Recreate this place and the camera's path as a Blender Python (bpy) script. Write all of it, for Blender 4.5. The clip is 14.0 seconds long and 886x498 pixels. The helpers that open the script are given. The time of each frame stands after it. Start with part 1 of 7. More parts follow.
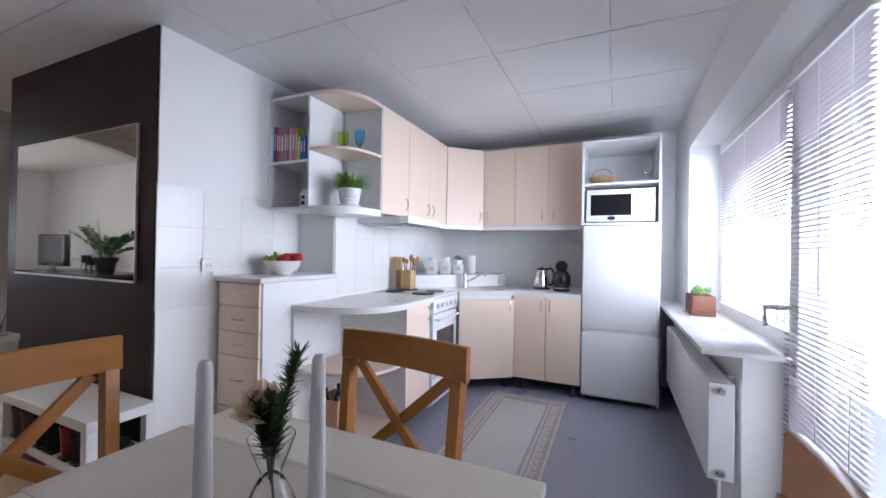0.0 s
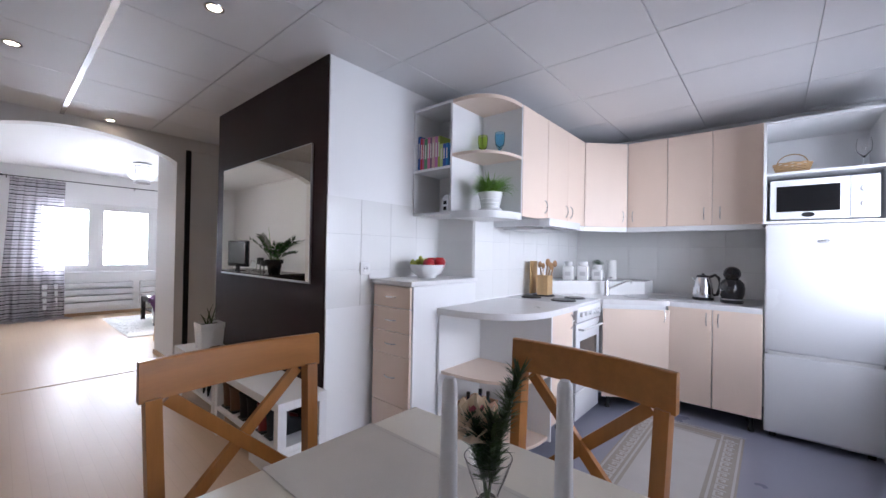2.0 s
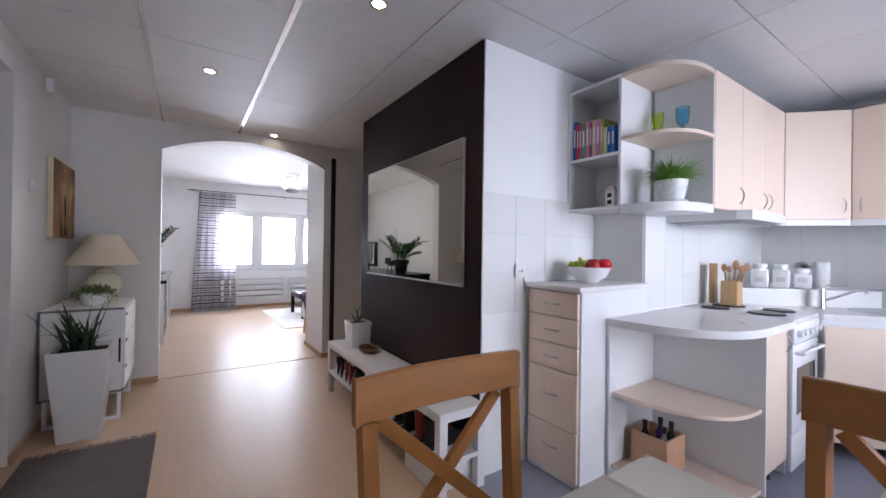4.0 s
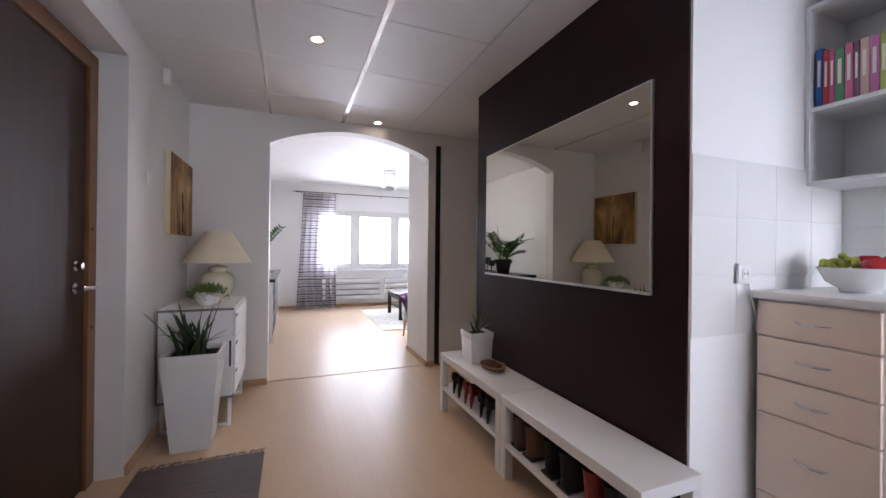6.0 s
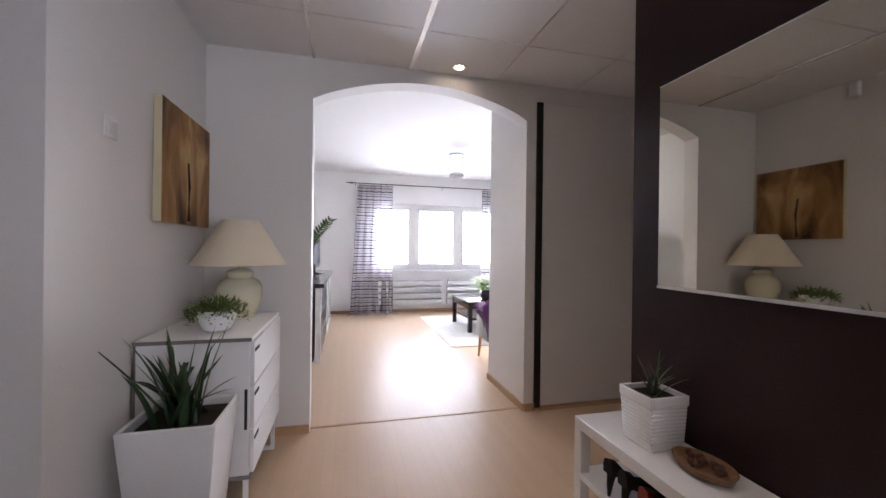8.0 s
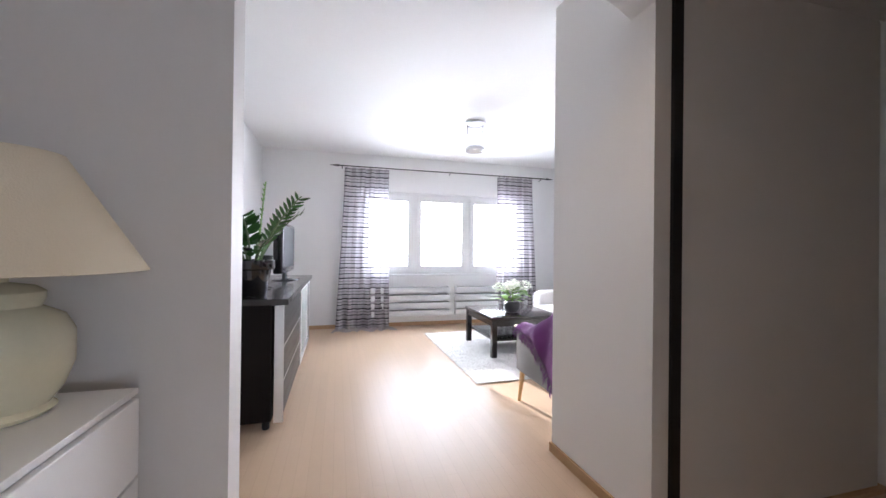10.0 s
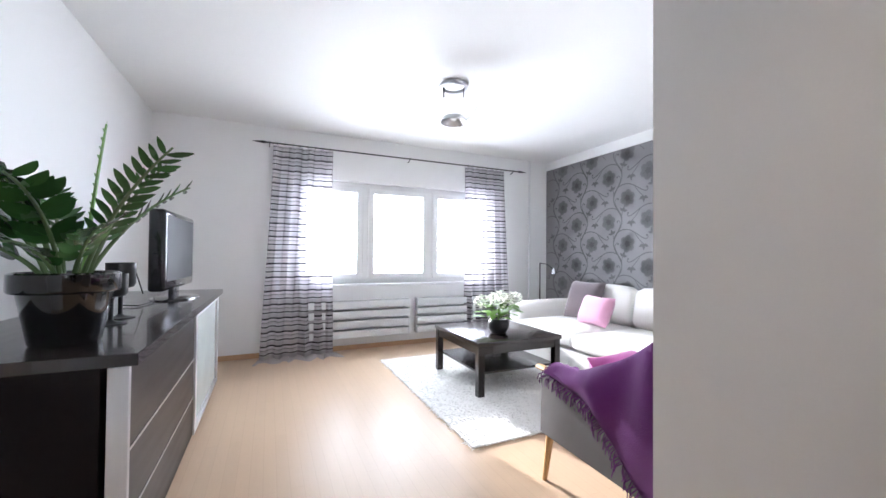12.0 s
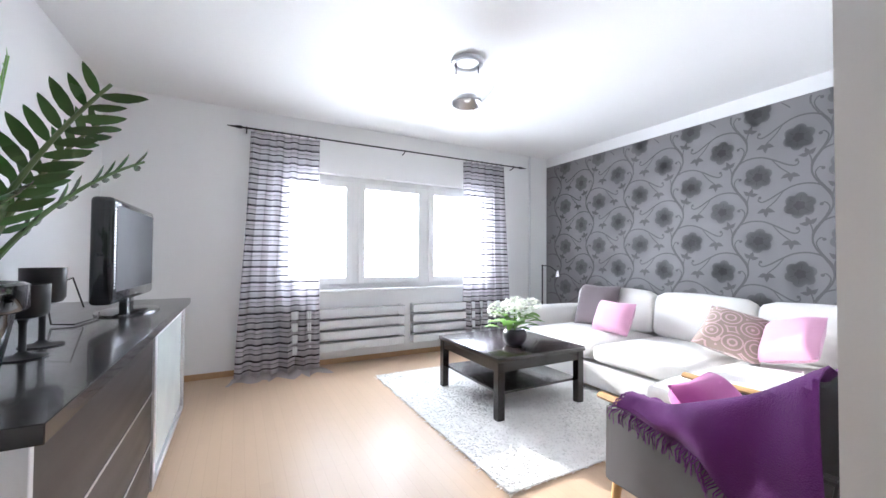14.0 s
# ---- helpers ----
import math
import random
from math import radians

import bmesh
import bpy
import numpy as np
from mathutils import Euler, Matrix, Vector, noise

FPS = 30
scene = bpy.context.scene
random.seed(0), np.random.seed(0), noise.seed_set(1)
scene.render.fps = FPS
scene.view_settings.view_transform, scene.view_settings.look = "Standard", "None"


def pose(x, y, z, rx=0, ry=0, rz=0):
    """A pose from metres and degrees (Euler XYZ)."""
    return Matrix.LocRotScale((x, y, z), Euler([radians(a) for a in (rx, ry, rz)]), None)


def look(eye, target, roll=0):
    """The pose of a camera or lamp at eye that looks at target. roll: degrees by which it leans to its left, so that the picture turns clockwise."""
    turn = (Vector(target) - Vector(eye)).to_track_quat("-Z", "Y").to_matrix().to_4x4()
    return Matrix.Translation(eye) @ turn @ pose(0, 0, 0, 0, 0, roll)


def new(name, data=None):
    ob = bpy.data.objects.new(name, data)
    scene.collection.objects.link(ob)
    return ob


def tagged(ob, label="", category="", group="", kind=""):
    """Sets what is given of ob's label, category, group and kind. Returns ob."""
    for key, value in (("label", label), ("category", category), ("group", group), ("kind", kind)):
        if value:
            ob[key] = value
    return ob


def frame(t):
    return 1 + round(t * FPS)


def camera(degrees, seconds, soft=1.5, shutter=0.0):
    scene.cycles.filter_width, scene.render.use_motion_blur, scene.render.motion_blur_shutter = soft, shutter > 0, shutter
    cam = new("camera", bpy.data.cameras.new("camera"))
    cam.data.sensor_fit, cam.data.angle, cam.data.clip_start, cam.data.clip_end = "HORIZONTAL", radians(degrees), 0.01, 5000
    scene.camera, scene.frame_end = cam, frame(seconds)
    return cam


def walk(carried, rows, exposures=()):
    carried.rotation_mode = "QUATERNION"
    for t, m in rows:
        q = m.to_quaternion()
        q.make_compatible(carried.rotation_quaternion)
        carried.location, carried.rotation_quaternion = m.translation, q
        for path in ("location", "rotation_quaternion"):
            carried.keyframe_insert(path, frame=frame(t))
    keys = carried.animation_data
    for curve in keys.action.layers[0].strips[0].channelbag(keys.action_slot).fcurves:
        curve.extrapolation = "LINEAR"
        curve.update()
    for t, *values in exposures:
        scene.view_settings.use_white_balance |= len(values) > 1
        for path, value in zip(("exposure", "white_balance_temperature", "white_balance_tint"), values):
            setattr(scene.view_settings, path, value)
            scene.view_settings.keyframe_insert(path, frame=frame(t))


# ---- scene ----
cam = camera(98.3, 14.0)
ROWS = [
    (0, (0.067, 0.099, 1.281), (-0.751, 1.924, 1.293), 1.0),
    (0.5, (0.031, 0.093, 1.283), (-0.903, 1.861, 1.293), 1.0),
    (1, (-0.019, 0.078, 1.287), (-1.089, 1.767, 1.294), 0.9),
    (1.5, (-0.076, 0.063, 1.29), (-1.264, 1.672, 1.3), 0.9),
    (2, (-0.148, 0.055, 1.289), (-1.453, 1.571, 1.305), 1.0),
    (2.5, (-0.22, 0.046, 1.299), (-1.627, 1.467, 1.308), 0.9),
    (3, (-0.314, 0.027, 1.302), (-1.817, 1.346, 1.312), 0.8),
    (3.5, (-0.413, 0.009, 1.3), (-1.999, 1.227, 1.309), 0.8),
    (4, (-0.539, -0.024, 1.29), (-2.202, 1.087, 1.297), 0.8),
    (6.5, (-1.472, -0.036, 1.245), (-3.366, 0.605, 1.249), 0.6),
    (7, (-1.768, -0.02, 1.237), (-3.689, 0.536, 1.239), 0.6),
    (7.5, (-2.068, -0.012, 1.229), (-4.002, 0.498, 1.227), 0.6),
    (8, (-2.405, -0.004, 1.237), (-4.345, 0.48, 1.234), 0.7),
    (10.5, (-4.158, 0.09, 1.179), (-6.074, 0.666, 1.198), 0.6),
    (11, (-4.482, 0.107, 1.196), (-6.364, 0.784, 1.214), 0.6),
    (11.5, (-4.751, 0.128, 1.192), (-6.598, 0.895, 1.214), 0.6),
    (12, (-4.963, 0.141, 1.178), (-6.785, 0.966, 1.21), 0.5),
    (12.5, (-5.123, 0.129, 1.165), (-6.931, 0.982, 1.209), 0.5),
    (13, (-5.265, 0.115, 1.175), (-7.061, 0.994, 1.218), 0.5),
    (13.5, (-5.383, 0.099, 1.166), (-7.165, 1.006, 1.211), 0.4),
    (14, (-5.485, 0.082, 1.174), (-7.25, 1.02, 1.217), 0.4),
]
EXPOSURES = [(0.0, 1.27, 5800, 16), (4.0, 1.34, 5800, 18), (6.5, 1.50, 6000, 18), (8.2, 1.54, 6000, 19), (10.5, 1.46, 5900, 14), (14.0, 1.42, 5850, 12)]
walk(cam, [(t, look(e, a, r)) for t, e, a, r in ROWS], EXPOSURES)
# ---- world, sun and window light ----
world = bpy.data.worlds.new("sky")
world.use_nodes = True
scene.world = world
wn = world.node_tree
sky = wn.nodes.new("ShaderNodeTexSky")
sky.sky_type, sky.sun_disc = "NISHITA", False
SUN_DIR = Vector((0.94, 0.185, -0.345)).normalized()
sky.sun_elevation = math.asin(-SUN_DIR.z)
sky.sun_rotation = math.atan2(-SUN_DIR.x, -SUN_DIR.y)
wn.nodes["Background"].inputs["Strength"].default_value = 0.12
wn.links.new(sky.outputs[0], wn.nodes["Background"].inputs["Color"])

sun = new("sun", bpy.data.lights.new("sun", "SUN"))
sun.data.energy, sun.data.angle, sun.data.color = 4.2, radians(0.6), (1.0, 0.95, 0.88)
sun.matrix_world = look((-30, -6, 14), Vector((-30, -6, 14)) + SUN_DIR)


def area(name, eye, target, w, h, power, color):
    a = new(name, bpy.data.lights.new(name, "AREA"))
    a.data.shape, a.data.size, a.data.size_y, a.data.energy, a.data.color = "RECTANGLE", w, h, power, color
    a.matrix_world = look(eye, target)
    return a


# area lamps added just outside the two windows in place of sky light
area("kitchen_sky_lamp", (1.25, 2.55, 1.40), (0.0, 2.55, 1.25), 2.4, 1.9, 23, (0.88, 0.93, 1.0))
# added fill lamps inside the blinds, turned away to brighten the far corner
for y in (2.62, 3.18):
    area("kitchen_corner_fill", (0.64, y, 1.50), (-0.11, y + 0.60, 1.20), 0.42, 1.10, 3.0, (0.88, 0.93, 1.0))
area("living_sky_lamp", (-10.28, 1.75, 1.60), (-8.26, 1.75, 0.70), 3.0, 2.0, 130, (0.93, 0.97, 1.0))

# ---- materials ----


def mat(name, base, rough=0.5, var=0.06, scale=6.0, bump=0.0, bscale=80.0, metal=0.0, stretch=(1, 1, 1), rvar=0.08,
        spec=0.5, trans=0.0, coat=0.0, sheen=0.0, alpha=1.0, fine=0.03, ior=1.45, isl=0.0, obj=0.0):
    m = bpy.data.materials.new(name)
    m.use_nodes = True
    t = m.node_tree
    n, l = t.nodes, t.links
    p = n["Principled BSDF"]
    geo = n.new("ShaderNodeNewGeometry")
    mp = n.new("ShaderNodeMapping")
    mp.inputs["Scale"].default_value = stretch
    l.new(geo.outputs["Position"], mp.inputs["Vector"])
    big = n.new("ShaderNodeTexNoise")
    big.inputs["Scale"].default_value, big.inputs["Detail"].default_value = scale, 4
    l.new(mp.outputs[0], big.inputs["Vector"])
    small = n.new("ShaderNodeTexNoise")
    small.inputs["Scale"].default_value, small.inputs["Detail"].default_value = bscale, 3
    l.new(mp.outputs[0], small.inputs["Vector"])
    add = n.new("ShaderNodeMath")
    add.operation = "MULTIPLY_ADD"
    l.new(small.outputs["Fac"], add.inputs[0])
    add.inputs[1].default_value = fine / max(var, 1e-3)
    l.new(big.outputs["Fac"], add.inputs[2])
    val = add.outputs[0]
    mid = 0.5 + 0.5 * fine / max(var, 1e-3)
    if isl or obj:
        if isl:
            src = geo.outputs["Random Per Island"]
        else:
            src = n.new("ShaderNodeObjectInfo").outputs["Random"]
        a2 = n.new("ShaderNodeMath")
        a2.operation = "MULTIPLY_ADD"
        l.new(src, a2.inputs[0])
        a2.inputs[1].default_value = (isl or obj) / max(var, 1e-3)
        l.new(val, a2.inputs[2])
        val = a2.outputs[0]
        mid += 0.5 * (isl or obj) / max(var, 1e-3)
    mr = n.new("ShaderNodeMapRange")
    mr.inputs["From Min"].default_value, mr.inputs["From Max"].default_value = mid - 0.5, mid + 0.5
    mr.inputs["To Min"].default_value, mr.inputs["To Max"].default_value = 1 - var, 1 + var
    mr.clamp = False
    l.new(val, mr.inputs["Value"])
    mul = n.new("ShaderNodeMix")
    mul.data_type, mul.blend_type = "RGBA", "MULTIPLY"
    mul.inputs["Factor"].default_value = 1.0
    mul.inputs["A"].default_value = (*base, 1)
    l.new(mr.outputs[0], mul.inputs["B"])
    l.new(mul.outputs["Result"], p.inputs["Base Color"])
    rr = n.new("ShaderNodeMapRange")
    rr.inputs["To Min"].default_value, rr.inputs["To Max"].default_value = max(0.02, rough - rvar), min(1, rough + rvar)
    l.new(big.outputs["Fac"], rr.inputs["Value"])
    l.new(rr.outputs[0], p.inputs["Roughness"])
    p.inputs["Metallic"].default_value = metal
    p.inputs["IOR"].default_value = ior
    p.inputs["Specular IOR Level"].default_value = spec
    p.inputs["Transmission Weight"].default_value = trans
    p.inputs["Coat Weight"].default_value = coat
    p.inputs["Sheen Weight"].default_value = sheen
    p.inputs["Alpha"].default_value = alpha
    if bump:
        b = n.new("ShaderNodeBump")
        b.inputs["Strength"].default_value, b.inputs["Distance"].default_value = bump, 0.004
        l.new(small.outputs["Fac"], b.inputs["Height"])
        l.new(b.outputs[0], p.inputs["Normal"])
    return m


def wood(name, base, axis, rough=0.4, var=0.22, coat=0.0):
    st = [14, 14, 14]
    st[axis] = 1.0
    return mat(name, base, rough, var, 2.2, 0.12, 16, stretch=st, coat=coat, fine=0.08)


def glow(name, color, strength):
    m = bpy.data.materials.new(name)
    m.use_nodes = True
    p = m.node_tree.nodes["Principled BSDF"]
    p.inputs["Base Color"].default_value = (0.8, 0.8, 0.8, 1)
    p.inputs["Emission Color"].default_value = (*color, 1)
    p.inputs["Emission Strength"].default_value = strength
    return m


def glass_mat(name, color=(1, 1, 1), rough=0.0, ior=1.45):
    m = bpy.data.materials.new(name)
    m.use_nodes = True
    p = m.node_tree.nodes["Principled BSDF"]
    p.inputs["Base Color"].default_value = (*color, 1)
    p.inputs["Roughness"].default_value = rough
    p.inputs["Transmission Weight"].default_value = 1.0
    p.inputs["IOR"].default_value = ior
    return m


M_WALL = mat("warm_white_wall_paint", (0.755, 0.735, 0.71), 0.62, 0.025, 1.3, 0.10, 130, fine=0.015)
M_WALLW = mat("white_wall_paint", (0.85, 0.85, 0.845), 0.6, 0.02, 1.3, 0.10, 130, fine=0.015)
M_BROWN = mat("dark_brown_wall_paint", (0.024, 0.0100, 0.0112), 0.42, 0.10, 1.7, 0.25, 140, fine=0.05, spec=0.2)
M_CEIL = mat("ceiling_panel_white", (0.79, 0.785, 0.79), 0.55, 0.03, 1.0, 0.12, 160, fine=0.015)
M_GRID = mat("white_ceiling_bar", (0.90, 0.90, 0.90), 0.22, 0.02, metal=0.5, rvar=0.03)
M_LIVCEIL = mat("white_plaster_ceiling", (0.87, 0.87, 0.86), 0.7, 0.02, 1.0, 0.1, 120)
M_VINYL = mat("grey_blue_vinyl", (0.29, 0.295, 0.36), 0.30, 0.07, 2.0, 0.03, 220, fine=0.06)
M_WHITE = mat("white_lacquer", (0.80, 0.80, 0.80), 0.32, 0.02, 2.0, 0.02, 90, fine=0.01)
M_APPL = mat("white_enamel", (0.79, 0.80, 0.81), 0.24, 0.015, 2.0, 0.0, 90, fine=0.01)
M_PEACH = mat("pale_peach_laminate", (0.81, 0.66, 0.545), 0.40, 0.025, 1.5, 0.02, 60, stretch=(6, 6, 1), fine=0.02)
M_TOP = mat("white_speckled_worktop", (0.74, 0.73, 0.73), 0.30, 0.04, 3.0, 0.03, 260, fine=0.05)
M_TILE = mat("white_glazed_tile", (0.80, 0.80, 0.785), 0.16, 0.02, 3.0, 0.02, 12, fine=0.01, obj=0.015)
M_GROUT = mat("pale_grout", (0.80, 0.80, 0.785), 0.7, 0.04, 20, 0.2, 200)
M_CHROME = mat("chrome", (0.72, 0.72, 0.73), 0.14, 0.03, 8, metal=1.0, rvar=0.05)
M_STEEL = mat("brushed_steel", (0.55, 0.55, 0.56), 0.30, 0.06, 12, 0.05, 120, metal=1.0)
M_BLACK = mat("black_plastic", (0.012, 0.012, 0.013), 0.35, 0.1, 10)
M_DARK = mat("dark_gap", (0.02, 0.02, 0.022), 0.7, 0.1, 10)
M_ALU = mat("aluminium", (0.62, 0.62, 0.63), 0.38, 0.04, 6, 0.05, 140, metal=0.85)
M_PLASTIC = mat("white_plastic", (0.78, 0.78, 0.77), 0.4, 0.02, 4)
M_MIRROR = mat("mirror_silver", (0.46, 0.42, 0.355), 0.015, 0.005, 2, metal=1.0, rvar=0.005, fine=0.0)
M_GLASS = glass_mat("window_glass", ior=1.02)
M_CLEAR = glass_mat("clear_glass")
M_OUT = glow("bright_overcast_distance", (0.93, 0.97, 1.0), 2.0)
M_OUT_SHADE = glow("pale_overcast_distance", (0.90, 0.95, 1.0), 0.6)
M_CHAIR = wood("honey_pine_wood", (0.40, 0.165, 0.038), 2, 0.34, 0.25, 0.25)
M_CHAIRH = wood("honey_pine_wood_crosswise", (0.40, 0.165, 0.038), 1, 0.34, 0.25, 0.25)
M_TABLE = mat("white_table_lacquer", (0.82, 0.775, 0.67), 0.28, 0.03, 1.5, 0.03, 40, fine=0.015)
M_DOORWOOD = wood("dark_brown_door_veneer", (0.036, 0.0135, 0.005), 2, 0.60, 0.16)
M_DOORFRAME = wood("brown_door_frame", (0.17, 0.075, 0.022), 2, 0.36, 0.25)
M_BASEB = wood("beech_baseboard", (0.48, 0.30, 0.16), 0, 0.4, 0.12)
M_ESPRESSO = wood("black_brown_wood", (0.020, 0.0135, 0.0125), 0, 0.22, 0.2, 0.35)
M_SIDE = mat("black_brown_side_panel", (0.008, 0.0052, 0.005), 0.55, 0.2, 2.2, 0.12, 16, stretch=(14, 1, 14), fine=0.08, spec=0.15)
M_BLKGLOSS = mat("glossy_black_ceramic", (0.008, 0.008, 0.009), 0.08, 0.1, 5, coat=0.5)
M_CREAMCER = mat("cream_ceramic", (0.72, 0.68, 0.50), 0.22, 0.04, 6, coat=0.3)
M_SHADE = mat("cream_lampshade_fabric", (0.70, 0.62, 0.48), 0.85, 0.04, 8, 0.25, 300, trans=0.0)
M_WCER = mat("white_ceramic", (0.80, 0.80, 0.79), 0.2, 0.02, 6, coat=0.3)
M_SOIL = mat("dark_potting_soil", (0.02, 0.014, 0.010), 0.9, 0.4, 60, 0.9, 200)
M_LEAF = mat("dark_green_leaf", (0.022, 0.056, 0.018), 0.35, 0.25, 14, 0.1, 60, isl=0.25)
M_LEAFL = mat("fresh_green_leaf", (0.19, 0.38, 0.06), 0.45, 0.2, 14, 0.1, 60, isl=0.25)
M_HERB = mat("olive_green_leaf", (0.13, 0.19, 0.04), 0.5, 0.3, 14, 0.1, 60, isl=0.4)
M_ALOE = mat("grey_green_aloe_leaf", (0.07, 0.105, 0.055), 0.45, 0.25, 18, 0.1, 80, isl=0.2)
M_FAB_WHITE = mat("off_white_sofa_fabric", (0.80, 0.78, 0.745), 0.9, 0.03, 3, 0.35, 420, sheen=0.2)
M_FAB_GREY = mat("grey_wool_fabric", (0.115, 0.105, 0.105), 0.95, 0.08, 8, 0.5, 380, sheen=0.3)
M_PURPLE = mat("purple_wool_throw", (0.125, 0.018, 0.15), 0.95, 0.14, 9, 0.9, 260, sheen=0.1)
M_PINK = mat("pink_cushion_fabric", (0.72, 0.38, 0.54), 0.85, 0.06, 5, 0.3, 330, sheen=0.3)
M_MAUVE = mat("mauve_grey_cushion_fabric", (0.20, 0.165, 0.175), 0.9, 0.08, 6, 0.4, 330, sheen=0.3)
M_LEGWOOD = wood("light_oak_wood", (0.50, 0.30, 0.13), 2, 0.4, 0.15)
M_SHAG = mat("cream_shag_pile", (0.86, 0.845, 0.81), 0.95, 0.05, 14, 0.3, 300, isl=0.05)


def laminate():
    m = mat("beech_laminate", (0.57, 0.415, 0.285), 0.33, 0.05, 1.8, 0.02, 30, stretch=(0.6, 8, 1), fine=0.03, rvar=0.05, spec=0.21)
    t = m.node_tree
    n, l = t.nodes, t.links
    br = n.new("ShaderNodeTexBrick")
    br.inputs["Color1"].default_value, br.inputs["Color2"].default_value = (1.01, 1.01, 1.01, 1), (0.975, 0.975, 0.97, 1)
    br.inputs["Mortar"].default_value = (0.90, 0.89, 0.88, 1)
    br.inputs["Scale"].default_value, br.inputs["Mortar Size"].default_value = 1.0, 0.0012
    br.inputs["Brick Width"].default_value, br.inputs["Row Height"].default_value = 1.28, 0.064
    l.new(n["Geometry"].outputs["Position"], br.inputs["Vector"])
    mx = n.new("ShaderNodeMix")
    mx.data_type, mx.blend_type = "RGBA", "MULTIPLY"
    mx.inputs["Factor"].default_value = 1.0
    p = n["Principled BSDF"]
    l.new(p.inputs["Base Color"].links[0].from_socket, mx.inputs["A"])
    l.new(br.outputs["Color"], mx.inputs["B"])
    l.new(mx.outputs["Result"], p.inputs["Base Color"])
    return m


M_LAM = laminate()

# ---- building helpers ----


def bm_new():
    return bmesh.new()


def box(bm, x0, y0, z0, x1, y1, z1, bev=0.0, seg=1):
    m = Matrix.LocRotScale(((x0 + x1) / 2, (y0 + y1) / 2, (z0 + z1) / 2), None, (x1 - x0, y1 - y0, z1 - z0))
    g = bmesh.ops.create_cube(bm, size=1, matrix=m)
    if bev:
        es = list({e for v in g["verts"] for e in v.link_edges})
        bmesh.ops.bevel(bm, geom=es, offset=bev, segments=seg, affect="EDGES", profile=0.5)
    return bm


def bx(x0, y0, z0, x1, y1, z1, bev=0.0, seg=1):
    return box(bm_new(), x0, y0, z0, x1, y1, z1, bev, seg)


def prism(bm, pts, z0, z1):
    """A flat outline of (x, y) raised from z0 to z1."""
    a = [bm.verts.new((x, y, z0)) for x, y in pts]
    b = [bm.verts.new((x, y, z1)) for x, y in pts]
    k = len(pts)
    bm.faces.new(a[::-1])
    bm.faces.new(b)
    for i in range(k):
        bm.faces.new((a[i], a[(i + 1) % k], b[(i + 1) % k], b[i]))
    bmesh.ops.recalc_face_normals(bm, faces=bm.faces[:])
    return bm


def lathe(bm, prof, at=(0, 0, 0), n=28, caps=True):
    """A turned shape from (radius, height) pairs."""
    rings = []
    for r, z in prof:
        rings.append([bm.verts.new((at[0] + r * math.cos(2 * math.pi * i / n), at[1] + r * math.sin(2 * math.pi * i / n), at[2] + z))
                      for i in range(n)])
    for a, b in zip(rings, rings[1:]):
        for i in range(n):
            bm.faces.new((a[i], a[(i + 1) % n], b[(i + 1) % n], b[i]))
    if caps:
        if prof[0][0] > 1e-4:
            bm.faces.new(rings[0][::-1])
        if prof[-1][0] > 1e-4:
            bm.faces.new(rings[-1])
    bmesh.ops.remove_doubles(bm, verts=bm.verts[:], dist=1e-5)
    return bm


def tube(bm, pts, r, n=8, r2=None):
    """A round bar along points; r2 is the radius at its end."""
    pts = [Vector(p) for p in pts]
    rings = []
    for i, p in enumerate(pts):
        d = (pts[min(i + 1, len(pts) - 1)] - pts[max(i - 1, 0)]).normalized()
        q = d.to_track_quat("Z", "Y")
        rr = r if r2 is None else r + (r2 - r) * i / (len(pts) - 1)
        rings.append([bm.verts.new(p + q @ Vector((rr * math.cos(2 * math.pi * k / n), rr * math.sin(2 * math.pi * k / n), 0))) for k in range(n)])
    for a, b in zip(rings, rings[1:]):
        for k in range(n):
            bm.faces.new((a[k], a[(k + 1) % n], b[(k + 1) % n], b[k]))
    bm.faces.new(rings[0][::-1])
    bm.faces.new(rings[-1])
    return bm


def beam(bm, a, b, w, h, up=(0, 0, 1)):
    """A straight square bar from a to b, w across and h along up."""
    a, b, up = Vector(a), Vector(b), Vector(up)
    d = (b - a).normalized()
    s = d.cross(up).normalized()
    u = s.cross(d)
    v = [bm.verts.new(p + s * i * w / 2 + u * j * h / 2) for p in (a, b) for i, j in ((-1, -1), (1, -1), (1, 1), (-1, 1))]
    for f in ((3, 2, 1, 0), (4, 5, 6, 7), (0, 1, 5, 4), (1, 2, 6, 5), (2, 3, 7, 6), (3, 0, 4, 7)):
        bm.faces.new([v[i] for i in f])
    return bm


def to_mesh(name, bm, material, smooth=False):
    me = bpy.data.meshes.new(name)
    bm.to_mesh(me)
    bm.free()
    me.materials.append(material)
    if smooth:
        me.shade_smooth()
        me.set_sharp_from_angle(angle=radians(40))
    return me


def part(name, bm, material, parent, label="", smooth=True):
    ob = new(name, to_mesh(name, bm, material, smooth))
    ob.parent = parent
    if label:
        tagged(ob, label)
    return ob


def thing(name, at, label, category, group="", rz=0.0):
    e = new(name)
    e.matrix_world = pose(*at, 0, 0, rz)
    e.empty_display_size = 0.1
    return tagged(e, label, category, group)


def single(name, bm, material, label, category, at=(0, 0, 0), rz=0.0, group="", smooth=True):
    ob = new(name, to_mesh(name, bm, material, smooth))
    ob.matrix_world = pose(*at, 0, 0, rz)
    return tagged(ob, label, category, group)


def structure(name, bm, material, label="", category="", smooth=False):
    ob = new(name, to_mesh(name, bm, material, smooth))
    return tagged(ob, label, category, kind="structure")


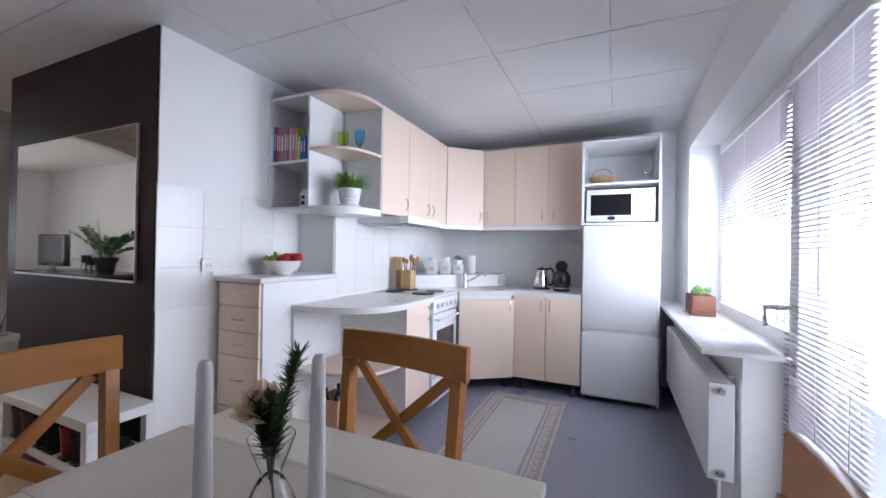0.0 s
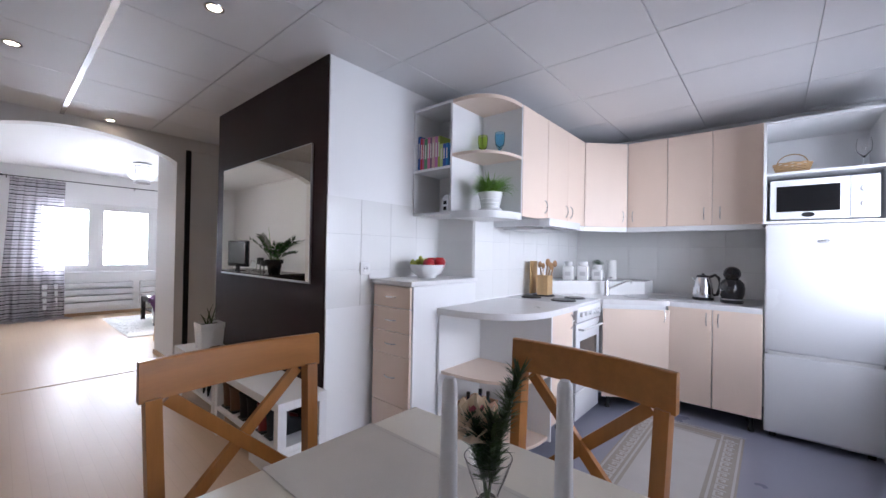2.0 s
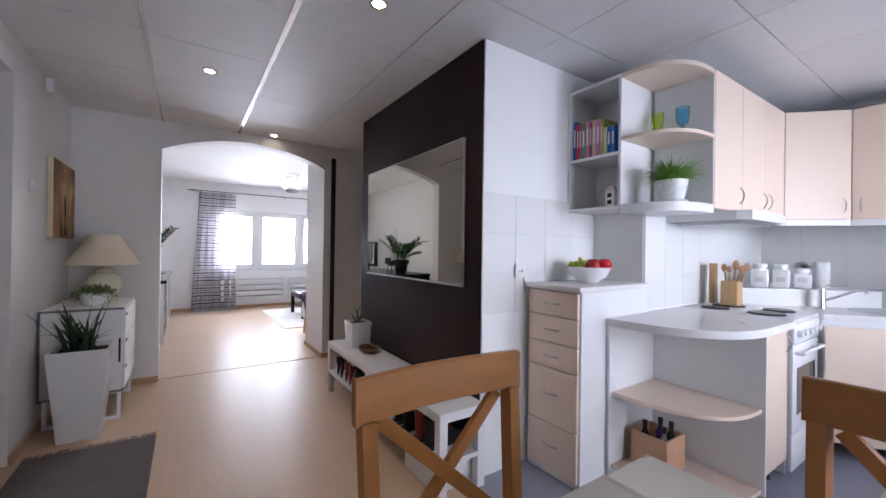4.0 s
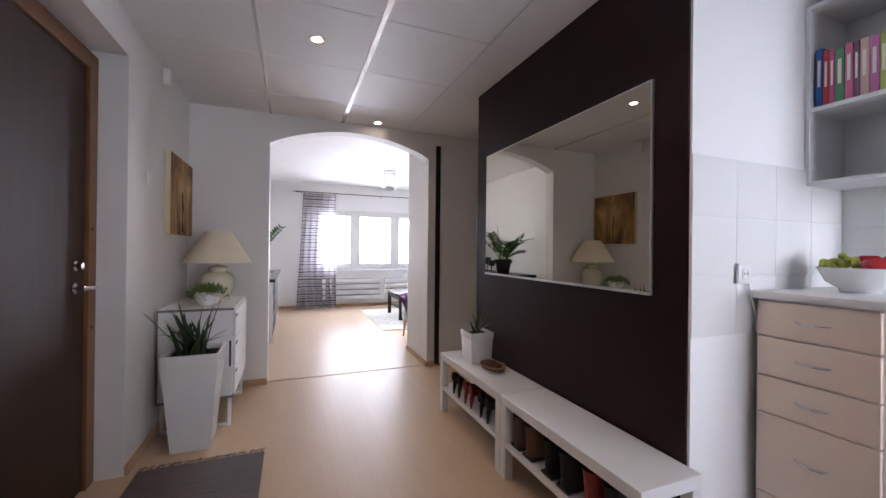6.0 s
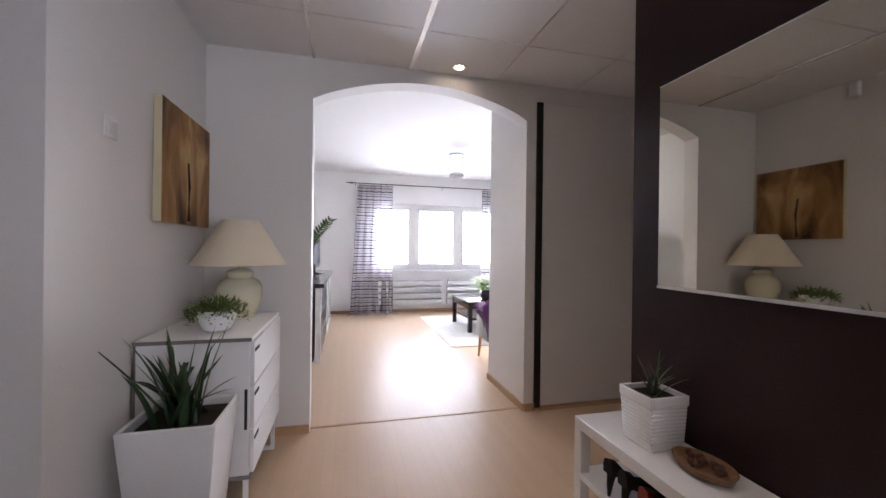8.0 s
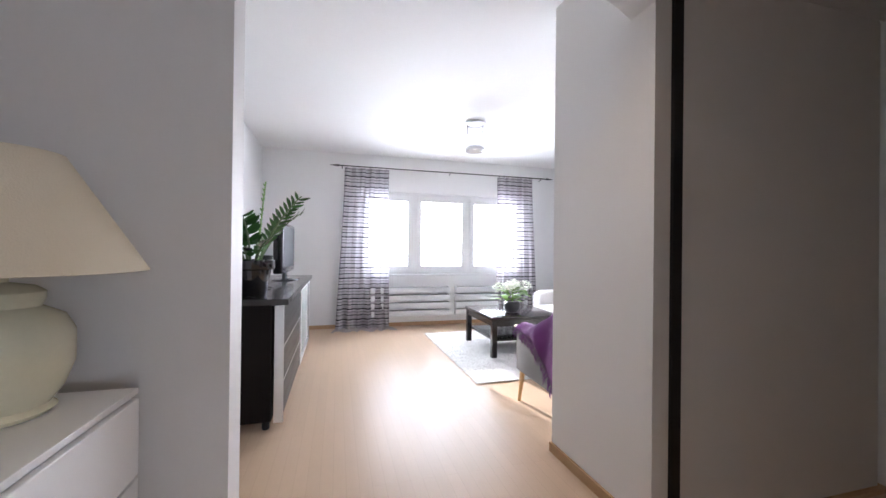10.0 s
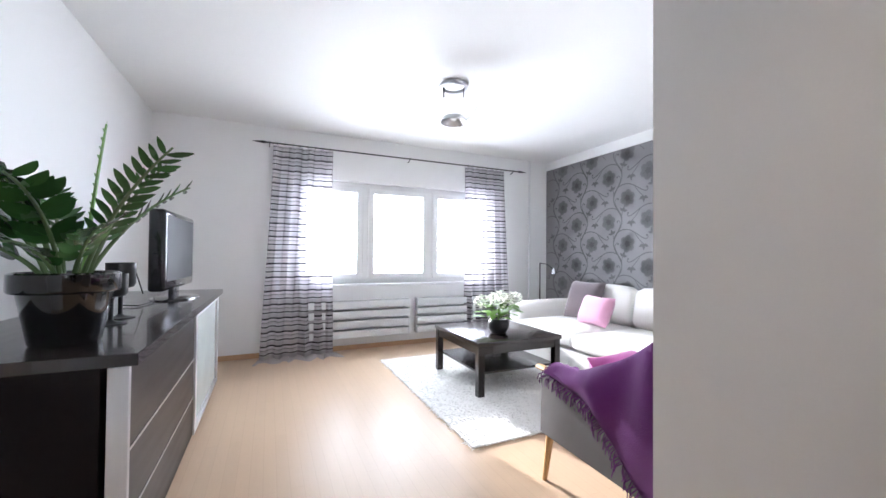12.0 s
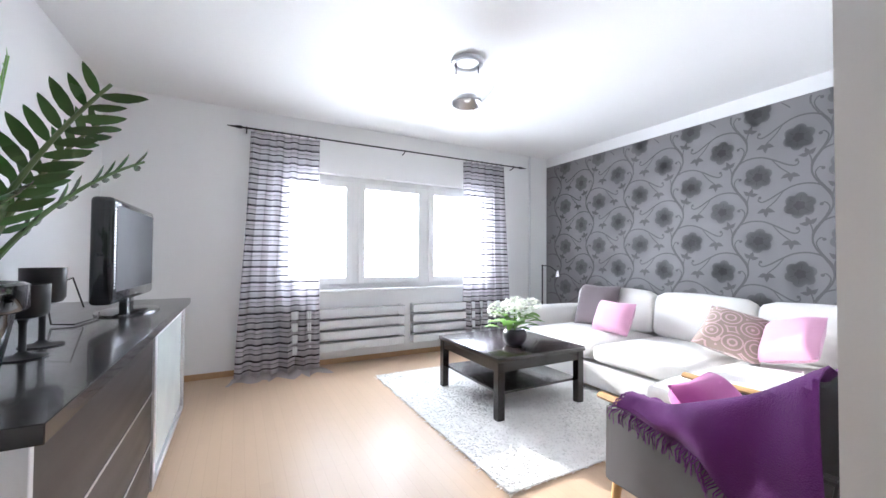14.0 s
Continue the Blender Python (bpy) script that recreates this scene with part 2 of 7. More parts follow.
# ---- structure: floors, walls, ceilings ----
CE, LC = 2.50, 2.64
structure("floor_hall", bx(-10.06, -1.25, -0.10, -2.225, 4.5, 0.0), M_LAM, "light beech laminate floor of hall and living room", "floor")
fl = structure("floor_dining", bx(-2.225, -1.25, -0.10, 1.0, 1.30, 0.0), M_LAM, "light beech laminate floor by the dining table", "floor")
structure("floor_kitchen", bx(-2.225, 1.30, -0.10, 1.0, 4.55, 0.0), M_VINYL, "grey-blue vinyl kitchen floor", "floor")
structure("trim_threshold", bx(-5.17, -0.236, 0.0, -5.145, 1.315, 0.004), M_BASEB, "thin wooden strip across the arch floor", "threshold")

# kitchen back wall, block with the brown face, stepped kitchen wall
structure("wall_kitchen_back", bx(-2.6, 4.40, 0, 1.0, 4.58, CE), M_WALLW, "white painted kitchen back wall", "wall")
structure("wall_brown", bx(-4.016, 1.365, 0, -2.235, 1.43, CE), M_BROWN, "dark brown painted partition wall", "wall")
structure("wall_kitchen_side", bx(-2.34, 1.375, 0, -2.225, 2.40, CE), M_WALLW, "white painted kitchen side wall", "wall")
structure("wall_kitchen_step", bx(-2.34, 2.40, 0, -1.86, 4.40, CE), M_WALLW, "white boxed-out kitchen wall", "wall")
structure("wall_block_end", bx(-4.016, 1.43, 0, -3.92, 2.75, CE), M_WALL, "light painted end of the partition", "wall")
structure("wall_niche", bx(-5.35, 2.75, 0, -3.92, 2.85, CE), M_WALL, "light painted wall behind the partition", "wall")

# entry wall with a door recess
bm = bm_new()
box(bm, -5.22, -1.15, 0, -3.79, -0.875, CE)
box(bm, -3.79, -1.15, 2.29, -2.70, -0.875, CE)
box(bm, -2.70, -1.15, 0, 1.0, -0.875, CE)
structure("wall_entry", bm, M_WALL, "pale grey painted hall wall with door recess", "wall")
structure("wall_behind_door", bx(-4.1, -1.30, 0, -2.4, -1.20, CE), M_WALL, "wall closing the door recess", "wall")

# window wall of the kitchen
bm = bm_new()
box(bm, 0.60, 3.66, 0, 0.92, 4.40, CE)
box(bm, 0.60, 2.23, 0, 0.92, 3.66, 0.83)
box(bm, 0.60, 1.22, 2.14, 0.92, 3.66, CE)
box(bm, 0.60, -1.15, 0, 0.92, 1.22, CE)
box(bm, 0.78, 1.22, 0, 0.92, 1.50, 2.14)
structure("wall_window_kitchen", bm, M_WALLW, "white painted kitchen window wall", "wall")

# arch wall
pts = [(-0.875, 0), (-0.237, 0), (-0.237, 2.225)]
for i in range(1, 24):
    u = i / 24
    pts.append((-0.237 + 1.553 * u, 2.222 + 0.185 * math.sin(math.pi * u) ** 0.8))
pts += [(1.316, 2.218), (1.316, 0), (1.398, 0), (1.398, CE), (-0.875, CE)]
bm = prism(bm_new(), pts, 0, 0.14)
bm.transform(Matrix(((0, 0, 1, -5.235), (1, 0, 0, 0), (0, 1, 0, 0), (0, 0, 0, 1))))
bmesh.ops.recalc_face_normals(bm, faces=bm.faces[:])
structure("wall_arch", bm, M_WALL, "pale grey wall with a wide basket arch", "wall")
structure("wall_arch_upper", bx(-5.235, 1.398, 2.375, -5.095, 2.75, CE), M_WALL, "strip of wall above the sliding door", "wall")
structure("wall_wardrobe_side", bx(-5.845, 1.316, 0, -5.235, 1.45, LC), M_WALL, "pale painted side of the built-in wardrobe", "wall")
structure("wall_wardrobe_back", bx(-5.845, 1.45, 0, -5.745, 4.1, LC), M_WALLW, "white painted wall behind the armchair", "wall")
structure("wall_living_upper", bx(-5.235, -0.985, CE, -5.095, 1.45, LC), M_WALLW, "white strip of wall over the arch", "wall")

# living room
structure("wall_living_side", bx(-10.06, -1.15, 0, -5.235, -0.985, LC), M_WALLW, "white painted living room side wall", "wall")
structure("wall_wallpaper_side", bx(-10.06, 4.10, 0, -5.76, 4.30, LC), M_WALLW, "white wall behind the sofa", "wall")
WY0, WY1, WZ0, WZ1 = 0.41, 3.11, 0.81, 2.09
bm = bm_new()
box(bm, -10.06, -0.985, 0, -9.78, WY0, LC)
box(bm, -10.06, WY1, 0, -9.78, 4.10, LC)
box(bm, -10.06, WY0, 0, -9.78, WY1, WZ0)
box(bm, -10.06, WY0, WZ1, -9.78, WY1, LC)
structure("wall_window_living", bm, M_WALLW, "white painted living room window wall", "wall")
structure("ceiling_living", bx(-10.06, -1.15, LC, -5.22, 4.3, LC + 0.1), M_LIVCEIL, "plain white plaster ceiling", "ceiling")

# panelled ceiling of hall and kitchen: recessed joints between panels
bm = bm_new()
box(bm, -5.22, -1.15, CE + 0.012, 1.0, 4.58, CE + 0.12)
GX = [1.0] + [0.03 - 0.66 * k for k in range(9)]
GY = [-1.15, -0.88, -0.235, 0.415, 1.065, 1.715, 2.365, 3.015, 3.665, 4.315, 4.58]
for i in range(len(GX) - 1):
    for j in range(len(GY) - 1):
        x0, x1, y0, y1 = max(GX[i + 1], -5.22), GX[i], GY[j], GY[j + 1]
        if x1 - x0 > 0.05 and y1 - y0 > 0.02:
            box(bm, x0 + 0.003, y0 + 0.003, CE, x1 - 0.003, y1 - 0.003, CE + 0.012)
structure("ceiling_panels", bm, M_CEIL, "white square-panelled suspended ceiling", "ceiling")
for k, (y, w) in enumerate(((0.415, 0.030), (-0.235, 0.018))):
    structure("ceiling_bar_%d" % (k + 1), bx(-5.22, y - w / 2, CE - 0.006, -1.6, y + w / 2, CE - 0.0005), M_GRID, "glossy white ceiling joint bar", "trim")

# baseboards
for k, b in enumerate(((-5.125, -0.875, 0, -3.79, -0.86, 0.055), (-5.095, -0.86, 0, -5.08, -0.237, 0.055), (-5.095, 1.316, 0, -5.08, 1.398, 0.055),
                       (-5.85, 1.302, 0, -5.095, 1.316, 0.055), (-9.78, -0.93, 0, -9.765, 4.1, 0.055), (-9.76, -0.985, 0, -5.30, -0.97, 0.055),
                       (-2.70, -0.875, 0, 0.6, -0.86, 0.055), (-9.76, 4.085, 0, -5.87, 4.1, 0.055))):
    structure("baseboard_%d" % (k + 1), bx(*b), M_BASEB, "beech wood baseboard", "baseboard")

# bright distance outside the windows, and ground
structure("ground", bx(-400, -400, -0.5, 400, 400, -0.4), mat("pale_outdoor_ground", (0.45, 0.45, 0.44), 0.9, 0.1, 0.3), "pale ground outside", "ground")
structure("backdrop_living", bx(-62, -50, -20, -61.5, 60, 9.0), M_OUT, "overexposed bright distance outside the window", "backdrop")
structure("backdrop_kitchen", bx(12.0, -30, -8, 12.3, 75, 14.0), M_OUT_SHADE, "overexposed bright distance outside the window", "backdrop")

# ---- kitchen: fitted units ----


def handle(parent, p, axis, length=0.096, out=(0, -1, 0)):
    """A slim bowed chrome pull at p, along axis, standing off along out."""
    p, a, o = Vector(p), Vector(axis), Vector(out)
    pts = [p + a * (u - 0.5) * length + o * (0.004 + 0.022 * math.sin(math.pi * u) ** 0.6) for u in [i / 8 for i in range(9)]]
    return part("handle", tube(bm_new(), pts, 0.0045, 6), M_CHROME, parent, "slim bowed chrome handle")


# drawer chest with its front towards the dining table
ch = thing("drawer_chest", (-2.205, 1.72, 0), "white narrow kitchen chest with five peach drawer fronts", "drawer chest")
part("body", bx(0, 0.018, 0.0, 0.375, 0.67, 1.07, 0.002), M_WHITE, ch)
part("top", bx(-0.005, -0.015, 1.072, 0.39, 0.675, 1.102, 0.004, 2), M_TOP, ch, "pale laminate top")
ZS = [0.035, 0.305, 0.622, 0.770, 0.925, 1.068]
for z0, z1 in zip(ZS, ZS[1:]):
    d = part("drawer", bx(0.012, 0.0, z0 + 0.003, 0.363, 0.018, z1 - 0.003, 0.002), M_PEACH, ch, "pale peach drawer front")
    handle(d, (0.19, 0.0, (z0 + z1) / 2 + (0.02 if z1 - z0 > 0.2 else 0)), (1, 0, 0), 0.10)

# open end unit with rounded shelves
WT = 0.918
eu = thing("end_shelf_unit", (-1.825, 2.44, 0), "white open end unit with rounded peach shelves", "shelf unit")
part("side_panel", bx(0, -0.48, 0.0, 0.018, 0.0, WT - 0.040, 0.002), M_WHITE, eu)
part("back_panel", bx(0.02, -0.016, 0.06, 0.585, 0.0, WT - 0.040), M_WHITE, eu)


def quarter(bm, x0, y1, rx, ry, z0, z1, n=18):
    """A shelf whose free corner is rounded: corner at (x0, y1), out to x0 + rx and y1 - ry."""
    pts = [(x0, y1), (x0, y1 - ry)]
    for i in range(1, n):
        a = math.pi / 2 * i / n
        pts.append((x0 + rx * math.sin(a) ** 0.72, y1 - ry * math.cos(a) ** 0.72))
    pts += [(x0 + rx, y1)]
    return prism(bm, pts, z0, z1)


for z in (0.075, 0.484):
    part("shelf", quarter(bm_new(), 0.02, -0.018, 0.55, 0.44, z, z + 0.02), M_PEACH, eu, "rounded peach shelf", smooth=False)

# base unit between end unit and cooker
bu = thing("base_cabinet", (-1.84, 2.445, 0), "base cabinet with a pale peach door", "cabinet")
part("body", bx(0, 0, 0.13, 0.56, 0.38, WT - 0.040), M_WHITE, bu)
d = part("door", bx(0.562, 0.004, 0.135, 0.582, 0.376, WT - 0.036, 0.002), M_PEACH, bu)
handle(d, (0.582, 0.335, 0.80), (0, 0, 1), 0.10, (1, 0, 0))
for x, y in ((0.5, 0.05), (0.5, 0.33), (0.08, 0.2)):
    part("foot", lathe(bm_new(), [(0.022, 0), (0.022, 0.02), (0.014, 0.03), (0.014, 0.13)], (x, y, 0), 12), M_BLACK, bu, "black plastic foot")

# corner sink unit, its door slightly open, and the double base unit
A, Bp = Vector((-1.235, 3.36, 0)), Vector((-0.80, 3.66, 0))
ang = math.degrees(math.atan2(Bp.y - A.y, Bp.x - A.x))
cu = thing("corner_sink_cabinet", (A.x, A.y, 0), "diagonal corner sink cabinet, its peach door ajar", "cabinet")
part("body", prism(bm_new(), [(-0.60, 0.02), (0.0, 0.02), (0.42, 0.31), (0.42, 0.98), (-0.60, 0.98)], 0.13, WT - 0.040), M_WHITE, cu, smooth=False)
L = (Bp - A).length
d = part("door", bx(0.005, -0.03, 0.12, L - 0.005, -0.012, WT - 0.072, 0.002), M_PEACH, cu)
d.matrix_local = pose(0, 0, 0, 1.2, 0, ang)
handle(d, (L - 0.05, -0.03, 0.80), (0, 0, 1), 0.10)
for x, y in ((0.03, 0.10), (0.36, 0.34)):
    part("foot", lathe(bm_new(), [(0.022, 0), (0.022, 0.02), (0.014, 0.03), (0.014, 0.13)], (x, y, 0), 12), M_BLACK, cu, "black plastic foot")
db = thing("base_cabinet", (-0.80, 3.66, 0), "double base cabinet with two pale peach doors", "cabinet")
part("body", bx(0.022, 0.02, 0.13, 0.60, 0.62, WT - 0.040), M_WHITE, db)
for i in range(2):
    d = part("door", bx(0.004 + 0.302 * i, 0.0, 0.12, 0.30 + 0.302 * i, 0.018, WT - 0.036, 0.002), M_PEACH, db)
    handle(d, (0.265 + 0.075 * i, 0.0, 0.80), (0, 0, 1), 0.10)
for x in (0.06, 0.54):
    part("foot", lathe(bm_new(), [(0.022, 0), (0.022, 0.02), (0.014, 0.03), (0.014, 0.13)], (x, 0.07, 0), 12), M_BLACK, db, "black plastic foot")

# worktops: rounded piece before the cooker, corner piece behind it
w1 = thing("worktop", (-1.84, 2.848, WT - 0.04), "pale worktop with a rounded end", "worktop")
pts = [(-0.012, 0.0), (-0.012, -0.89)]
for i in range(1, 22):
    a = math.pi / 2 * i / 22
    pts.append((0.0 + 0.61 * math.sin(a) ** 0.75, -0.36 - 0.53 * math.cos(a) ** 0.75))
pts += [(0.61, -0.36), (0.61, 0.0)]
part("slab", prism(bm_new(), pts, 0, 0.040), M_TOP, w1, smooth=False)
w2 = thing("worktop", (-1.855, 3.362, WT - 0.04), "pale corner worktop with an inset sink", "worktop")
part("slab", prism(bm_new(), [(0, 0), (0.635, 0), (1.07, 0.295), (1.655, 0.295), (1.655, 1.05), (0, 1.05)], 0, 0.040), M_TOP, w2, smooth=False)
led = single("ledge", prism(bm_new(), [(0, 0), (0.14, 0), (0.78, 0.66), (0.78, 0.98), (0, 0.98)], 0, 0.122), M_TILE, "white diagonal corner ledge at the back of the worktop", "ledge", (-1.845, 3.40, WT + 0.001), smooth=False)

# free-standing cooker
ck = thing("cooker", (-1.855, 2.85, 0), "white free-standing electric cooker with black plates", "cooker")
ck.scale.z = 0.962
part("body", bx(0.0, 0.004, 0.03, 0.585, 0.504, 0.93, 0.004), M_APPL, ck)
part("hob", bx(-0.0, 0.002, 0.931, 0.615, 0.506, 0.957, 0.006, 2), M_APPL, ck, "white enamel hob")
part("control_panel", bx(0.586, 0.006, 0.81, 0.618, 0.502, 0.93, 0.006, 2), M_APPL, ck)
for i in range(5):
    k = lathe(bm_new(), [(0.021, 0), (0.019, 0.022), (0.0, 0.024)], n=16)
    k.transform(pose(0.618, 0.07 + 0.09 * i, 0.87, 0, 90, 0))
    part("knob", k, M_APPL, ck, "white control knob")
od = part("oven_door", bx(0.586, 0.008, 0.27, 0.612, 0.50, 0.80, 0.006, 2), M_APPL, ck, "white oven door with a dark window")
part("window", bx(0.6125, 0.075, 0.38, 0.6145, 0.43, 0.66), M_BLKGLOSS, od, "dark oven window")
part("handle", tube(bm_new(), [(0.612, 0.05, 0.755), (0.645, 0.05, 0.755), (0.645, 0.46, 0.755), (0.612, 0.46, 0.755)], 0.010, 8), M_APPL, od, "white bar handle")
part("drawer", bx(0.586, 0.008, 0.05, 0.610, 0.50, 0.262, 0.006, 2), M_APPL, ck)
for x, y, r in ((0.45, 0.14, 0.09), (0.45, 0.37, 0.075), (0.17, 0.14, 0.075), (0.17, 0.37, 0.09)):
    part("hot_plate", lathe(bm_new(), [(r + 0.008, 0), (r + 0.006, 0.006), (r, 0.008), (r, 0.011), (0, 0.011)], (x, y, 0.957), 32), M_BLACK, ck, "round cast-iron hot plate")

# sink, tap
sk = thing("sink", (-0.93, 3.90, WT + 0.001), "inset stainless steel sink bowl", "sink", rz=35)
bm = lathe(bm_new(), [(0.25, 0.0), (0.25, 0.004), (0.20, 0.006), (0.185, 0.002), (0.17, -0.02), (0.0, -0.02)], n=40)
bm.transform(Matrix.Diagonal((1.15, 0.85, 1, 1)))
part("bowl", bm, M_STEEL, sk)
tp = thing("kitchen_tap", (-1.30, 3.70, WT + 0.001), "chrome single-lever kitchen tap", "tap")
part("base", lathe(bm_new(), [(0.028, 0), (0.028, 0.01), (0.022, 0.02), (0.022, 0.12), (0.018, 0.135), (0, 0.14)], n=20), M_CHROME, tp)
part("spout", tube(bm_new(), [(0.0, 0, 0.05), (0.07, -0.01, 0.085), (0.17, -0.03, 0.140), (0.215, -0.04, 0.145), (0.222, -0.042, 0.125)], 0.0095, 10), M_CHROME, tp)
part("lever", tube(bm_new(), [(0, 0, 0.135), (0.02, 0.03, 0.16), (0.03, 0.05, 0.165)], 0.007, 8), M_CHROME, tp)

# upper units
UZ0, UZ1 = 1.555, 2.35
bs = thing("book_shelf_unit", (-2.222, 2.10, UZ0), "white open wall shelf with two compartments", "shelf unit")
H = 0.80
part("side_panel", bx(0, 0, 0, 0.016, 0.298, H, 0.001), M_WHITE, bs)
part("side_panel", bx(0.364, 0, 0, 0.382, 0.298, H, 0.001), M_WHITE, bs)
for z in (0.0, 0.325, H - 0.018):
    part("shelf", bx(0.016, 0.002, z, 0.364, 0.29, z + 0.018), M_WHITE, bs)
part("back_panel", bx(0.016, 0.29, 0.0, 0.364, 0.297, H), M_WHITE, bs)
rs = thing("corner_shelf_unit", (-1.838, 2.48, UZ0 - 0.03), "white end shelf unit with rounded peach-edged shelves", "shelf unit")
part("back_panel", bx(0.0, -0.012, 0.0, 0.335, 0.0, H + 0.02), M_WHITE, rs)
part("shelf", quarter(bm_new(), 0.0, -0.013, 0.335, 0.37, 0.0, 0.05), M_WHITE, rs, "thick rounded white bottom", smooth=False)
part("shelf", quarter(bm_new(), 0.0, -0.013, 0.335, 0.37, 0.43, 0.45), M_PEACH, rs, smooth=False)
part("shelf", quarter(bm_new(), 0.0, -0.013, 0.335, 0.37, 0.80, 0.825), M_PEACH, rs, smooth=False)


def wall_unit(at, length, doors, handles, rz=0.0, depth=0.34, z0=UZ0, h=UZ1 - UZ0):
    """A wall cupboard whose doors face local -y; handles lists each door's pull position along it."""
    u = thing("wall_cabinet", (*at, z0), "wall cupboard with smooth pale peach doors", "cabinet", "wall cupboards", rz)
    part("body", bx(0.001, 0.02, 0.0, length - 0.001, depth, h), M_WHITE, u)
    w = length / doors
    for i in range(doors):
        d = part("door", bx(w * i + 0.0015, 0, 0.0, w * (i + 1) - 0.0015, 0.018, h, 0.002), M_PEACH, u)
        handle(d, (w * i + handles[i], 0, 0.10), (0, 0, 1), 0.10)
    return u


wall_unit((-1.50, 2.482), 0.40, 1, (0.345,), 90)
wall_unit((-1.50, 2.884), 0.78, 2, (0.34, 0.05), 90)
wall_unit((-1.50, 3.668), 0.42, 1, (0.37,), 45, 0.30)
wall_unit((-1.203, 3.967), 0.332, 1, (0.05,), 0, 0.42)
wall_unit((-0.869, 3.967), 0.664, 2, (0.275, 0.055), 0, 0.42)
pel = thing("pelmet", (0, 0, 1.51), "white light pelmet under the wall cupboards", "pelmet")
for a, b in (((-1.515, 3.29), (-1.515, 3.67)), ((-1.515, 3.67), (-1.21, 3.975)), ((-1.21, 3.975), (-0.21, 3.975))):
    part("board", beam(bm_new(), (*a, 0.022), (*b, 0.022), 0.016, 0.044), M_WHITE, pel, smooth=False)

hd = thing("cooker_hood", (-1.855, 2.66, 1.475), "slim white cooker hood under the cupboard", "cooker hood")
part("body", prism(bm_new(), [(0, 0), (0.40, 0), (0.47, 0.02), (0.47, 0.60), (0.40, 0.62), (0, 0.62)], 0.02, 0.075), M_APPL, hd, smooth=False)
part("filter", bx(0.05, 0.06, 0.0, 0.40, 0.56, 0.02, 0.004), M_STEEL, hd, "grey grease filter")

# tall frame above the refrigerator, refrigerator, microwave
tu = thing("open_wall_cabinet", (-0.203, 3.67, 1.533), "white open cabinet over the refrigerator", "cabinet")
part("side_panel", bx(0, 0, 0.0, 0.018, 0.60, 0.735, 0.001), M_WHITE, tu)
part("side_panel", bx(0.595, 0, 0.0, 0.613, 0.60, 0.735, 0.001), M_WHITE, tu)
for z in (0.0, 0.345, 0.717):
    part("shelf", bx(0.018, 0.002, z, 0.595, 0.59, z + 0.018), M_WHITE, tu)
part("back_panel", bx(0.018, 0.59, 0, 0.595, 0.60, 0.735), M_WHITE, tu)
single("support_panel", bx(0, 0, 0, 0.016, 0.6, 1.532), M_WHITE, "white side panel beside the refrigerator", "panel", (0.402, 3.74, 0))

fr = thing("refrigerator", (-0.190, 3.66, 0), "white two-door fridge freezer", "refrigerator")
part("body", bx(0.0, 0.06, 0.03, 0.588, 0.66, 1.525, 0.008, 2), M_APPL, fr)
part("freezer_door", bx(0.0, 0.0, 0.055, 0.588, 0.055, 0.605, 0.014, 3), M_APPL, fr)
part("fridge_door", bx(0.0, 0.0, 0.625, 0.588, 0.055, 1.527, 0.014, 3), M_APPL, fr)
part("grip", bx(0.02, 0.004, 0.604, 0.568, 0.05, 0.626), M_PLASTIC, fr, "recessed grip between the doors")
bm = bm_new()
for i, w in enumerate((0.012, 0.012, 0.010, 0.013)):
    box(bm, 0.27 + 0.016 * i, -0.0015, 1.405, 0.27 + 0.016 * i + w, 0.001, 1.418)
box(bm, 0.275, -0.0015, 1.395, 0.325, 0.001, 1.399)
part("badge", bm, M_STEEL, fr, "small grey badge", smooth=False)
for x in (0.05, 0.54):
    part("foot", lathe(bm_new(), [(0.02, 0), (0.02, 0.035)], (x, 0.1, 0), 12), M_BLACK, fr)

mw = thing("microwave_oven", (-0.165, 3.70, 1.551), "white microwave oven with dark door glass", "microwave")
part("body", bx(0, 0.02, 0.012, 0.535, 0.40, 0.29, 0.006, 2), M_APPL, mw)
dr = part("door", bx(0.0, 0.0, 0.012, 0.40, 0.02, 0.29, 0.004, 2), M_APPL, mw)
part("window", bx(0.035, -0.003, 0.065, 0.355, 0.0, 0.245), M_BLKGLOSS, dr, "dark door window")
bm = lathe(bm_new(), [(0.034, 0), (0.034, 0.002), (0, 0.002)], n=24)
bm.transform(pose(0.20, -0.0005, 0.042, 90, 0, 0) @ Matrix.Diagonal((1.0, 0.5, 1, 1)))
part("badge", bm, M_BLACK, dr, "dark oval badge")
cp = part("control_panel", bx(0.403, 0.002, 0.012, 0.535, 0.02, 0.29, 0.004, 2), M_APPL, mw)
for z in (0.10, 0.20):
    k = lathe(bm_new(), [(0.022, 0), (0.020, 0.018), (0, 0.02)], n=20)
    k.transform(pose(0.47, 0.002, z, 90, 0, 0))
    part("knob", k, M_PLASTIC, cp, "white dial")
for x in (0.05, 0.48):
    part("foot", bx(x, 0.06, 0, x + 0.03, 0.34, 0.013), M_BLACK, mw)

# window: frame, glass, blinds
wk = tagged(new("window_1"), "white kitchen window and balcony door with venetian blinds", "window", kind="structure")
FX0, FX1 = 0.80, 0.87


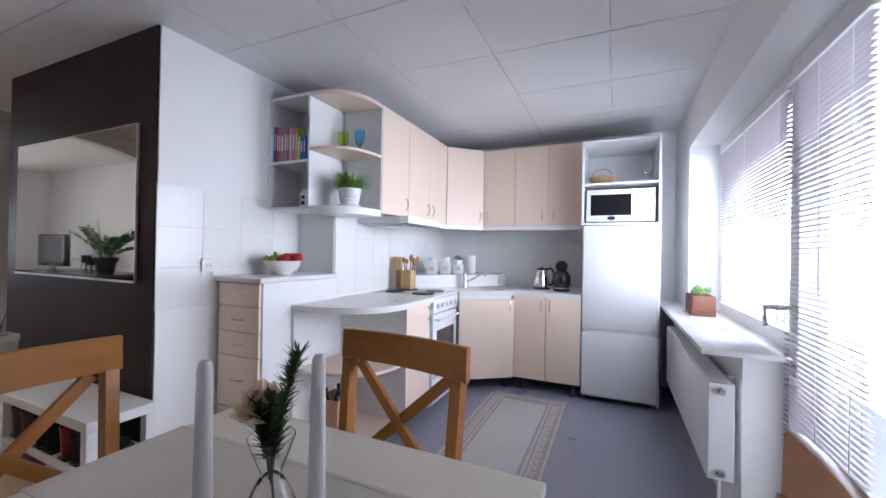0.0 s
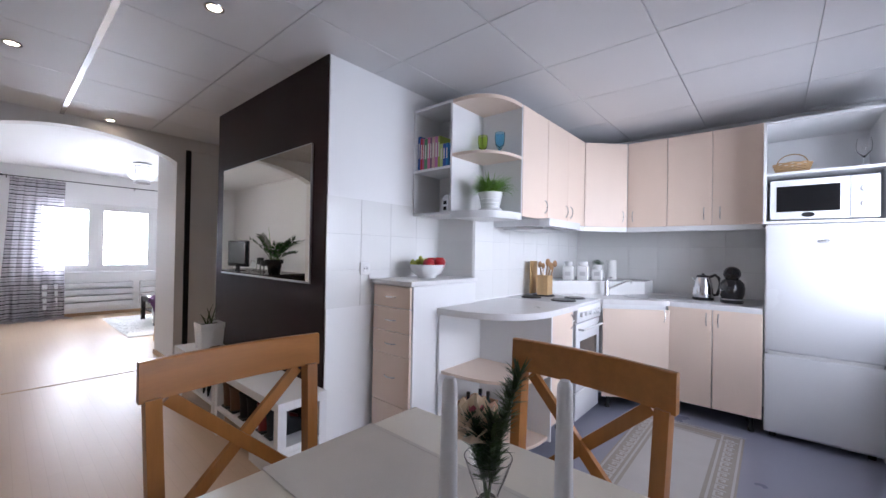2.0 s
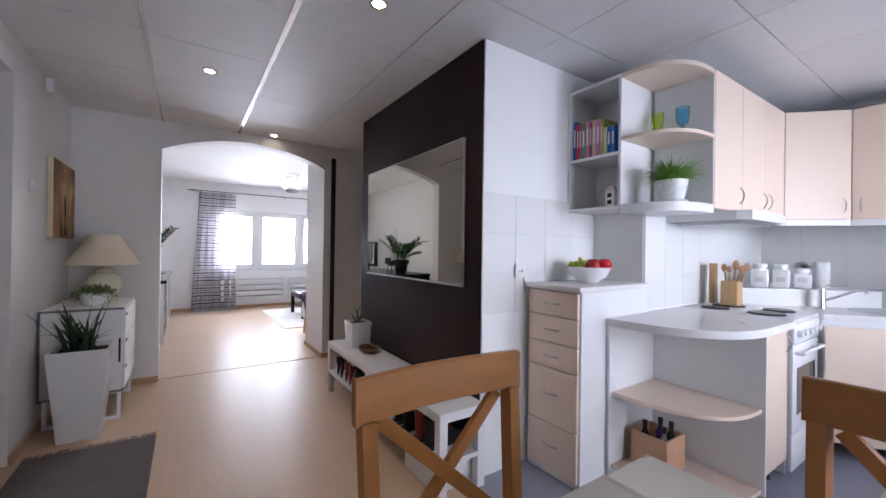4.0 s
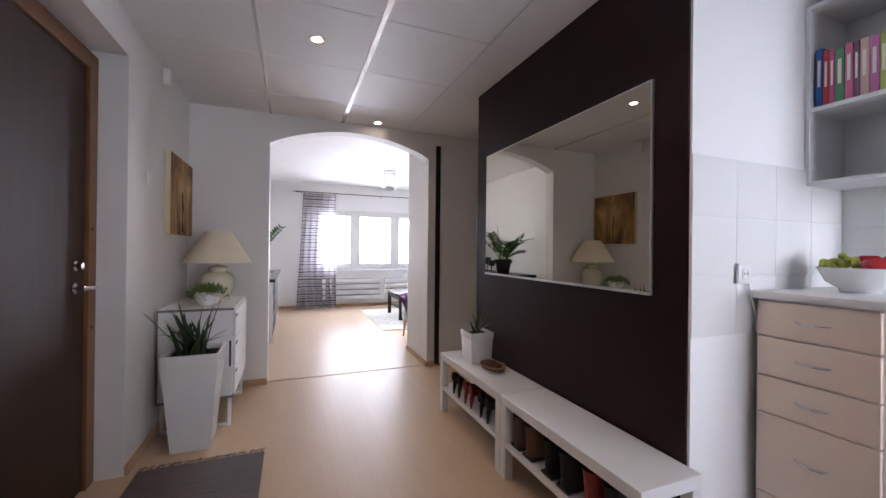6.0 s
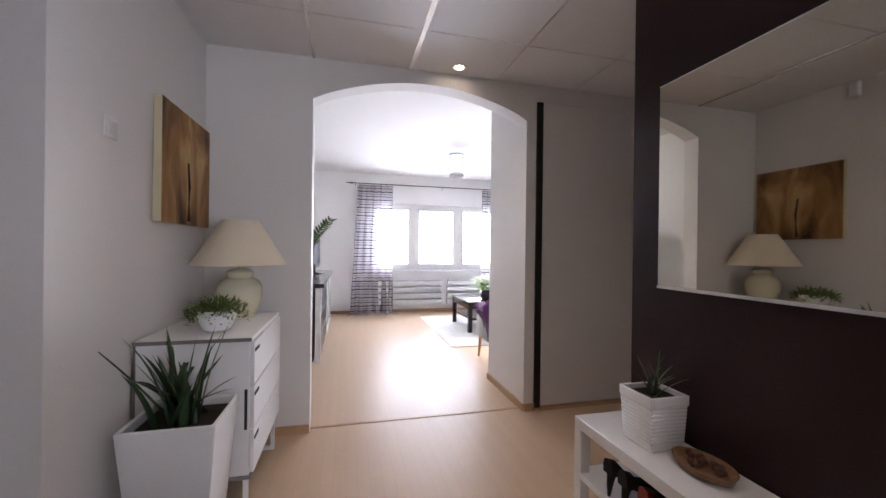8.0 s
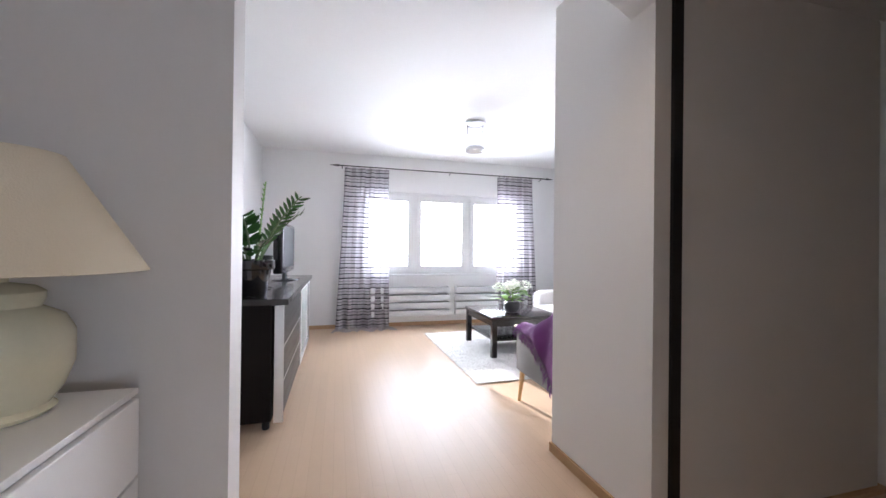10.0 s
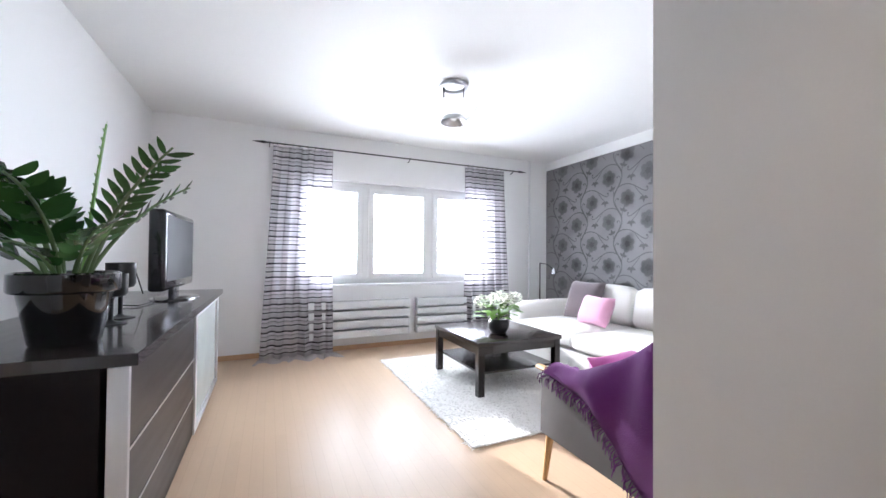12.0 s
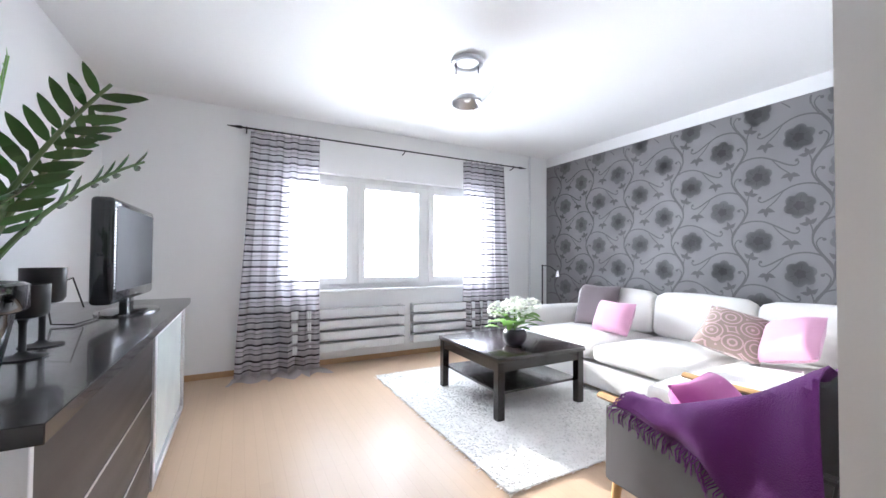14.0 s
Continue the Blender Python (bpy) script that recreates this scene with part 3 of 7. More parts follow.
def frame_rect(x0, x1, y0, y1, z0, z1, w, wb=None):
    bm = bm_new()
    wb = wb or w
    box(bm, x0, y0, z0, x1, y0 + w, z1, 0.003)
    box(bm, x0, y1 - w, z0, x1, y1, z1, 0.003)
    box(bm, x0, y0 + w, z1 - w, x1, y1 - w, z1, 0.003)
    box(bm, x0, y0 + w, z0, x1, y1 - w, z0 + wb, 0.003)
    return bm


part("window_frame", frame_rect(FX0, FX1, 2.262, 3.66, 0.83, 2.14, 0.09), M_PLASTIC, wk, smooth=False)
part("pane", bx(0.833, 2.35, 0.92, 0.837, 3.57, 2.05), M_GLASS, wk).visible_shadow = False
part("door_frame", frame_rect(FX0 - 0.03, FX1, 1.50, 2.26, 0.0, 2.14, 0.085, 0.12), M_PLASTIC, wk, smooth=False)
part("pane", bx(0.833, 1.585, 0.12, 0.837, 2.175, 2.055), M_GLASS, wk).visible_shadow = False
hh = part("door_handle", tube(bm_new(), [(0.77, 2.235, 1.06), (0.715, 2.235, 1.06), (0.708, 2.25, 1.06), (0.708, 2.335, 1.05), (0.708, 2.345, 0.99), (0.708, 2.33, 0.965)], 0.010, 10), M_PLASTIC, wk, "white lever handle")
# white slats coloured grey-lilac, so backlit shade shows as lines between bright gaps
M_SLAT = mat("darkened_lilac_blind_slat", (0.42, 0.385, 0.41), 0.4, 0.02, 6)


def blind(at, width, height, tilt, pitch=0.0215):
    """A venetian blind hanging in the plane of y and z, its top at the given place."""
    b = thing("venetian_blind", at, "white venetian blind, lowered with open slats", "blind", "window blinds")
    part("head_rail", bx(-0.012, 0, -0.03, 0.014, width, 0.0, 0.002), M_PLASTIC, b)
    part("bottom_rail", bx(-0.011, 0, -height, 0.011, width, -height + 0.012, 0.002), M_PLASTIC, b, "dull pinkish bottom rail")
    n = int((height - 0.05) / pitch)
    bm = bm_new()
    c, s = math.cos(radians(tilt)), math.sin(radians(tilt))
    prof = [(-0.0125, 0.0), (-0.004, 0.0016), (0.004, 0.0016), (0.0125, 0.0)]
    vs = []
    for u, w in prof:
        vs.append((u * c - w * s, u * s + w * c))
    a = [bm.verts.new((x, 0.002, z)) for x, z in vs]
    e = [bm.verts.new((x, width - 0.002, z)) for x, z in vs]
    for i in range(3):
        bm.faces.new((a[i], a[i + 1], e[i + 1], e[i]))
    bmesh.ops.solidify(bm, geom=bm.faces[:], thickness=0.0006)
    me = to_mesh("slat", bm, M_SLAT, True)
    for i in range(n):
        o = new("slat", me)
        o.parent = b
        o.location = (0, 0, -0.045 - i * pitch)
    for y in (0.08, width * 0.5, width - 0.08):
        part("cord", tube(bm_new(), [(0.014, y, -0.02), (0.014, y, -height + 0.01)], 0.0009, 4), M_PLASTIC, b)
        part("cord", tube(bm_new(), [(-0.014, y, -0.02), (-0.014, y, -height + 0.01)], 0.0009, 4), M_PLASTIC, b)
    return b


blind((0.778, 2.30, 2.065), 1.22, 1.13, -4)
blind((0.748, 1.615, 2.05), 0.60, 1.94, -4)
ksl = tagged(new("window_sill_1", to_mesh("window_sill_1", bx(0.435, 2.19, 0.831, 0.80, 4.36, 0.858, 0.004, 2), M_TOP, True)),
             "deep white laminate window sill over the radiator", "window sill", kind="structure")

rd = thing("panel_radiator", (0.455, 2.15, 0), "white steel panel radiator under the sill", "radiator")
part("panel", bx(0.0, 0.0, 0.29, 0.014, 1.47, 0.715, 0.005, 2), M_APPL, rd)
part("rear_panel", bx(0.085, 0.0, 0.29, 0.10, 1.47, 0.715, 0.005, 2), M_APPL, rd)
part("side_cover", bx(0.002, -0.004, 0.295, 0.098, 0.006, 0.72, 0.002), M_APPL, rd)
part("top_grille", bx(0.012, 0.0, 0.71, 0.088, 1.47, 0.719), M_PLASTIC, rd)
for z in (0.325, 0.685):
    k = lathe(bm_new(), [(0.016, 0), (0.014, 0.014), (0, 0.014)], n=14)
    k.transform(pose(0.05, -0.004, z, 90, 0, 0))
    part("plug", k, M_STEEL, rd, "small round vent plug")
part("bracket", bx(0.10, 0.2, 0.3, 0.145, 0.23, 0.70), M_APPL, rd)
part("bracket", bx(0.10, 1.25, 0.3, 0.145, 1.28, 0.70), M_APPL, rd)
part("pipe", tube(bm_new(), [(0.05, 0.03, 0.31), (0.05, 0.03, 0.0)], 0.008, 8), M_APPL, rd)

# ---- dining place ----
tb = thing("dining_table", (-0.58, 0.66, 0), "white dining table with a smooth light top", "table")
part("tabletop", bx(-0.51, -0.355, 0.722, 0.51, 0.355, 0.75, 0.005, 2), M_TABLE, tb)
for x0, y0, x1, y1 in ((-0.44, -0.30, 0.44, -0.28), (-0.44, 0.28, 0.44, 0.30), (-0.45, -0.28, -0.43, 0.28), (0.43, -0.28, 0.45, 0.28)):
    part("apron", bx(x0, y0, 0.63, x1, y1, 0.722), M_TABLE, tb)
for x in (-0.44, 0.44):
    for y in (-0.29, 0.29):
        part("leg", bx(x - 0.03, y - 0.03, 0, x + 0.03, y + 0.03, 0.722, 0.004, 2), M_TABLE, tb)


def dining_chair(at, rz):
    """A cross-backed chair; its back is at local y = 0 and the seat goes towards -y."""
    c = thing("dining_chair", at, "honey-coloured pine dining chair with a cross back", "chair", "dining chairs", rz)
    W, top = 0.252, 0.997
    for s in (-1, 1):
        bm = bm_new()
        beam(bm, (s * 0.212, 0.05, 0.0), (s * 0.212, -0.035, 0.46), 0.036, 0.042, (0, 1, 0))
        beam(bm, (s * 0.212, -0.035, 0.46), (s * 0.222, 0.0, top - 0.10), 0.036, 0.042, (0, 1, 0))
        part("back_leg", bm, M_CHAIR, c, smooth=False)
        part("front_leg", bx(s * 0.195 - 0.02, -0.43, 0, s * 0.195 + 0.02, -0.39, 0.43, 0.003), M_CHAIR, c)
        part("side_rail", bx(s * 0.195 - 0.011, -0.39, 0.37, s * 0.195 + 0.011, -0.03, 0.43), M_CHAIR, c)
    # curved top rail
    bm = bm_new()
    n = 12
    rows = []
    for i in range(n + 1):
        u = -1 + 2 * i / n
        yo = 0.028 * (1 - u * u)
        rows.append([bm.verts.new((u * W, yo + dy, z)) for dy, z in ((-0.013, top - 0.105), (0.013, top - 0.105), (0.016, top - 0.004), (0.008, top), (-0.006, top), (-0.010, top - 0.004))])
    for a, b in zip(rows, rows[1:]):
        for k in range(6):
            bm.faces.new((a[k], a[(k + 1) % 6], b[(k + 1) % 6], b[k]))
    bm.faces.new(rows[0][::-1])
    bm.faces.new(rows[-1])
    bmesh.ops.recalc_face_normals(bm, faces=bm.faces[:])
    part("top_rail", bm, M_CHAIRH, c)
    part("cross_slat", beam(bm_new(), (-0.185, 0.012, top - 0.11), (0.185, -0.022, 0.545), 0.016, 0.036, (0, 0, 1)), M_CHAIR, c, smooth=False)
    part("cross_slat", beam(bm_new(), (0.185, 0.018, top - 0.11), (-0.185, -0.012, 0.545), 0.016, 0.036, (0, 0, 1)), M_CHAIR, c, smooth=False)
    part("lower_rail", bx(-0.19, -0.03, 0.515, 0.19, -0.008, 0.55), M_CHAIRH, c)
    part("seat", bx(-0.215, -0.44, 0.43, 0.215, -0.02, 0.455, 0.008, 2), M_CHAIRH, c)
    return c


dining_chair((-0.575, 1.20, 0), -7)
dining_chair((-1.36, 0.543, 0), 90)
dining_chair((0.30, 0.655, 0), -98)

# ---- living room large pieces ----
wl = tagged(new("window_2"), "wide white three-part living room window", "window", kind="structure")
part("window_frame", frame_rect(-9.94, -9.87, WY0, WY1, WZ0, WZ1, 0.06), M_PLASTIC, wl, smooth=False)
for y in (1.228, 2.13):
    part("mullion", bx(-9.94, y, WZ0 + 0.06, -9.87, y + 0.07, WZ1 - 0.06, 0.003), M_PLASTIC, wl, smooth=False)
for y0, y1 in ((WY0 + 0.06, 1.228), (1.298, 2.13), (2.20, WY1 - 0.06)):
    part("sash", frame_rect(-9.92, -9.855, y0, y1, WZ0 + 0.05, WZ1 - 0.05, 0.075), M_PLASTIC, wl, smooth=False)
    part("pane", bx(-9.895, y0 + 0.05, WZ0 + 0.11, -9.891, y1 - 0.05, WZ1 - 0.11), M_GLASS, wl).visible_shadow = False
tagged(new("window_sill_2", to_mesh("window_sill_2", bx(-9.86, WY0 - 0.05, WZ0 - 0.03, -9.72, WY1 + 0.05, WZ0, 0.004, 2), M_WHITE, True)),
       "white living room window sill", "window sill", kind="structure")

# ---- hall ----
dk = tagged(new("door_1"), "dark brown wooden entry door, closed", "door", kind="structure")
part("leaf", bx(-3.70, -1.06, 0.01, -2.80, -1.02, 2.16, 0.003), M_DOORWOOD, dk)
for b in ((-3.79, -1.09, 0, -3.703, -1.005, 2.25), (-2.797, -1.09, 0, -2.70, -1.005, 2.25), (-3.703, -1.09, 2.163, -2.797, -1.005, 2.25)):
    part("door_frame", bx(*b, 0.004), M_DOORFRAME, dk, "brown wooden door frame")
hn = part("door_handle", lathe(bm_new(), [(0.026, 0), (0.026, 0.006), (0.012, 0.012), (0.012, 0.045), (0, 0.047)], n=20), M_CHROME, dk, "chrome lever handle")
hn.matrix_local = pose(-3.60, -1.02, 1.045, -90, 0, 0)
part("lever", tube(bm_new(), [(0, 0, 0.04), (-0.02, 0.0, 0.048), (-0.11, 0.006, 0.05)], 0.011, 10, 0.008), M_CHROME, hn)
kn = part("lock_knob", lathe(bm_new(), [(0.024, 0), (0.024, 0.008), (0.016, 0.014), (0.018, 0.035), (0, 0.04)], n=20), M_CHROME, dk, "chrome lock knob")
kn.matrix_local = pose(-3.60, -1.02, 1.155, -90, 0, 0)
for z in (0.83, 1.34):
    p_ = part("plug", lathe(bm_new(), [(0.010, 0), (0.008, 0.003), (0, 0.003)], n=12), M_BLACK, dk)
    p_.matrix_local = pose(-3.745, -1.005, z, -90, 0, 0)

sd = tagged(new("door_2"), "off-white sliding wardrobe door with black edge", "sliding door", kind="structure")
part("panel", bx(-5.13, 1.453, 0.03, -5.09, 2.70, 2.37, 0.002), M_WALL, sd)
part("edge_profile", bx(-5.135, 1.401, 0.02, -5.082, 1.450, 2.37, 0.002), M_BLACK, sd, "black vertical edge profile")
part("floor_rail", bx(-5.16, 1.45, 0.0, -5.07, 2.75, 0.022), M_BASEB, sd)

mi = thing("wall_mirror", (-3.84, 1.362, 1.084), "large frameless wall mirror on the brown wall", "mirror")
part("glass", bx(0, -0.012, 0.0, 1.455, -0.006, 0.883), M_MIRROR, mi, smooth=False)
part("backing", bx(0.004, -0.006, 0.004, 1.451, 0.0, 0.879), M_DARK, mi)
part("ledge", bx(0.0, -0.018, -0.012, 1.455, 0.0, 0.0), M_ALU, mi, "thin silver bottom rail")
part("edge", bx(1.455, -0.014, -0.012, 1.461, 0.0, 0.886), M_ALU, mi)
part("edge", bx(0.0, -0.014, 0.883, 1.455, 0.0, 0.888), M_ALU, mi)


def bench(at):
    b = thing("low_bench", at, "low white bench with an open lower shelf", "bench", "hall benches")
    W, D, Hh = 0.925, 0.30, 0.45
    part("top", bx(0, 0, Hh - 0.05, W, D, Hh, 0.002), M_WHITE, b)
    for x in (0, W - 0.05):
        for y in (0, D - 0.05):
            part("leg", bx(x, y, 0, x + 0.05, y + 0.05, Hh - 0.05, 0.002), M_WHITE, b)
    part("shelf", bx(0.002, 0.002, 0.175, W - 0.002, D - 0.002, 0.20, 0.001), M_WHITE, b)
    return b


bench((-4.02, 1.055, 0))
bench((-3.085, 1.055, 0))


def blade(bm, base, az, lean, length, width, n=7, droop=0.0, thick=0.0):
    """One long pointed leaf."""
    base = Vector(base)
    d = Vector((math.cos(az), math.sin(az), 0))
    s = Vector((-math.sin(az), math.cos(az), 0))
    prev = None
    pos, ang = base.copy(), lean
    for i in range(n + 1):
        u = i / n
        w = width * (1 - u) ** 0.55 * (0.75 + 0.5 * u if u < 0.5 else 1.0)
        up = Vector((0, 0, 1)) * math.sin(ang) + d * math.cos(ang)
        nrm = up.cross(s)
        if i == n:
            row = [bm.verts.new(pos)]
        else:
            row = [bm.verts.new(pos - s * w / 2), bm.verts.new(pos - nrm * w * 0.18), bm.verts.new(pos + s * w / 2)]
        if prev:
            if len(row) == 3:
                bm.faces.new((prev[0], prev[1], row[1], row[0]))
                bm.faces.new((prev[1], prev[2], row[2], row[1]))
            else:
                bm.faces.new((prev[0], prev[1], row[0]))
                bm.faces.new((prev[1], prev[2], row[0]))
        prev = row
        pos = pos + up * length / n
        ang -= droop / n
    return bm


def aloe(parent, at, count, length, width, material, seed, spread=0.03):
    rnd = random.Random(seed)
    for i in range(count):
        az = rnd.uniform(0, 6.28)
        le = radians(rnd.uniform(38, 86))
        bm = blade(bm_new(), (at[0] + rnd.uniform(-spread, spread), at[1] + rnd.uniform(-spread, spread), at[2]), az, le,
                   length * rnd.uniform(0.6, 1.05), width * rnd.uniform(0.8, 1.1), droop=rnd.uniform(0.0, 0.7))
        part("leaf", bm, material, parent)


# tall tapered planter
pl = thing("planter", (-4.065, -0.605, 0), "tall tapered glossy white planter with an aloe-like plant", "planter")


def frustum(bm, b, t, z0, z1):
    v = [bm.verts.new((x * b, y * b, z0)) for x, y in ((-1, -1), (1, -1), (1, 1), (-1, 1))] + \
        [bm.verts.new((x * t, y * t, z1)) for x, y in ((-1, -1), (1, -1), (1, 1), (-1, 1))]
    bm.faces.new(v[3::-1])
    for i in range(4):
        bm.faces.new((v[i], v[(i + 1) % 4], v[4 + (i + 1) % 4], v[4 + i]))
    return v[4:]


bm = bm_new()
top = frustum(bm, 0.105, 0.155, 0.0, 0.60)
inn = [bm.verts.new((x * 0.140, y * 0.140, 0.60)) for x, y in ((-1, -1), (1, -1), (1, 1), (-1, 1))]
low = [bm.verts.new((x * 0.137, y * 0.137, 0.565)) for x, y in ((-1, -1), (1, -1), (1, 1), (-1, 1))]
for i in range(4):
    j = (i + 1) % 4
    bm.faces.new((top[i], top[j], inn[j], inn[i]))
    bm.faces.new((inn[i], inn[j], low[j], low[i]))
bmesh.ops.bevel(bm, geom=[e for e in bm.edges if len(e.link_faces) == 2], offset=0.004, segments=2, affect="EDGES")
part("pot", bm, M_WCER, pl)
part("soil", bx(-0.137, -0.137, 0.55, 0.137, 0.137, 0.57, 0.004), M_SOIL, pl)
aloe(pl, (0, 0, 0.565), 30, 0.40, 0.036, M_LEAF, 4, 0.07)
for az, ln in ((-2.6, 0.42), (-2.2, 0.36)):
    part("leaf", blade(bm_new(), (-0.03, -0.04, 0.57), az, radians(50), ln, 0.026, droop=1.5), M_LEAF, pl)

# sideboard
sb = thing("sideboard", (-4.955, -0.865, 0), "white sideboard with grey edges on a white metal frame", "sideboard")
part("body", bx(0.012, 0.004, 0.215, 0.688, 0.445, 0.815, 0.002), M_WHITE, sb)
part("top", bx(0.0, 0.0, 0.815, 0.70, 0.455, 0.83, 0.001), M_WHITE, sb)
bm = bm_new()
box(bm, 0.701, 0.0, 0.815, 0.704, 0.455, 0.831)
box(bm, 0.690, 0.0, 0.215, 0.694, 0.008, 0.815)
box(bm, 0.012, 0.0, 0.200, 0.694, 0.455, 0.214)
part("edge_trim", bm, mat("grey_edge_strip", (0.20, 0.19, 0.18), 0.5), sb, "thin grey aluminium edging", smooth=False)
for i in range(3):
    d = part("drawer", bx(0.016, 0.446, 0.225 + 0.197 * i, 0.684, 0.464, 0.415 + 0.197 * i, 0.002), M_WHITE, sb)
    part("grip", bx(0.60, 0.4645, 0.37 + 0.197 * i, 0.68, 0.467, 0.385 + 0.197 * i), M_DARK, d)
part("side_slot", bx(0.6885, 0.425, 0.42, 0.6905, 0.437, 0.60), M_DARK, sb, "dark vertical grip slot")
for x in (0.02, 0.66):
    bm = bm_new()
    box(bm, x, 0.02, 0.0, x + 0.022, 0.04, 0.20)
    box(bm, x, 0.42, 0.0, x + 0.022, 0.44, 0.20)
    box(bm, x, 0.04, 0.0, x + 0.022, 0.42, 0.02)
    part("leg_frame", bm, M_WHITE, sb, "white metal leg frame", smooth=False)

# table lamp
tl = thing("table_lamp", (-4.82, -0.60, 0.831), "cream ceramic table lamp with a conical shade", "lamp")
part("base", lathe(bm_new(), [(0.075, 0), (0.085, 0.01), (0.075, 0.02), (0.095, 0.05), (0.112, 0.10), (0.112, 0.165), (0.095, 0.20), (0.06, 0.22), (0.066, 0.235), (0.066, 0.25), (0.05, 0.262), (0.012, 0.27), (0.012, 0.33), (0, 0.33)], n=32), M_CREAMCER, tl)
bm = lathe(bm_new(), [(0.236, 0.292), (0.092, 0.535)], n=40, caps=False)
bmesh.ops.solidify(bm, geom=bm.faces[:], thickness=0.002)
part("shade", bm, M_SHADE, tl, "cream fabric conical shade")
bm = bm_new()
for a in (0, 2.09, 4.19):
    tube(bm, [(0.0, 0.0, 0.33), (0.20 * math.cos(a), 0.20 * math.sin(a), 0.32)], 0.002, 5)
part("shade_carrier", bm, M_STEEL, tl)
tl.scale = (1.05, 1.05, 1.03)


def bushy(parent, at, r, h, count, material, seed, leaf=0.016, hang=0.0):
    rnd = random.Random(seed)
    bm = bm_new()
    for i in range(count):
        a, rr = rnd.uniform(0, 6.28), r * rnd.uniform(0.1, 1) ** 0.6
        z = h * rnd.uniform(0.1, 1) * (1 - 0.55 * (rr / r) ** 2) - hang * (rr / r) ** 3 * rnd.random()
        blade(bm, (at[0] + rr * math.cos(a), at[1] + rr * math.sin(a), at[2] + z), a + rnd.uniform(-1, 1), rnd.uniform(-0.3, 1.2), leaf * rnd.uniform(1.2, 2.6), leaf * rnd.uniform(0.6, 1.1), 2, 0.5)
    for i in range(max(8, count // 12)):
        a, rr = rnd.uniform(0, 6.28), r * rnd.uniform(0.2, 0.95)
        tube(bm, [at, (at[0] + rr * 0.6 * math.cos(a), at[1] + rr * 0.6 * math.sin(a), at[2] + h * 0.6), (at[0] + rr * math.cos(a), at[1] + rr * math.sin(a), at[2] + h * 0.6 * rnd.random() - hang * 0.3)], 0.0014, 4)
    return part("foliage", bm, material, parent)


sp = thing("potted_plant", (-4.46, -0.61, 0.831), "small leafy green plant in a white bowl pot", "plant")
part("pot", lathe(bm_new(), [(0.05, 0), (0.065, 0.01), (0.085, 0.06), (0.09, 0.10), (0.082, 0.10), (0.078, 0.085), (0.0, 0.085)], n=28), M_WCER, sp)
bushy(sp, (0, 0, 0.085), 0.130, 0.075, 760, M_HERB, 7, 0.013, 0.06)

# picture on the entry wall
pc = thing("canvas_picture", (-4.43, -0.873, 1.345), "square abstract canvas in brown and amber tones", "picture")
part("canvas", bx(-0.62, 0.0, 0.0, 0.0, 0.035, 0.585, 0.002), mat("cream_canvas_side", (0.62, 0.55, 0.36), 0.8, 0.05, 20, 0.3, 300), pc)
mp = mat("abstract_brown_painting", (0.30, 0.17, 0.075), 0.6, 0.4, 5, 0.2, 60, stretch=(1, 1, 0.45))
t = mp.node_tree
pr = t.nodes["Principled BSDF"]
ramp = t.nodes.new("ShaderNodeValToRGB")
ramp.color_ramp.elements[0].position, ramp.color_ramp.elements[0].color = 0.34, (0.05, 0.016, 0.008, 1)
ramp.color_ramp.elements[1].position, ramp.color_ramp.elements[1].color = 0.68, (0.66, 0.44, 0.19, 1)
e = ramp.color_ramp.elements.new(0.5)
e.color = (0.34, 0.17, 0.05, 1)
nz = t.nodes.new("ShaderNodeTexNoise")
nz.inputs["Scale"].default_value, nz.inputs["Detail"].default_value, nz.inputs["Distortion"].default_value = 4.6, 5, 0.9
t.links.new(t.nodes["Mapping"].outputs[0], nz.inputs["Vector"])
t.links.new(nz.outputs["Fac"], ramp.inputs["Fac"])
t.links.new(ramp.outputs[0], pr.inputs["Base Color"])
part("painting", bx(-0.619, 0.0352, 0.001, -0.001, 0.0372, 0.584), mp, pc)
bm = bm_new()
tube(bm, [(-0.30, 0.0375, 0.02), (-0.31, 0.0375, 0.2), (-0.295, 0.0375, 0.33)], 0.012, 6, 0.006)
part("brush_mark", bm, mat("dark_umber_paint", (0.035, 0.012, 0.008), 0.6, 0.2), pc)

sw = thing("light_switch", (-4.10, -0.874, 1.635), "white square wall light switch", "switch")
part("plate", bx(-0.04, 0, 0, 0.04, 0.009, 0.08, 0.003, 2), M_PLASTIC, sw)
part("rocker", bx(-0.025, 0.009, 0.013, 0.025, 0.013, 0.067, 0.002), M_PLASTIC, sw)
md = thing("presence_sensor", (-4.38, -0.874, 2.37), "white presence sensor below the ceiling", "sensor")
part("body", bx(-0.03, 0, 0, 0.03, 0.045, 0.11, 0.012, 3), M_PLASTIC, md)
part("cable", tube(bm_new(), [(-0.03, 0.005, 0.09), (-0.08, 0.004, 0.122), (-0.82, 0.004, 0.122)], 0.004, 5), M_PLASTIC, md)

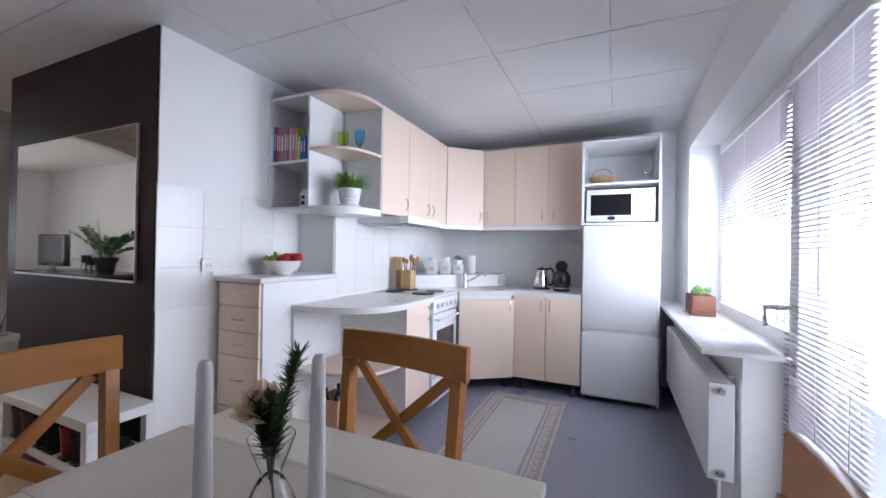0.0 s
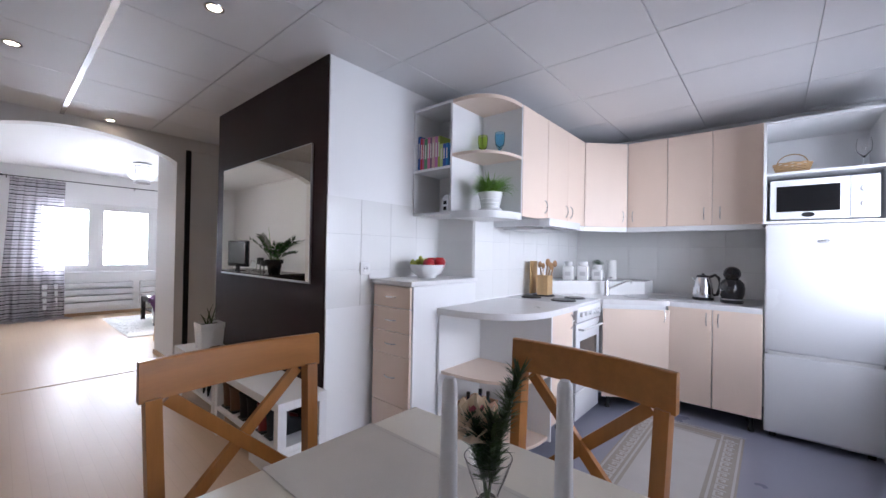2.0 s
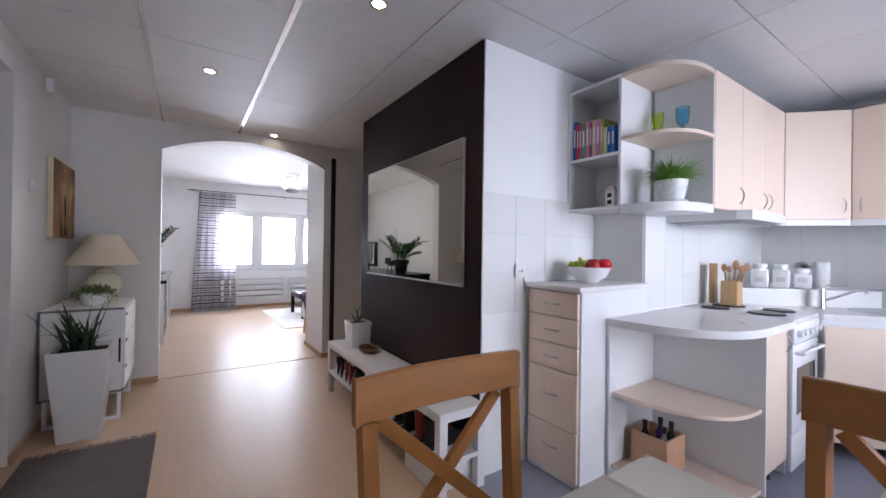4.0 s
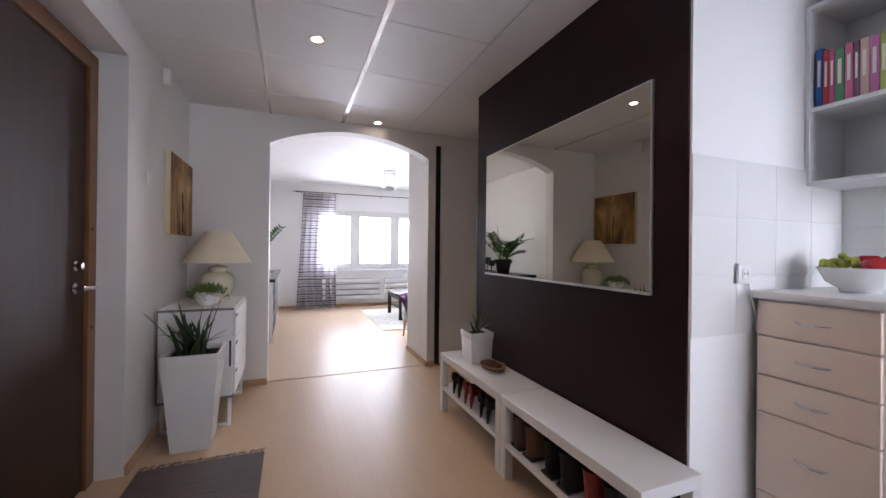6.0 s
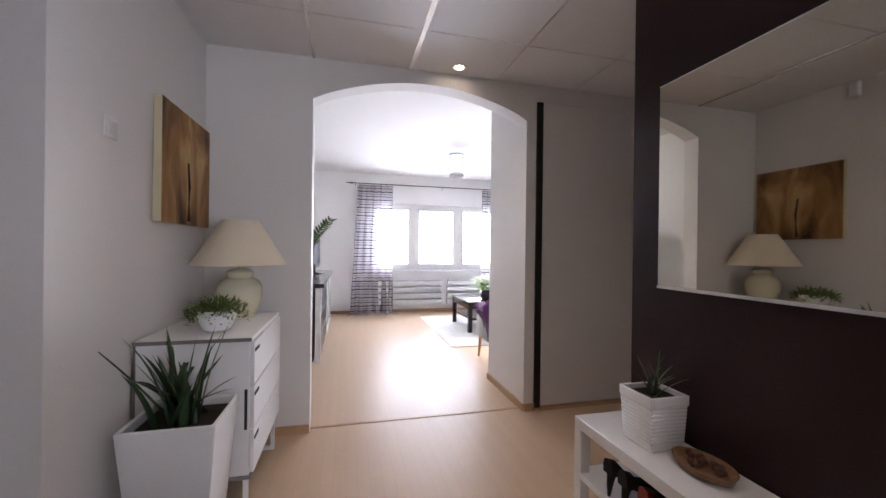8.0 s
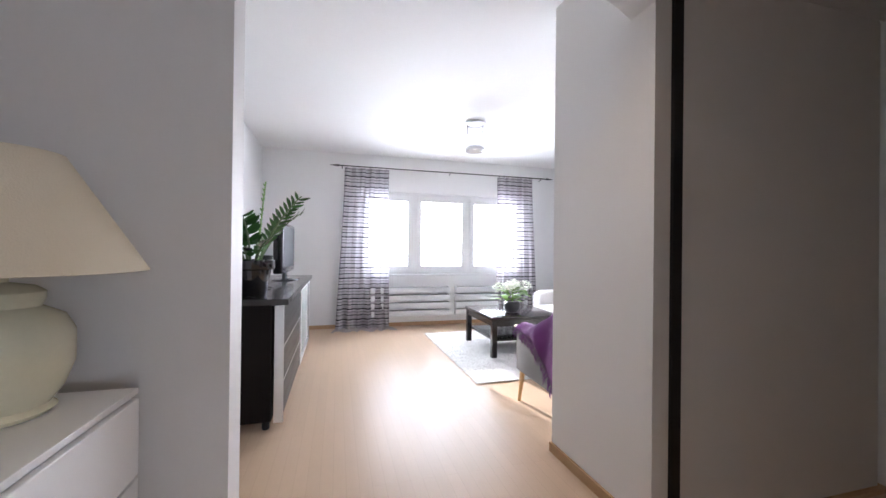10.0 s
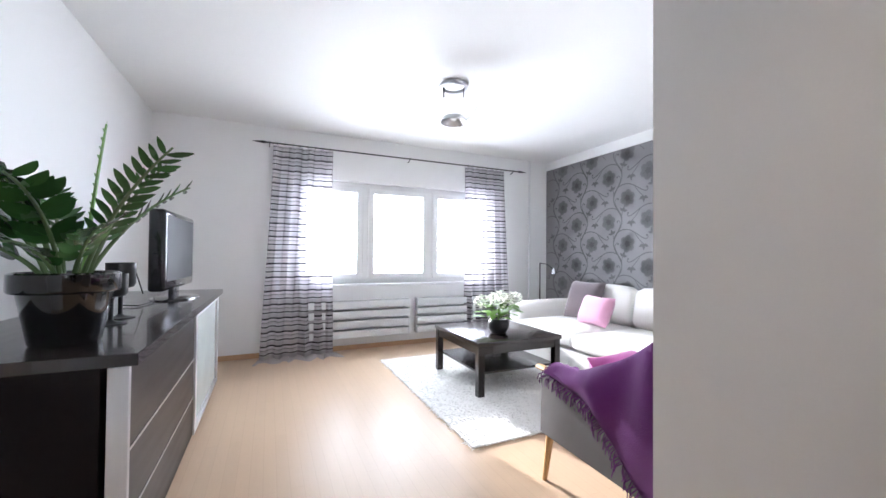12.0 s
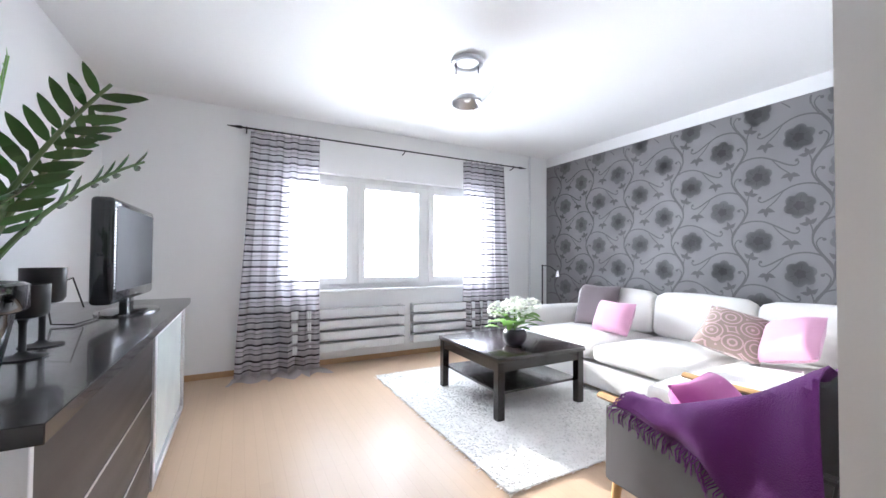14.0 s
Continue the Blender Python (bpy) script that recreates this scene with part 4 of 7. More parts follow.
# woven mat with fringe
M_MAT = mat("grey_brown_woven_cotton", (0.150, 0.125, 0.125), 0.95, 0.25, 6, 0.8, 120, stretch=(9, 1, 1), fine=0.2)
rg = thing("door_mat", (-3.80, -0.82, 0.0), "grey-brown woven door mat with fringed ends", "rug")
bm = bm_new()
for i in range(44):
    x = 0.025 * i
    box(bm, x, 0.0, 0.001, x + 0.0235, 0.64, 0.010, 0.004)
part("weave", bm, M_MAT, rg)
bm = bm_new()
rnd = random.Random(3)
for i in range(60):
    y = 0.64 * (i + rnd.random()) / 60
    tube(bm, [(0.0, y, 0.006), (-0.02, y + rnd.uniform(-0.012, 0.012), 0.008), (-0.035 - 0.02 * rnd.random(), y + rnd.uniform(-0.02, 0.02), 0.004)], 0.0022, 4)
part("fringe", bm, M_MAT, rg)

# things on and in the benches
bp = thing("potted_plant", (-3.725, 1.225, 0.451), "small aloe in a ribbed white square pot", "plant")
bm = bm_new()
for i in range(12):
    z = 0.015 * i
    w = 0.079 + 0.0007 * i
    box(bm, -w, -w, z, w, w, z + 0.0155, 0.003)
part("pot", bm, M_WCER, bp)
box_rim = bm_new()
for a in ((-0.09, -0.09, 0.09, -0.078), (-0.09, 0.078, 0.09, 0.09), (-0.09, -0.078, -0.078, 0.078), (0.078, -0.078, 0.09, 0.078)):
    box(box_rim, a[0], a[1], 0.176, a[2], a[3], 0.215, 0.002)
part("rim", box_rim, M_WCER, bp)
part("soil", bx(-0.08, -0.08, 0.179, 0.08, 0.08, 0.195), M_SOIL, bp)
aloe(bp, (0, 0, 0.195), 12, 0.19, 0.018, M_ALOE, 8, 0.03)
tr = thing("wooden_bowl", (-3.50, 1.235, 0.451), "shallow wooden heart-shaped bowl with potpourri", "bowl")
M_RUSTIC = wood("rustic_wood", (0.22, 0.12, 0.06), 0, 0.6)
bm = lathe(bm_new(), [(0.055, 0.0), (0.085, 0.012), (0.10, 0.035), (0.092, 0.037), (0.075, 0.018), (0, 0.014)], n=24)
bm.transform(Matrix.Diagonal((1.15, 0.8, 1, 1)))
part("dish", bm, M_RUSTIC, tr)
bm = bm_new()
rnd = random.Random(12)
for i in range(26):
    a, r = rnd.uniform(0, 6.28), 0.065 * math.sqrt(rnd.random())
    bmesh.ops.create_icosphere(bm, subdivisions=1, radius=rnd.uniform(0.008, 0.015), matrix=Matrix.Translation((1.1 * r * math.cos(a), 0.75 * r * math.sin(a), 0.03 + 0.008 * rnd.random())))
part("potpourri", bm, mat("dry_potpourri", (0.10, 0.045, 0.03), 0.8, 0.4, 40, isl=0.4), tr)


def pump(at, rz, material, label, shade):
    """A high-heeled shoe, toe towards local +y, its heel at the origin."""
    s = thing("high_heel_shoe", at, label, "shoe", "shoes on the bench", rz)
    bm = bm_new()
    path = [(-0.005, 0.095, 0.026, 0.060), (0.03, 0.092, 0.029, 0.052), (0.07, 0.065, 0.030, 0.038), (0.11, 0.030, 0.033, 0.036), (0.15, 0.008, 0.038, 0.040), (0.19, 0.003, 0.036, 0.036), (0.22, 0.003, 0.024, 0.024), (0.24, 0.003, 0.006, 0.010)]
    prev = None
    for y, z, w, h in path:
        row = [bm.verts.new((x * w, y, z + k * h)) for x, k in ((-1, 0), (-1.08, 0.45), (-0.75, 0.95), (0, 1.08), (0.75, 0.95), (1.08, 0.45), (1, 0))]
        if prev:
            for i in range(6):
                bm.faces.new((prev[i], prev[i + 1], row[i + 1], row[i]))
            bm.faces.new((prev[6], prev[0], row[0], row[6]))
        else:
            bm.faces.new(row)
        prev = row
    bm.faces.new(prev[::-1])
    bmesh.ops.recalc_face_normals(bm, faces=bm.faces[:])
    part("upper", bm, material, s)
    part("heel", tube(bm_new(), [(0, 0.004, 0.0), (0, 0.008, 0.05), (0, 0.018, 0.105)], 0.006, 8, 0.020), shade, s)
    return s


M_BLKSUEDE = mat("black_suede", (0.012, 0.012, 0.013), 0.8, 0.2, 20, 0.3, 300)
M_RED = mat("dark_red_leather", (0.22, 0.014, 0.012), 0.35, 0.15, 20)
M_BOOT = mat("worn_brown_leather", (0.13, 0.065, 0.035), 0.55, 0.3, 12, 0.4, 120)
for x, m, lab in ((-3.80, M_BLKSUEDE, "black high-heeled shoe on the bench shelf"), (-3.71, M_BLKSUEDE, "black high-heeled shoe on the bench shelf"), (-3.60, M_RED, "dark red high-heeled shoe on the bench shelf"),
                  (-3.51, M_RED, "dark red high-heeled shoe on the bench shelf"), (-3.37, M_BLKSUEDE, "black high-heeled shoe on the bench shelf"), (-3.28, M_BLKSUEDE, "black high-heeled shoe on the bench shelf")):
    pump((x, 1.075, 0.201), 0, m, lab, m)


def boot(at, material, label, h=0.17):
    b = thing("ankle_boot", at, label, "boot", "shoes on the bench")
    bm = bm_new()
    prev = None
    for z, w, y0, y1 in ((0.012, 0.042, 0.0, 0.25), (0.04, 0.044, 0.0, 0.25), (0.065, 0.042, 0.0, 0.20), (0.09, 0.040, 0.0, 0.135), (h - 0.02, 0.046, -0.004, 0.115), (h, 0.050, -0.008, 0.125)):
        row = [bm.verts.new((w * math.cos(a), (y0 + y1) / 2 + (y1 - y0) / 2 * math.sin(a), z)) for a in [6.2832 * i / 14 for i in range(14)]]
        if prev:
            for i in range(14):
                bm.faces.new((prev[i], prev[(i + 1) % 14], row[(i + 1) % 14], row[i]))
        else:
            bm.faces.new(row[::-1])
        prev = row
    part("shaft", bm, material, b)
    part("sole", bx(-0.042, 0.0, 0.0, 0.042, 0.25, 0.014, 0.004), M_BLACK, b)
    return b


for x, m, lab in ((-2.97, M_BOOT, "worn brown leather ankle boot"), (-2.86, M_BOOT, "worn brown leather ankle boot"), (-2.70, M_BLKSUEDE, "black ankle boot on the bench shelf"), (-2.59, M_BLKSUEDE, "black ankle boot on the bench shelf"), (-2.44, M_RED, "red ankle boot on the bench shelf"), (-2.33, M_BLKSUEDE, "black ankle boot on the bench shelf")):
    boot((x, 1.075, 0.201), m, lab)

# white storage box on the floor under the bench shelf
bxw = thing("storage_box", (-2.56, 1.07, 0), "white plastic storage box with a lid under the bench", "box")
part("tub", bx(0.0, 0.0, 0.0, 0.34, 0.25, 0.135, 0.012, 3), M_PLASTIC, bxw)
part("lid", bx(-0.008, -0.008, 0.136, 0.348, 0.258, 0.16, 0.006, 2), M_PLASTIC, bxw, "white snap-on lid")
part("grip", tube(bm_new(), [(0.347, 0.08, 0.05), (0.356, 0.085, 0.085), (0.358, 0.125, 0.10), (0.356, 0.165, 0.085), (0.347, 0.17, 0.05)], 0.006, 8), M_PLASTIC, bxw, "moulded end grip")

# recessed ceiling lamps
M_BULB = glow("lit_halogen_bulb", (1.0, 0.80, 0.55), 14.0)
for x, y in ((-3.62, 0.088), (-4.97, 0.736), (-2.29, 0.745)):
    c = thing("ceiling_downlight", (x, y, CE - 0.006), "small round recessed ceiling spotlight, lit", "ceiling light", "ceiling spotlights")
    part("ring", lathe(bm_new(), [(0.030, 0.004), (0.034, 0.0), (0.045, 0.0), (0.047, 0.0055), (0.030, 0.0055)], n=28, caps=False), M_CHROME, c)
    part("bulb", lathe(bm_new(), [(0.0, 0.001), (0.029, 0.002), (0.029, 0.005), (0, 0.005)], n=24), M_BULB, c)
    s = new("downlight_beam", bpy.data.lights.new("downlight_beam", "SPOT"))
    s.data.energy, s.data.color, s.data.spot_size, s.data.spot_blend, s.data.shadow_soft_size = 6.5, (1.0, 0.80, 0.58), radians(115), 0.8, 0.03
    s.matrix_world = look((x, y, CE - 0.012), (x, y, 0))

# ---- living room ----
wp = thing("wallpaper", (0, 4.099, 0), "grey wallpaper with darker flowers and curling vines", "wallpaper")
M_PAPER = mat("grey_wallpaper", (0.205, 0.20, 0.205), 0.5, 0.05, 2.5, 0.12, 260, fine=0.04)
M_PRINT = mat("dark_grey_wallpaper_print", (0.112, 0.108, 0.112), 0.5, 0.06, 4, 0.12, 260, fine=0.04)
M_PRINT2 = mat("mid_grey_wallpaper_print", (0.142, 0.138, 0.142), 0.5, 0.06, 4, 0.12, 260, fine=0.04)
part("paper", bx(-9.775, -0.0025, 0.056, -5.865, 0.0, 2.51), M_PAPER, wp, smooth=False)


def fan(bm, pts, y):
    vs = [bm.verts.new((x, y, z)) for x, z in pts]
    bm.faces.new(vs)


def ribbon(bm, pts, w, y):
    prev = None
    n = len(pts)
    for i, (x, z) in enumerate(pts):
        x0, z0 = pts[max(i - 1, 0)]
        x1, z1 = pts[min(i + 1, n - 1)]
        dx, dz = x1 - x0, z1 - z0
        l = math.hypot(dx, dz) or 1
        ww = w * (0.6 + 0.4 * min(1.0, 4 * i / (n - 1), 4 * (n - 1 - i) / (n - 1)))
        row = (bm.verts.new((x - dz / l * ww / 2, y, z + dx / l * ww / 2)), bm.verts.new((x + dz / l * ww / 2, y, z - dx / l * ww / 2)))
        if prev:
            bm.faces.new((prev[0], prev[1], row[1], row[0]))
        prev = row


def leaf2d(bm, x, z, a, l, w, y):
    c, s = math.cos(a), math.sin(a)
    pts = []
    for u, v in ((0, 0), (0.25, 0.5), (0.55, 0.42), (1, 0), (0.55, -0.42), (0.25, -0.5)):
        pts.append((x + c * u * l - s * v * w, z + s * u * l + c * v * w))
    fan(bm, pts, y)


vines, blooms = bm_new(), []
XMIN, XMAX, ZMAX, PZ, PX = -9.765, -5.88, 2.50, 0.559, 0.2815


def inside(x, z):
    return XMIN < x < XMAX and 0.10 < z < ZMAX


def vine(pts, w, y):
    """A ribbon kept to the papered field: the pieces that leave it are cut away."""
    run = []
    for p in pts + [(0.0, 0.0)]:
        if inside(*p):
            run.append(p)
        else:
            if len(run) > 2:
                ribbon(vines, run, w, y)
            run = []


def dot(x, z, r):
    if inside(x + r, z + r) and inside(x - r, z):
        fan(vines, [(x + r * math.cos(a), z + r * math.sin(a)) for a in [6.2832 * i / 10 for i in range(10)]], -0.0036)


def sprig(x, z, turn, size):
    if inside(x - size, z) and inside(x + size, z + size):
        for a in (-1.15, 0.0, 1.15):
            leaf2d(vines, x, z, turn + a, size, size * 0.52, -0.0037)


def spline(keys, n=8):
    """A smooth line through the given places."""
    out = []
    k = [keys[0]] + list(keys) + [keys[-1]]
    for i in range(1, len(k) - 2):
        for q in range(n):
            u = q / n
            out.append(tuple(0.5 * (2 * k[i][c] + (k[i + 1][c] - k[i - 1][c]) * u + (2 * k[i - 1][c] - 5 * k[i][c] + 4 * k[i + 1][c] - k[i + 2][c]) * u * u
                                    + (3 * k[i][c] - k[i - 1][c] - 3 * k[i + 1][c] + k[i + 2][c]) * u ** 3) for c in (0, 1)))
    return out + [keys[-1]]


ARCH = ((0.205, -0.03), (0.20, 0.06), (0.15, 0.135), (0.07, 0.172), (-0.03, 0.168), (-0.12, 0.125), (-0.20, 0.075), (-0.255, 0.055), (-0.28, 0.075), (-0.268, 0.10))
for k in range(-4, 12):
    cx = -6.868 - PX * k
    odd = k % 2
    sg = -1 if odd else 1
    # wandering main stem between this column and the next
    if not odd:
        vine([(cx + PX / 2 + 0.062 * math.cos(2 * math.pi * (z - 1.616) / PZ), z) for z in [0.11 + 0.02 * q for q in range(122)]], 0.0135, -0.0033)
    for j in range(-3, 4):
        cz = 1.616 + PZ * j + (0.278 if odd else 0.0)
        if inside(cx - 0.10, cz - 0.10) and inside(cx + 0.10, cz - 0.02):
            blooms.append((cx, cz))
            for i in range(6):
                a = 2 * math.pi * (i + 0.35) / 6
                if cz + 0.09 < ZMAX:
                    ribbon(vines, [(cx + r * math.cos(a), cz + r * math.sin(a)) for r in (0.04, 0.06, 0.082)], 0.005, -0.0036)
        vine([(cx + sg * x, cz + z) for x, z in spline(ARCH)], 0.0125, -0.0034)
        dot(cx - sg * 0.268, cz + 0.095, 0.013)
        # small twig with its three-lobed leaf below the arch end
        vine([(cx + sg * x, cz + z) for x, z in spline(((-0.10, 0.135), (-0.155, 0.06), (-0.215, 0.0), (-0.23, -0.02)))], 0.0095, -0.0035)
        sprig(cx - sg * 0.225, cz - 0.01, -1.57, 0.072)
        # leaf and curl that rise from the main stem
        vine([(cx + sg * x, cz + z) for x, z in spline(((0.20, 0.03), (0.205, 0.09), (0.22, 0.135)))], 0.0095, -0.0035)
        sprig(cx + sg * 0.22, cz + 0.125, 1.57 - sg * 0.35, 0.066)
        vine([(cx + sg * x, cz + z) for x, z in spline(((0.165, 0.125), (0.12, 0.19), (0.10, 0.25), (0.125, 0.29), (0.15, 0.28)))], 0.0095, -0.0035)
        dot(cx + sg * 0.147, cz + 0.278, 0.013)
bmesh.ops.recalc_face_normals(vines, faces=vines.faces[:])
bmesh.ops.solidify(vines, geom=vines.faces[:], thickness=0.0004)
part("vine_print", vines, M_PRINT, wp, smooth=False)


def flower_mesh(name, r0, r1, lobes, power, phase, y, top, material):
    """A flat lobed flower print, cut straight where the paper ends."""
    pts = []
    for i in range(48):
        a = 6.2832 * i / 48
        r = r0 + r1 * abs(math.sin(lobes * a + phase)) ** power
        pts.append((r * math.cos(a), min(top, r * math.sin(a))))
    bm = bm_new()
    fan(bm, pts, y)
    bmesh.ops.solidify(bm, geom=bm.faces[:], thickness=0.0004)
    return to_mesh(name, bm, material)


PRINTS = {cut: (flower_mesh("flower", 0.080, 0.028, 3, 0.7, 0.5, -0.0031, top, M_PRINT2), flower_mesh("flower_core", 0.030, 0.010, 2.5, 1.0, 0.0, -0.0037, top, M_PRINT))
          for cut, top in ((False, 1.0), (True, 0.052))}
for cx, cz in blooms:
    petal, core = PRINTS[cz > 2.395]
    f1 = new("flower", petal)
    f1.parent, f1.location = wp, (cx, 0, cz)
    f2 = new("flower_core", core)
    f2.parent = f1

# curtain rod
RX = -9.70
cr = thing("curtain_rod", (RX, 0, 2.433), "thin dark metal curtain rod with pointed finials", "curtain rod")
M_IRON = mat("dark_iron", (0.05, 0.048, 0.05), 0.4, 0.1, 10, metal=0.8)
part("rod", tube(bm_new(), [(0, 0.09, 0), (0, 3.51, 0)], 0.008, 10), M_IRON, cr)
for s, y in ((-1, 0.09), (1, 3.51)):
    fb = lathe(bm_new(), [(0.008, 0), (0.014, 0.01), (0.016, 0.03), (0.010, 0.07), (0.004, 0.13), (0, 0.14)], n=12)
    fb.transform(pose(0, y, 0, -90 * s, 0, 0))
    part("finial", fb, M_IRON, cr)
for y in (0.125, 1.80, 3.42):
    part("bracket", tube(bm_new(), [(-0.079, y, -0.03), (-0.05, y, -0.03), (0, y, -0.012), (0.0, y, 0.012)], 0.006, 6), M_IRON, cr)


def curtain_mat():
    m = bpy.data.materials.new("sheer_striped_curtain")
    m.use_nodes = True
    t = m.node_tree
    n, l = t.nodes, t.links
    p = n["Principled BSDF"]
    geo = n.new("ShaderNodeNewGeometry")
    sep = n.new("ShaderNodeSeparateXYZ")
    l.new(geo.outputs["Position"], sep.inputs[0])
    nz = n.new("ShaderNodeTexNoise")
    nz.inputs["Scale"].default_value = 5.0
    l.new(geo.outputs["Position"], nz.inputs["Vector"])

    def op(kind, a, b=None, c=None):
        q = n.new("ShaderNodeMath")
        q.operation = kind
        for i, v in enumerate((a, b, c)):
            if v is None:
                continue
            if isinstance(v, float):
                q.inputs[i].default_value = v
            else:
                l.new(v, q.inputs[i])
        return q.outputs[0]

    z = op("MULTIPLY_ADD", nz.outputs["Fac"], 0.016, sep.outputs["Z"])
    s1 = op("LESS_THAN", op("FRACT", op("DIVIDE", z, 0.152)), 0.09)
    s2 = op("LESS_THAN", op("FRACT", op("DIVIDE", op("ADD", z, 0.080), 0.152)), 0.06)
    s3 = op("LESS_THAN", op("FRACT", op("DIVIDE", op("ADD", z, 0.036), 0.0507)), 0.09)
    dark = op("MAXIMUM", op("MAXIMUM", s1, s2), s3)
    band = op("LESS_THAN", op("FRACT", op("DIVIDE", op("ADD", z, 0.02), 0.076)), 0.5)
    ramp = n.new("ShaderNodeMix")
    ramp.data_type = "RGBA"
    ramp.inputs["A"].default_value, ramp.inputs["B"].default_value = (0.66, 0.63, 0.67, 1), (0.012, 0.010, 0.014, 1)
    l.new(dark, ramp.inputs["Factor"])
    l.new(ramp.outputs["Result"], p.inputs["Base Color"])
    p.inputs["Roughness"].default_value = 0.85
    tr = n.new("ShaderNodeBsdfTranslucent")
    l.new(ramp.outputs["Result"], tr.inputs["Color"])
    mx = n.new("ShaderNodeMixShader")
    mx.inputs[0].default_value = 0.45
    l.new(p.outputs[0], mx.inputs[1])
    l.new(tr.outputs[0], mx.inputs[2])
    tp_ = n.new("ShaderNodeBsdfTransparent")
    mx2 = n.new("ShaderNodeMixShader")
    dens = op("MAXIMUM", op("MULTIPLY_ADD", band, 0.12, 0.62), op("MULTIPLY", dark, 0.96))
    l.new(dens, mx2.inputs[0])
    l.new(tp_.outputs[0], mx2.inputs[1])
    l.new(mx.outputs[0], mx2.inputs[2])
    l.new(mx2.outputs[0], n["Material Output"].inputs["Surface"])
    return m


M_CURT = curtain_mat()


def curtain(y0t, y1t, y0b, y1b, seed, pool):
    rnd = random.Random(seed)
    c = thing("curtain", (RX, (y0t + y1t) / 2, 0), "sheer grey curtain with dark horizontal stripes", "curtain", "window curtains")
    ym = (y0t + y1t) / 2
    bm = bm_new()
    nu, nv = 110, 40
    ph = [rnd.uniform(0, 6.28) for _ in range(3)]
    rows = []
    for j in range(nv + 1):
        v = j / nv
        z = 2.413 * (1 - v) + 0.012 * v
        row = []
        for i in range(nu + 1):
            u = i / nu
            y = (y0t + (y1t - y0t) * u) * (1 - v) + (y0b + (y1b - y0b) * u) * v - ym
            amp = 0.016 + 0.018 * v
            x = amp * (math.sin(u * 34 + ph[0] + 0.9 * math.sin(3 * v)) + 0.5 * math.sin(u * 23 + ph[1] + 1.2 * v)) + 0.075 * v
            row.append(bm.verts.new((x, y + 0.008 * math.sin(u * 60 + 5 * v), z)))
        rows.append(row)
    if pool:
        for j in range(1, 9):
            v = j / 8
            row = []
            for i in range(nu + 1):
                o = rows[nv][i].co
                u = i / nu
                row.append(bm.verts.new((o.x + 0.20 * v + 0.03 * math.sin(u * 31 + 2 * v), o.y + 0.03 * math.sin(u * 17 + 3 * v) * v + (u - 0.5) * 0.14 * v, 0.012 + 0.030 * math.sin(v * 3.1) * (0.6 + 0.4 * math.sin(u * 40)) + 0.003)))
            rows.append(row)
    for a, b in zip(rows, rows[1:]):
        for i in range(nu):
            bm.faces.new((a[i], a[i + 1], b[i + 1], b[i]))
    part("fabric", bm, M_CURT, c)
    k = 8
    for i in range(k):
        y = y0t + (y1t - y0t) * (i + 0.5) / k - ym
        ring = [(0.017 * math.cos(a), y, 2.430 + 0.017 * math.sin(a)) for a in [6.2832 * q / 12 for q in range(13)]]
        part("ring", tube(bm_new(), ring, 0.0022, 5), M_IRON, c)
    return c


curtain(0.163, 0.825, 0.06, 0.83, 2, True)
curtain(2.62, 3.25, 2.60, 3.31, 5, True)

# finned convectors below the window


def convector(y0, y1):
    c = thing("convector_radiator", (-9.765, y0, 0), "white finned tube radiator below the window", "radiator", "living room radiators")
    L_ = y1 - y0
    for i in range(4):
        z = 0.165 + 0.119 * i
        bm = bm_new()
        n = int(L_ / 0.02)
        for k in range(n):
            y = L_ * (k + 0.15) / n
            box(bm, 0.0, y, z, 0.115, y + 0.0165, z + 0.085)
        box(bm, 0.01, 0.0, z + 0.01, 0.105, L_, z + 0.075)
        part("finned_tube", bm, M_APPL, c, smooth=False)
    for y in (0.01, L_ - 0.05):
        part("header", bx(-0.014, y, 0.15, 0.03, y + 0.04, 0.62, 0.006, 2), M_APPL, c)
    return c


convector(0.49, 1.805)
convector(1.91, 3.30)
single("heating_pipe", tube(bm_new(), [(0, 0, 0.0), (0, 0, 2.63)], 0.014, 10), M_APPL, "white vertical heating pipe in the corner", "pipe", (-9.745, 3.75, 0.0))

# shag rug
sr = thing("shag_rug", (-9.12, 1.28, 0), "cream long-pile shag rug", "rug")
part("backing", bx(0.0, 0.0, 0.002, 2.10, 1.62, 0.012, 0.004), M_SHAG, sr)
rnd = random.Random(6)
verts, faces = [], []
for i in range(26000):
    x, y = rnd.uniform(-0.012, 2.112), rnd.uniform(-0.012, 1.632)
    a, l = rnd.uniform(0, 6.28), rnd.uniform(0.020, 0.038)
    dx, dy = math.cos(a), math.sin(a)
    h = rnd.uniform(0.003, 0.006)
    k = len(verts)
    verts += [(x - dy * 0.003, y + dx * 0.003, 0.010), (x + dy * 0.003, y - dx * 0.003, 0.010), (x + dx * l * 0.6 + dy * 0.002, y + dy * l * 0.6 - dx * 0.002, 0.010 + h), (x + dx * l, y + dy * l, 0.010 + h * 0.7)]
    faces += [(k, k + 1, k + 2), (k, k + 2, k + 3)]
me = bpy.data.meshes.new("shag_surface")
me.from_pydata(verts, [], faces)
me.materials.append(M_SHAG)
po = tagged(new("shag_surface", me), kind="stuff")
po.parent = sr

